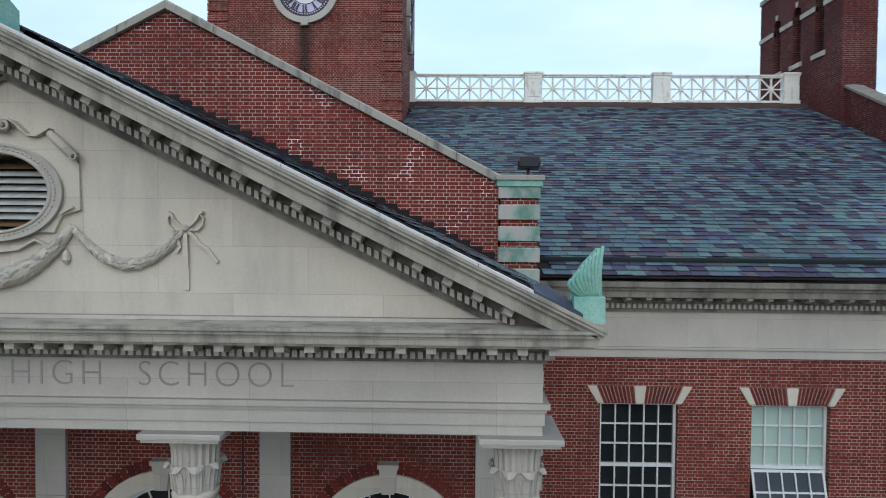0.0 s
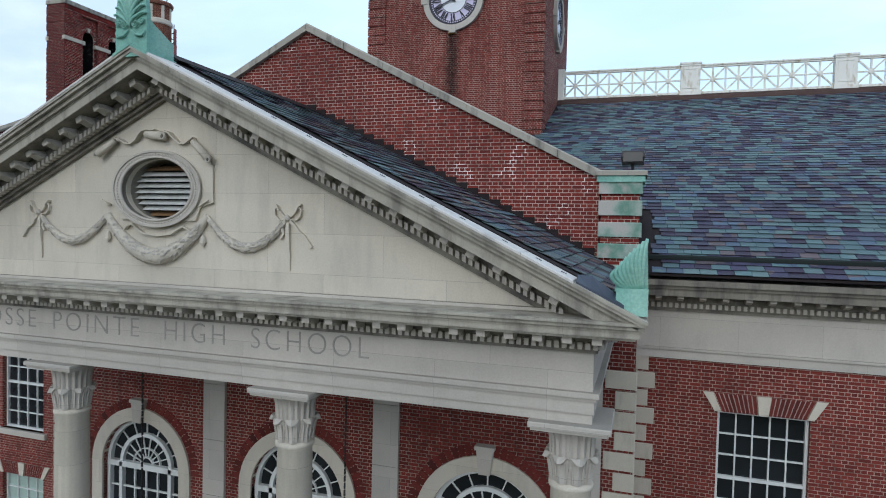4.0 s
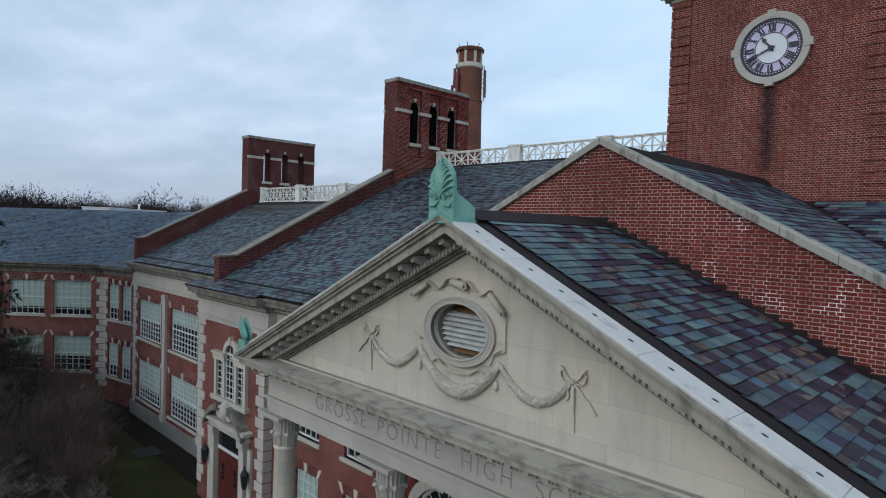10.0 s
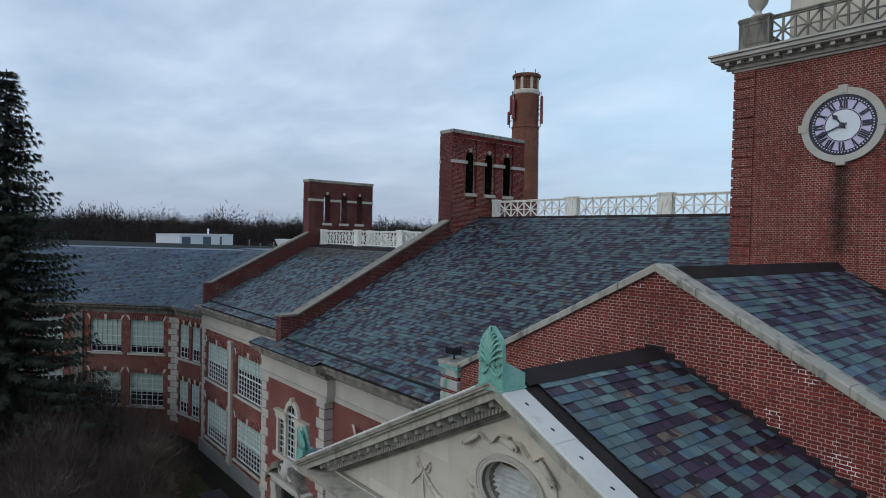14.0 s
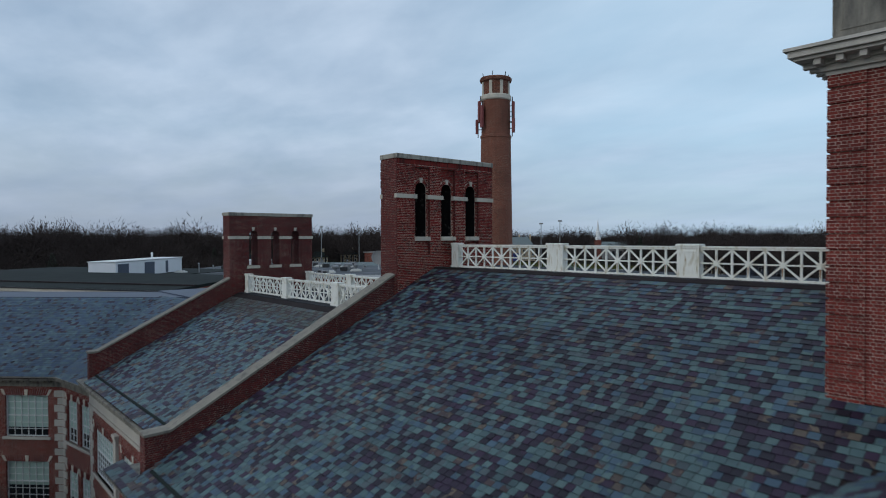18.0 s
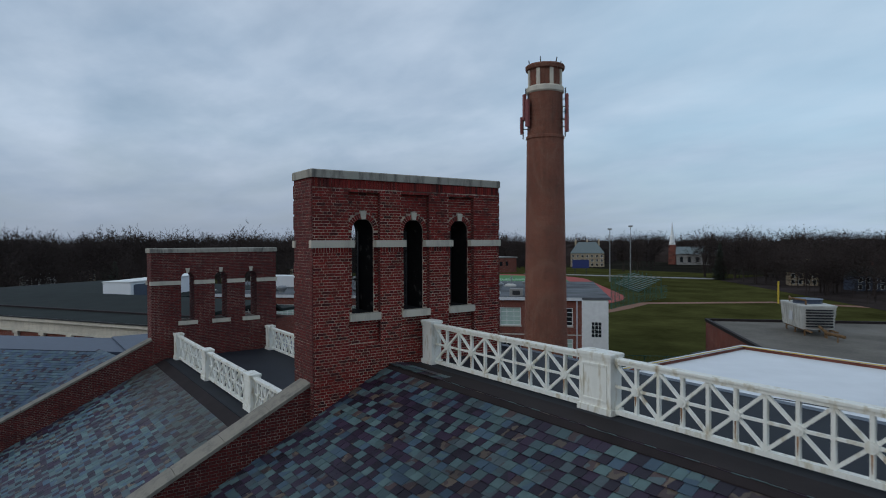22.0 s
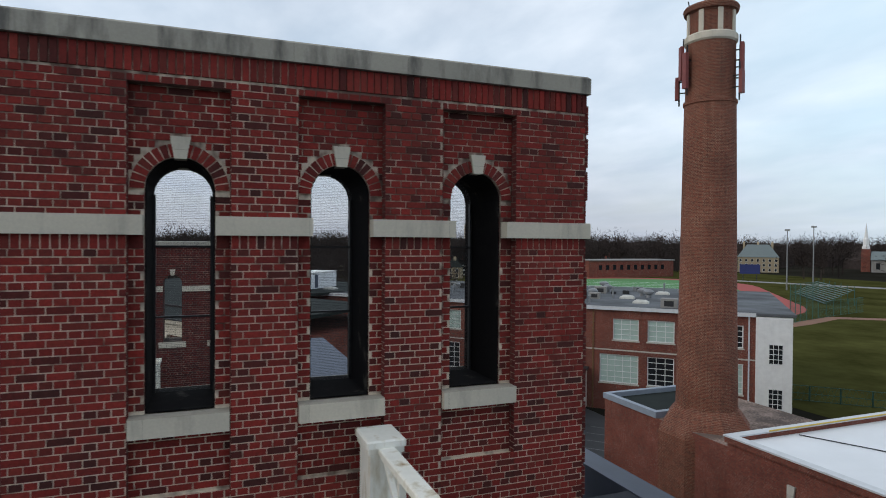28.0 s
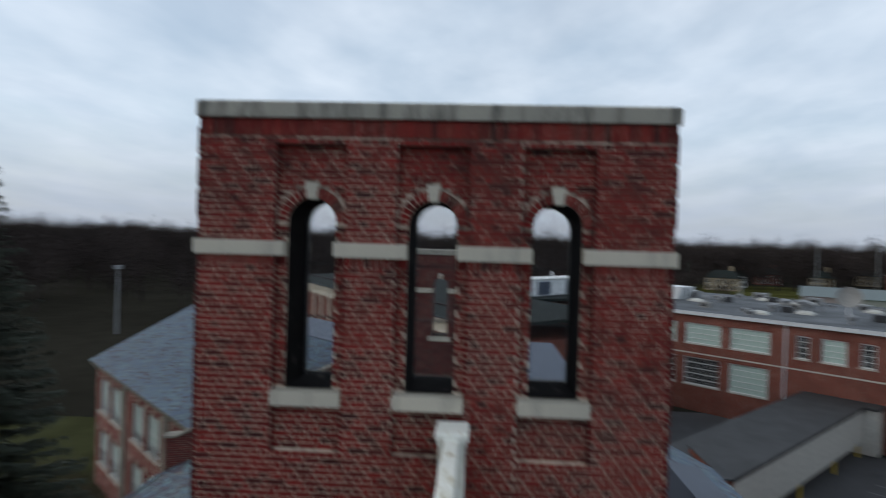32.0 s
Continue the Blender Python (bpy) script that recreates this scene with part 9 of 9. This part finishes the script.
for k in range(7):
    a, r = radians(15 + k * 14), 260 + 40 * math.sin(k * 2.1)
    x, y = -20 - r * math.sin(a), 25 + r * math.cos(a)
    if not open_ground(x, y):
        spruce((x, y, GZ), 15 + 3 * math.sin(k), 3.6, 40 + k, "distant dark evergreen among bare trees")

# ---- laid bricks on the near chimney wall ----
COURSE, LONG, JOINT = 0.0677, 0.21, 0.0085
bw = bpy.data.objects["chimney_wall_near"]
Y0, Y1, ZB, ZT = 21.37, 26.84, 15.0, 20.85
W_, SILL_, SPR_, BAND_ = 0.29, 17.68, 19.65, 21.04 - 1.79
PANELS = [(c - 0.42, c + 0.42) for c in CH1_C]
PZ0, PZ1 = 16.94, 20.56
fx = lambda d0: (lambda u, v, k: (CH_W - d0 - k, u, v))
part("mortar", Geo().plate(rect(Y0, Y1, ZB - 3.4, ZT), [rect(a, b, PZ0, PZ1) for a, b in PANELS], fx(0.008), 0.126), M_MORTAR, bw)
for (a, b), c in zip(PANELS, CH1_C):
    part("panel_mortar", Geo().plate(rect(a, b, PZ0, PZ1), [arch_outline(c, W_, SILL_, SPR_)], fx(0.112), 0.022), M_MORTAR, bw)
    for u0, u1 in ((a, a + 0.005), (b - 0.005, b)):
        part("pier_return", Geo().box(CH_W - 0.112, CH_W - 0.002, u0, u1, PZ0, PZ1), M_BRICK_OLD, bw)
    part("panel_head", Geo().box(CH_W - 0.112, CH_W - 0.002, a + 0.005, b - 0.005, PZ1 - 0.005, PZ1), M_BRICK_OLD, bw)


def free_spans(z0, z1, lo, hi):
    """What is left of a course between the openings, bands, sills and arches."""
    cuts = []
    for c in CH1_C:
        if z1 > SILL_ - 0.17 and z0 < SILL_:
            cuts.append((c - W_ - 0.12, c + W_ + 0.12))
        if z1 > SILL_ and z0 < SPR_:
            cuts.append((c - W_, c + W_))
        R = W_ + 0.125
        if z1 > SPR_ and z0 < SPR_ + R:
            h = max(0.0, z0 - SPR_)
            half = math.sqrt(max(0.0, R * R - h * h))
            cuts.append((c - half, c + half))
        if z1 > SPR_ + W_ - 0.02 and z0 < SPR_ + W_ + 0.175:
            cuts.append((c - 0.085, c + 0.085))
    if z1 > BAND_ - 0.10 and z0 < BAND_ + 0.15:
        cuts.append((Y0 - 1, Y1 + 1))
    spans, at = [], lo
    for a, b in sorted(cuts):
        if a >= hi or b <= lo:
            continue
        if a > at:
            spans.append((at, a))
        at = max(at, b)
    if at < hi:
        spans.append((at, hi))
    return spans


rngb = random.Random(17)
bv, bf = [], []
singles = {}


def lay(y0, y1, z0, z1, front, single=False, ends=(True, True)):
    j = JOINT / 2
    a, b, c, d = y0 + (j if ends[0] else 0), y1 - (j if ends[1] else 0), z0 + j, z1 - j
    if b - a < 0.02 or d - c < 0.02:
        return
    xf = CH_W - front + rngb.uniform(-0.003, 0.003)
    xb = xf - 0.02
    e = 0.002
    v = [(xb, a, c), (xb, b, c), (xb, b, d), (xb, a, d), (xf, a + e, c + e), (xf, b - e, c + e), (xf, b - e, d - e), (xf, a + e, d - e)]
    f = [(4, 5, 6, 7), (0, 1, 5, 4), (1, 2, 6, 5), (2, 3, 7, 6), (3, 0, 4, 7)]
    if single and len(singles.setdefault("n", [])) < 300:
        key = round(b - a, 3)
        m = Vector((xf, (a + b) / 2, (c + d) / 2))
        if key not in singles:
            me = bpy.data.meshes.new("brick")
            me.from_pydata([Vector(p) - m for p in v], [], f)
            me.materials.append(M_BRICK_ONE)
            singles[key] = me
        o = new("brick", singles[key])
        o.parent = bw
        o.location = m
        singles["n"].append(1)
        return
    n = len(bv)
    bv.extend(v)
    bf.extend(tuple(i + n for i in q) for q in f)


row, z = 0, ZB
ROWS_TOP = ZT - 0.215
while z < ROWS_TOP - 0.01:
    z1 = min(z + COURSE, ROWS_TOP)
    edges = [Y0]
    for a, b in PANELS:
        edges += [a, b]
    edges.append(Y1)
    for i in range(len(edges) - 1):
        inside = i % 2 == 1 and PZ0 < z and z1 < PZ1 + 0.03
        for lo, hi in free_spans(z, z1, edges[i], edges[i + 1]):
            # courses of stretchers and of headers in turn
            unit = LONG if row % 2 else LONG / 2
            y = edges[i] - (LONG / 2 if row % 4 == 1 else LONG / 4 if row % 2 == 0 else 0.0)
            while y < hi:
                if y + unit <= lo:
                    y += unit
                    continue
                a, b = max(y, lo), min(y + unit, hi)
                if b - a > 0.03:
                    whole = abs(b - a - unit) < 0.001
                    lay(a, b, z, z1, 0.104 if inside else 0.0, whole and (17.9 < z < 19.1 and 23.1 < y < 23.72 or 17.7 < z < 19.1 and 24.5 < y < 25.1), (a > lo + 0.001 or lo in (Y0,), b < hi - 0.001))
                y += unit
    row += 1
    z += COURSE
# short standing bricks under the stone band, between the openings
for i in range(len(edges) - 1):
    for lo, hi in free_spans(BAND_ - 0.3, BAND_ - 0.29, edges[i], edges[i + 1]):
        n = max(1, int((hi - lo) / COURSE))
        for k in range(n):
            lay(lo + k * (hi - lo) / n, lo + (k + 1) * (hi - lo) / n, BAND_ - 0.125, BAND_ + 0.005, 0.104 if i % 2 else 0.0)
# standing course under the cap, and arch rings
y = Y0
while y < Y1 - 0.02:
    lay(y, y + COURSE, ROWS_TOP, ZT, -0.008)
    y += COURSE
for c in CH1_C:
    half_ring = [(W_ * math.cos(math.pi * q / 16), W_ * math.sin(math.pi * q / 16)) for q in range(17)]
    outer = [(u * (W_ + 0.125) / W_, v * (W_ + 0.125) / W_) for u, v in half_ring]
    part("ring_mortar", Geo().plate([(c + u, SPR_ + v) for u, v in outer] + [(c + u, SPR_ + v) for u, v in reversed(half_ring)], [], fx(0.096), 0.03), M_MORTAR, bw)
    n = 17
    for k in range(n):
        a0, a1 = math.pi * (k + 0.09) / n, math.pi * (k + 0.91) / n
        if abs((a0 + a1) / 2 - math.pi / 2) < 0.14:
            continue
        m = len(bv)
        for xx in (CH_W - 0.15, CH_W - 0.09):
            for r, a in ((W_ + 0.002, a0), (W_ + 0.118, a0), (W_ + 0.118, a1), (W_ + 0.002, a1)):
                bv.append((xx, c + r * math.cos(a), SPR_ + r * math.sin(a)))
        bf.extend(tuple(i + m for i in q) for q in ((4, 5, 6, 7), (0, 1, 5, 4), (1, 2, 6, 5), (2, 3, 7, 6), (3, 0, 4, 7)))
me = bpy.data.meshes.new("bricks")
me.from_pydata(bv, [], bf)
bm = bmesh.new()
bm.from_mesh(me)
bmesh.ops.recalc_face_normals(bm, faces=bm.faces)
bm.to_mesh(me)
bm.free()
me.materials.append(M_BRICK_ARCH)
ob = tagged(new("bricks", me), kind="stuff")
ob.parent = bw
# end faces of the chimney wall: brick bands with sunk joints, as on the tower corners
for ya, yb in ((Y0 - 0.012, Y0 + 0.004), (Y1 - 0.004, Y1 + 0.012)):
    part("end_face", Geo().box(CH_W - 1.06, CH_W + 0.003, ya, yb, 12.2, ZT), M_BRICK_OLD, bw)
    out = -0.016 if ya < 22 else 0.016
    z = 14.9
    while z < ZT - 0.1:
        z1 = min(z + 0.34, ZT)
        if not (z < BAND_ + 0.17 and z1 > BAND_):
            y_lo, y_hi = sorted((ya if out < 0 else yb, (ya if out < 0 else yb) + out))
            part("brick_band", Geo().box(CH_W - 1.075, CH_W + 0.012, y_lo, y_hi, z + 0.012, z1 - 0.012), M_BRICK_OLD, bw)
        z += 0.3665
# black lining paints soot and the deep openings' shade; wire screens behind
m = Mat("soot_shade_lining", 0.95, spec=0.1)
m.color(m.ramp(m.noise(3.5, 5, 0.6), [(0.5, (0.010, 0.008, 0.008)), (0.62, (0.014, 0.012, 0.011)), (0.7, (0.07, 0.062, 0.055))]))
M_SOOT_SHADE = m.m
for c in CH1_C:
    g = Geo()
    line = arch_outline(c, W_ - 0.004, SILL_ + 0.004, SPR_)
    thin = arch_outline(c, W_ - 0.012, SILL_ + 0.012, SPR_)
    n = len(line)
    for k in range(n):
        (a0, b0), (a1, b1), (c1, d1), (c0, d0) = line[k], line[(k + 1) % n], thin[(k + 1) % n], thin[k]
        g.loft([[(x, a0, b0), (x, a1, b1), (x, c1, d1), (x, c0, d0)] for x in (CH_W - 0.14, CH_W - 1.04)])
    part("lining", g, M_SOOT_SHADE, bw, "black lining that paints soot and the hollow's shade, with flaking plaster")
    g = Geo()
    xs = CH_W - 0.86
    for k in range(1, 34):
        y = c - W_ + 2 * W_ * k / 34
        top = SPR_ + math.sqrt(max(0, W_ ** 2 - (y - c) ** 2))
        g.bar((xs, y, SILL_), (xs, y, top), 0.002)
    for k in range(1, 132):
        zz = SILL_ + k * 0.0171
        half = W_ if zz < SPR_ else math.sqrt(max(0, W_ ** 2 - (zz - SPR_) ** 2))
        if half > 0.02:
            g.bar((xs, c - half, zz), (xs, c + half, zz), 0.002)
    tagged(part("bird_screen", g, M_DARK, bw, "fine black wire bird screen"), kind="stuff")
    g = Geo().box(xs - 0.02, xs + 0.03, c - W_, c - W_ + 0.04, SILL_, SPR_).box(xs - 0.02, xs + 0.03, c + W_ - 0.04, c + W_, SILL_, SPR_)
    for zz in (BAND_ - 0.12, SILL_ + 0.75):
        g.box(xs - 0.015, xs + 0.025, c - W_, c + W_, zz, zz + 0.02)
    part("screen_frame", g, M_DARK, bw)
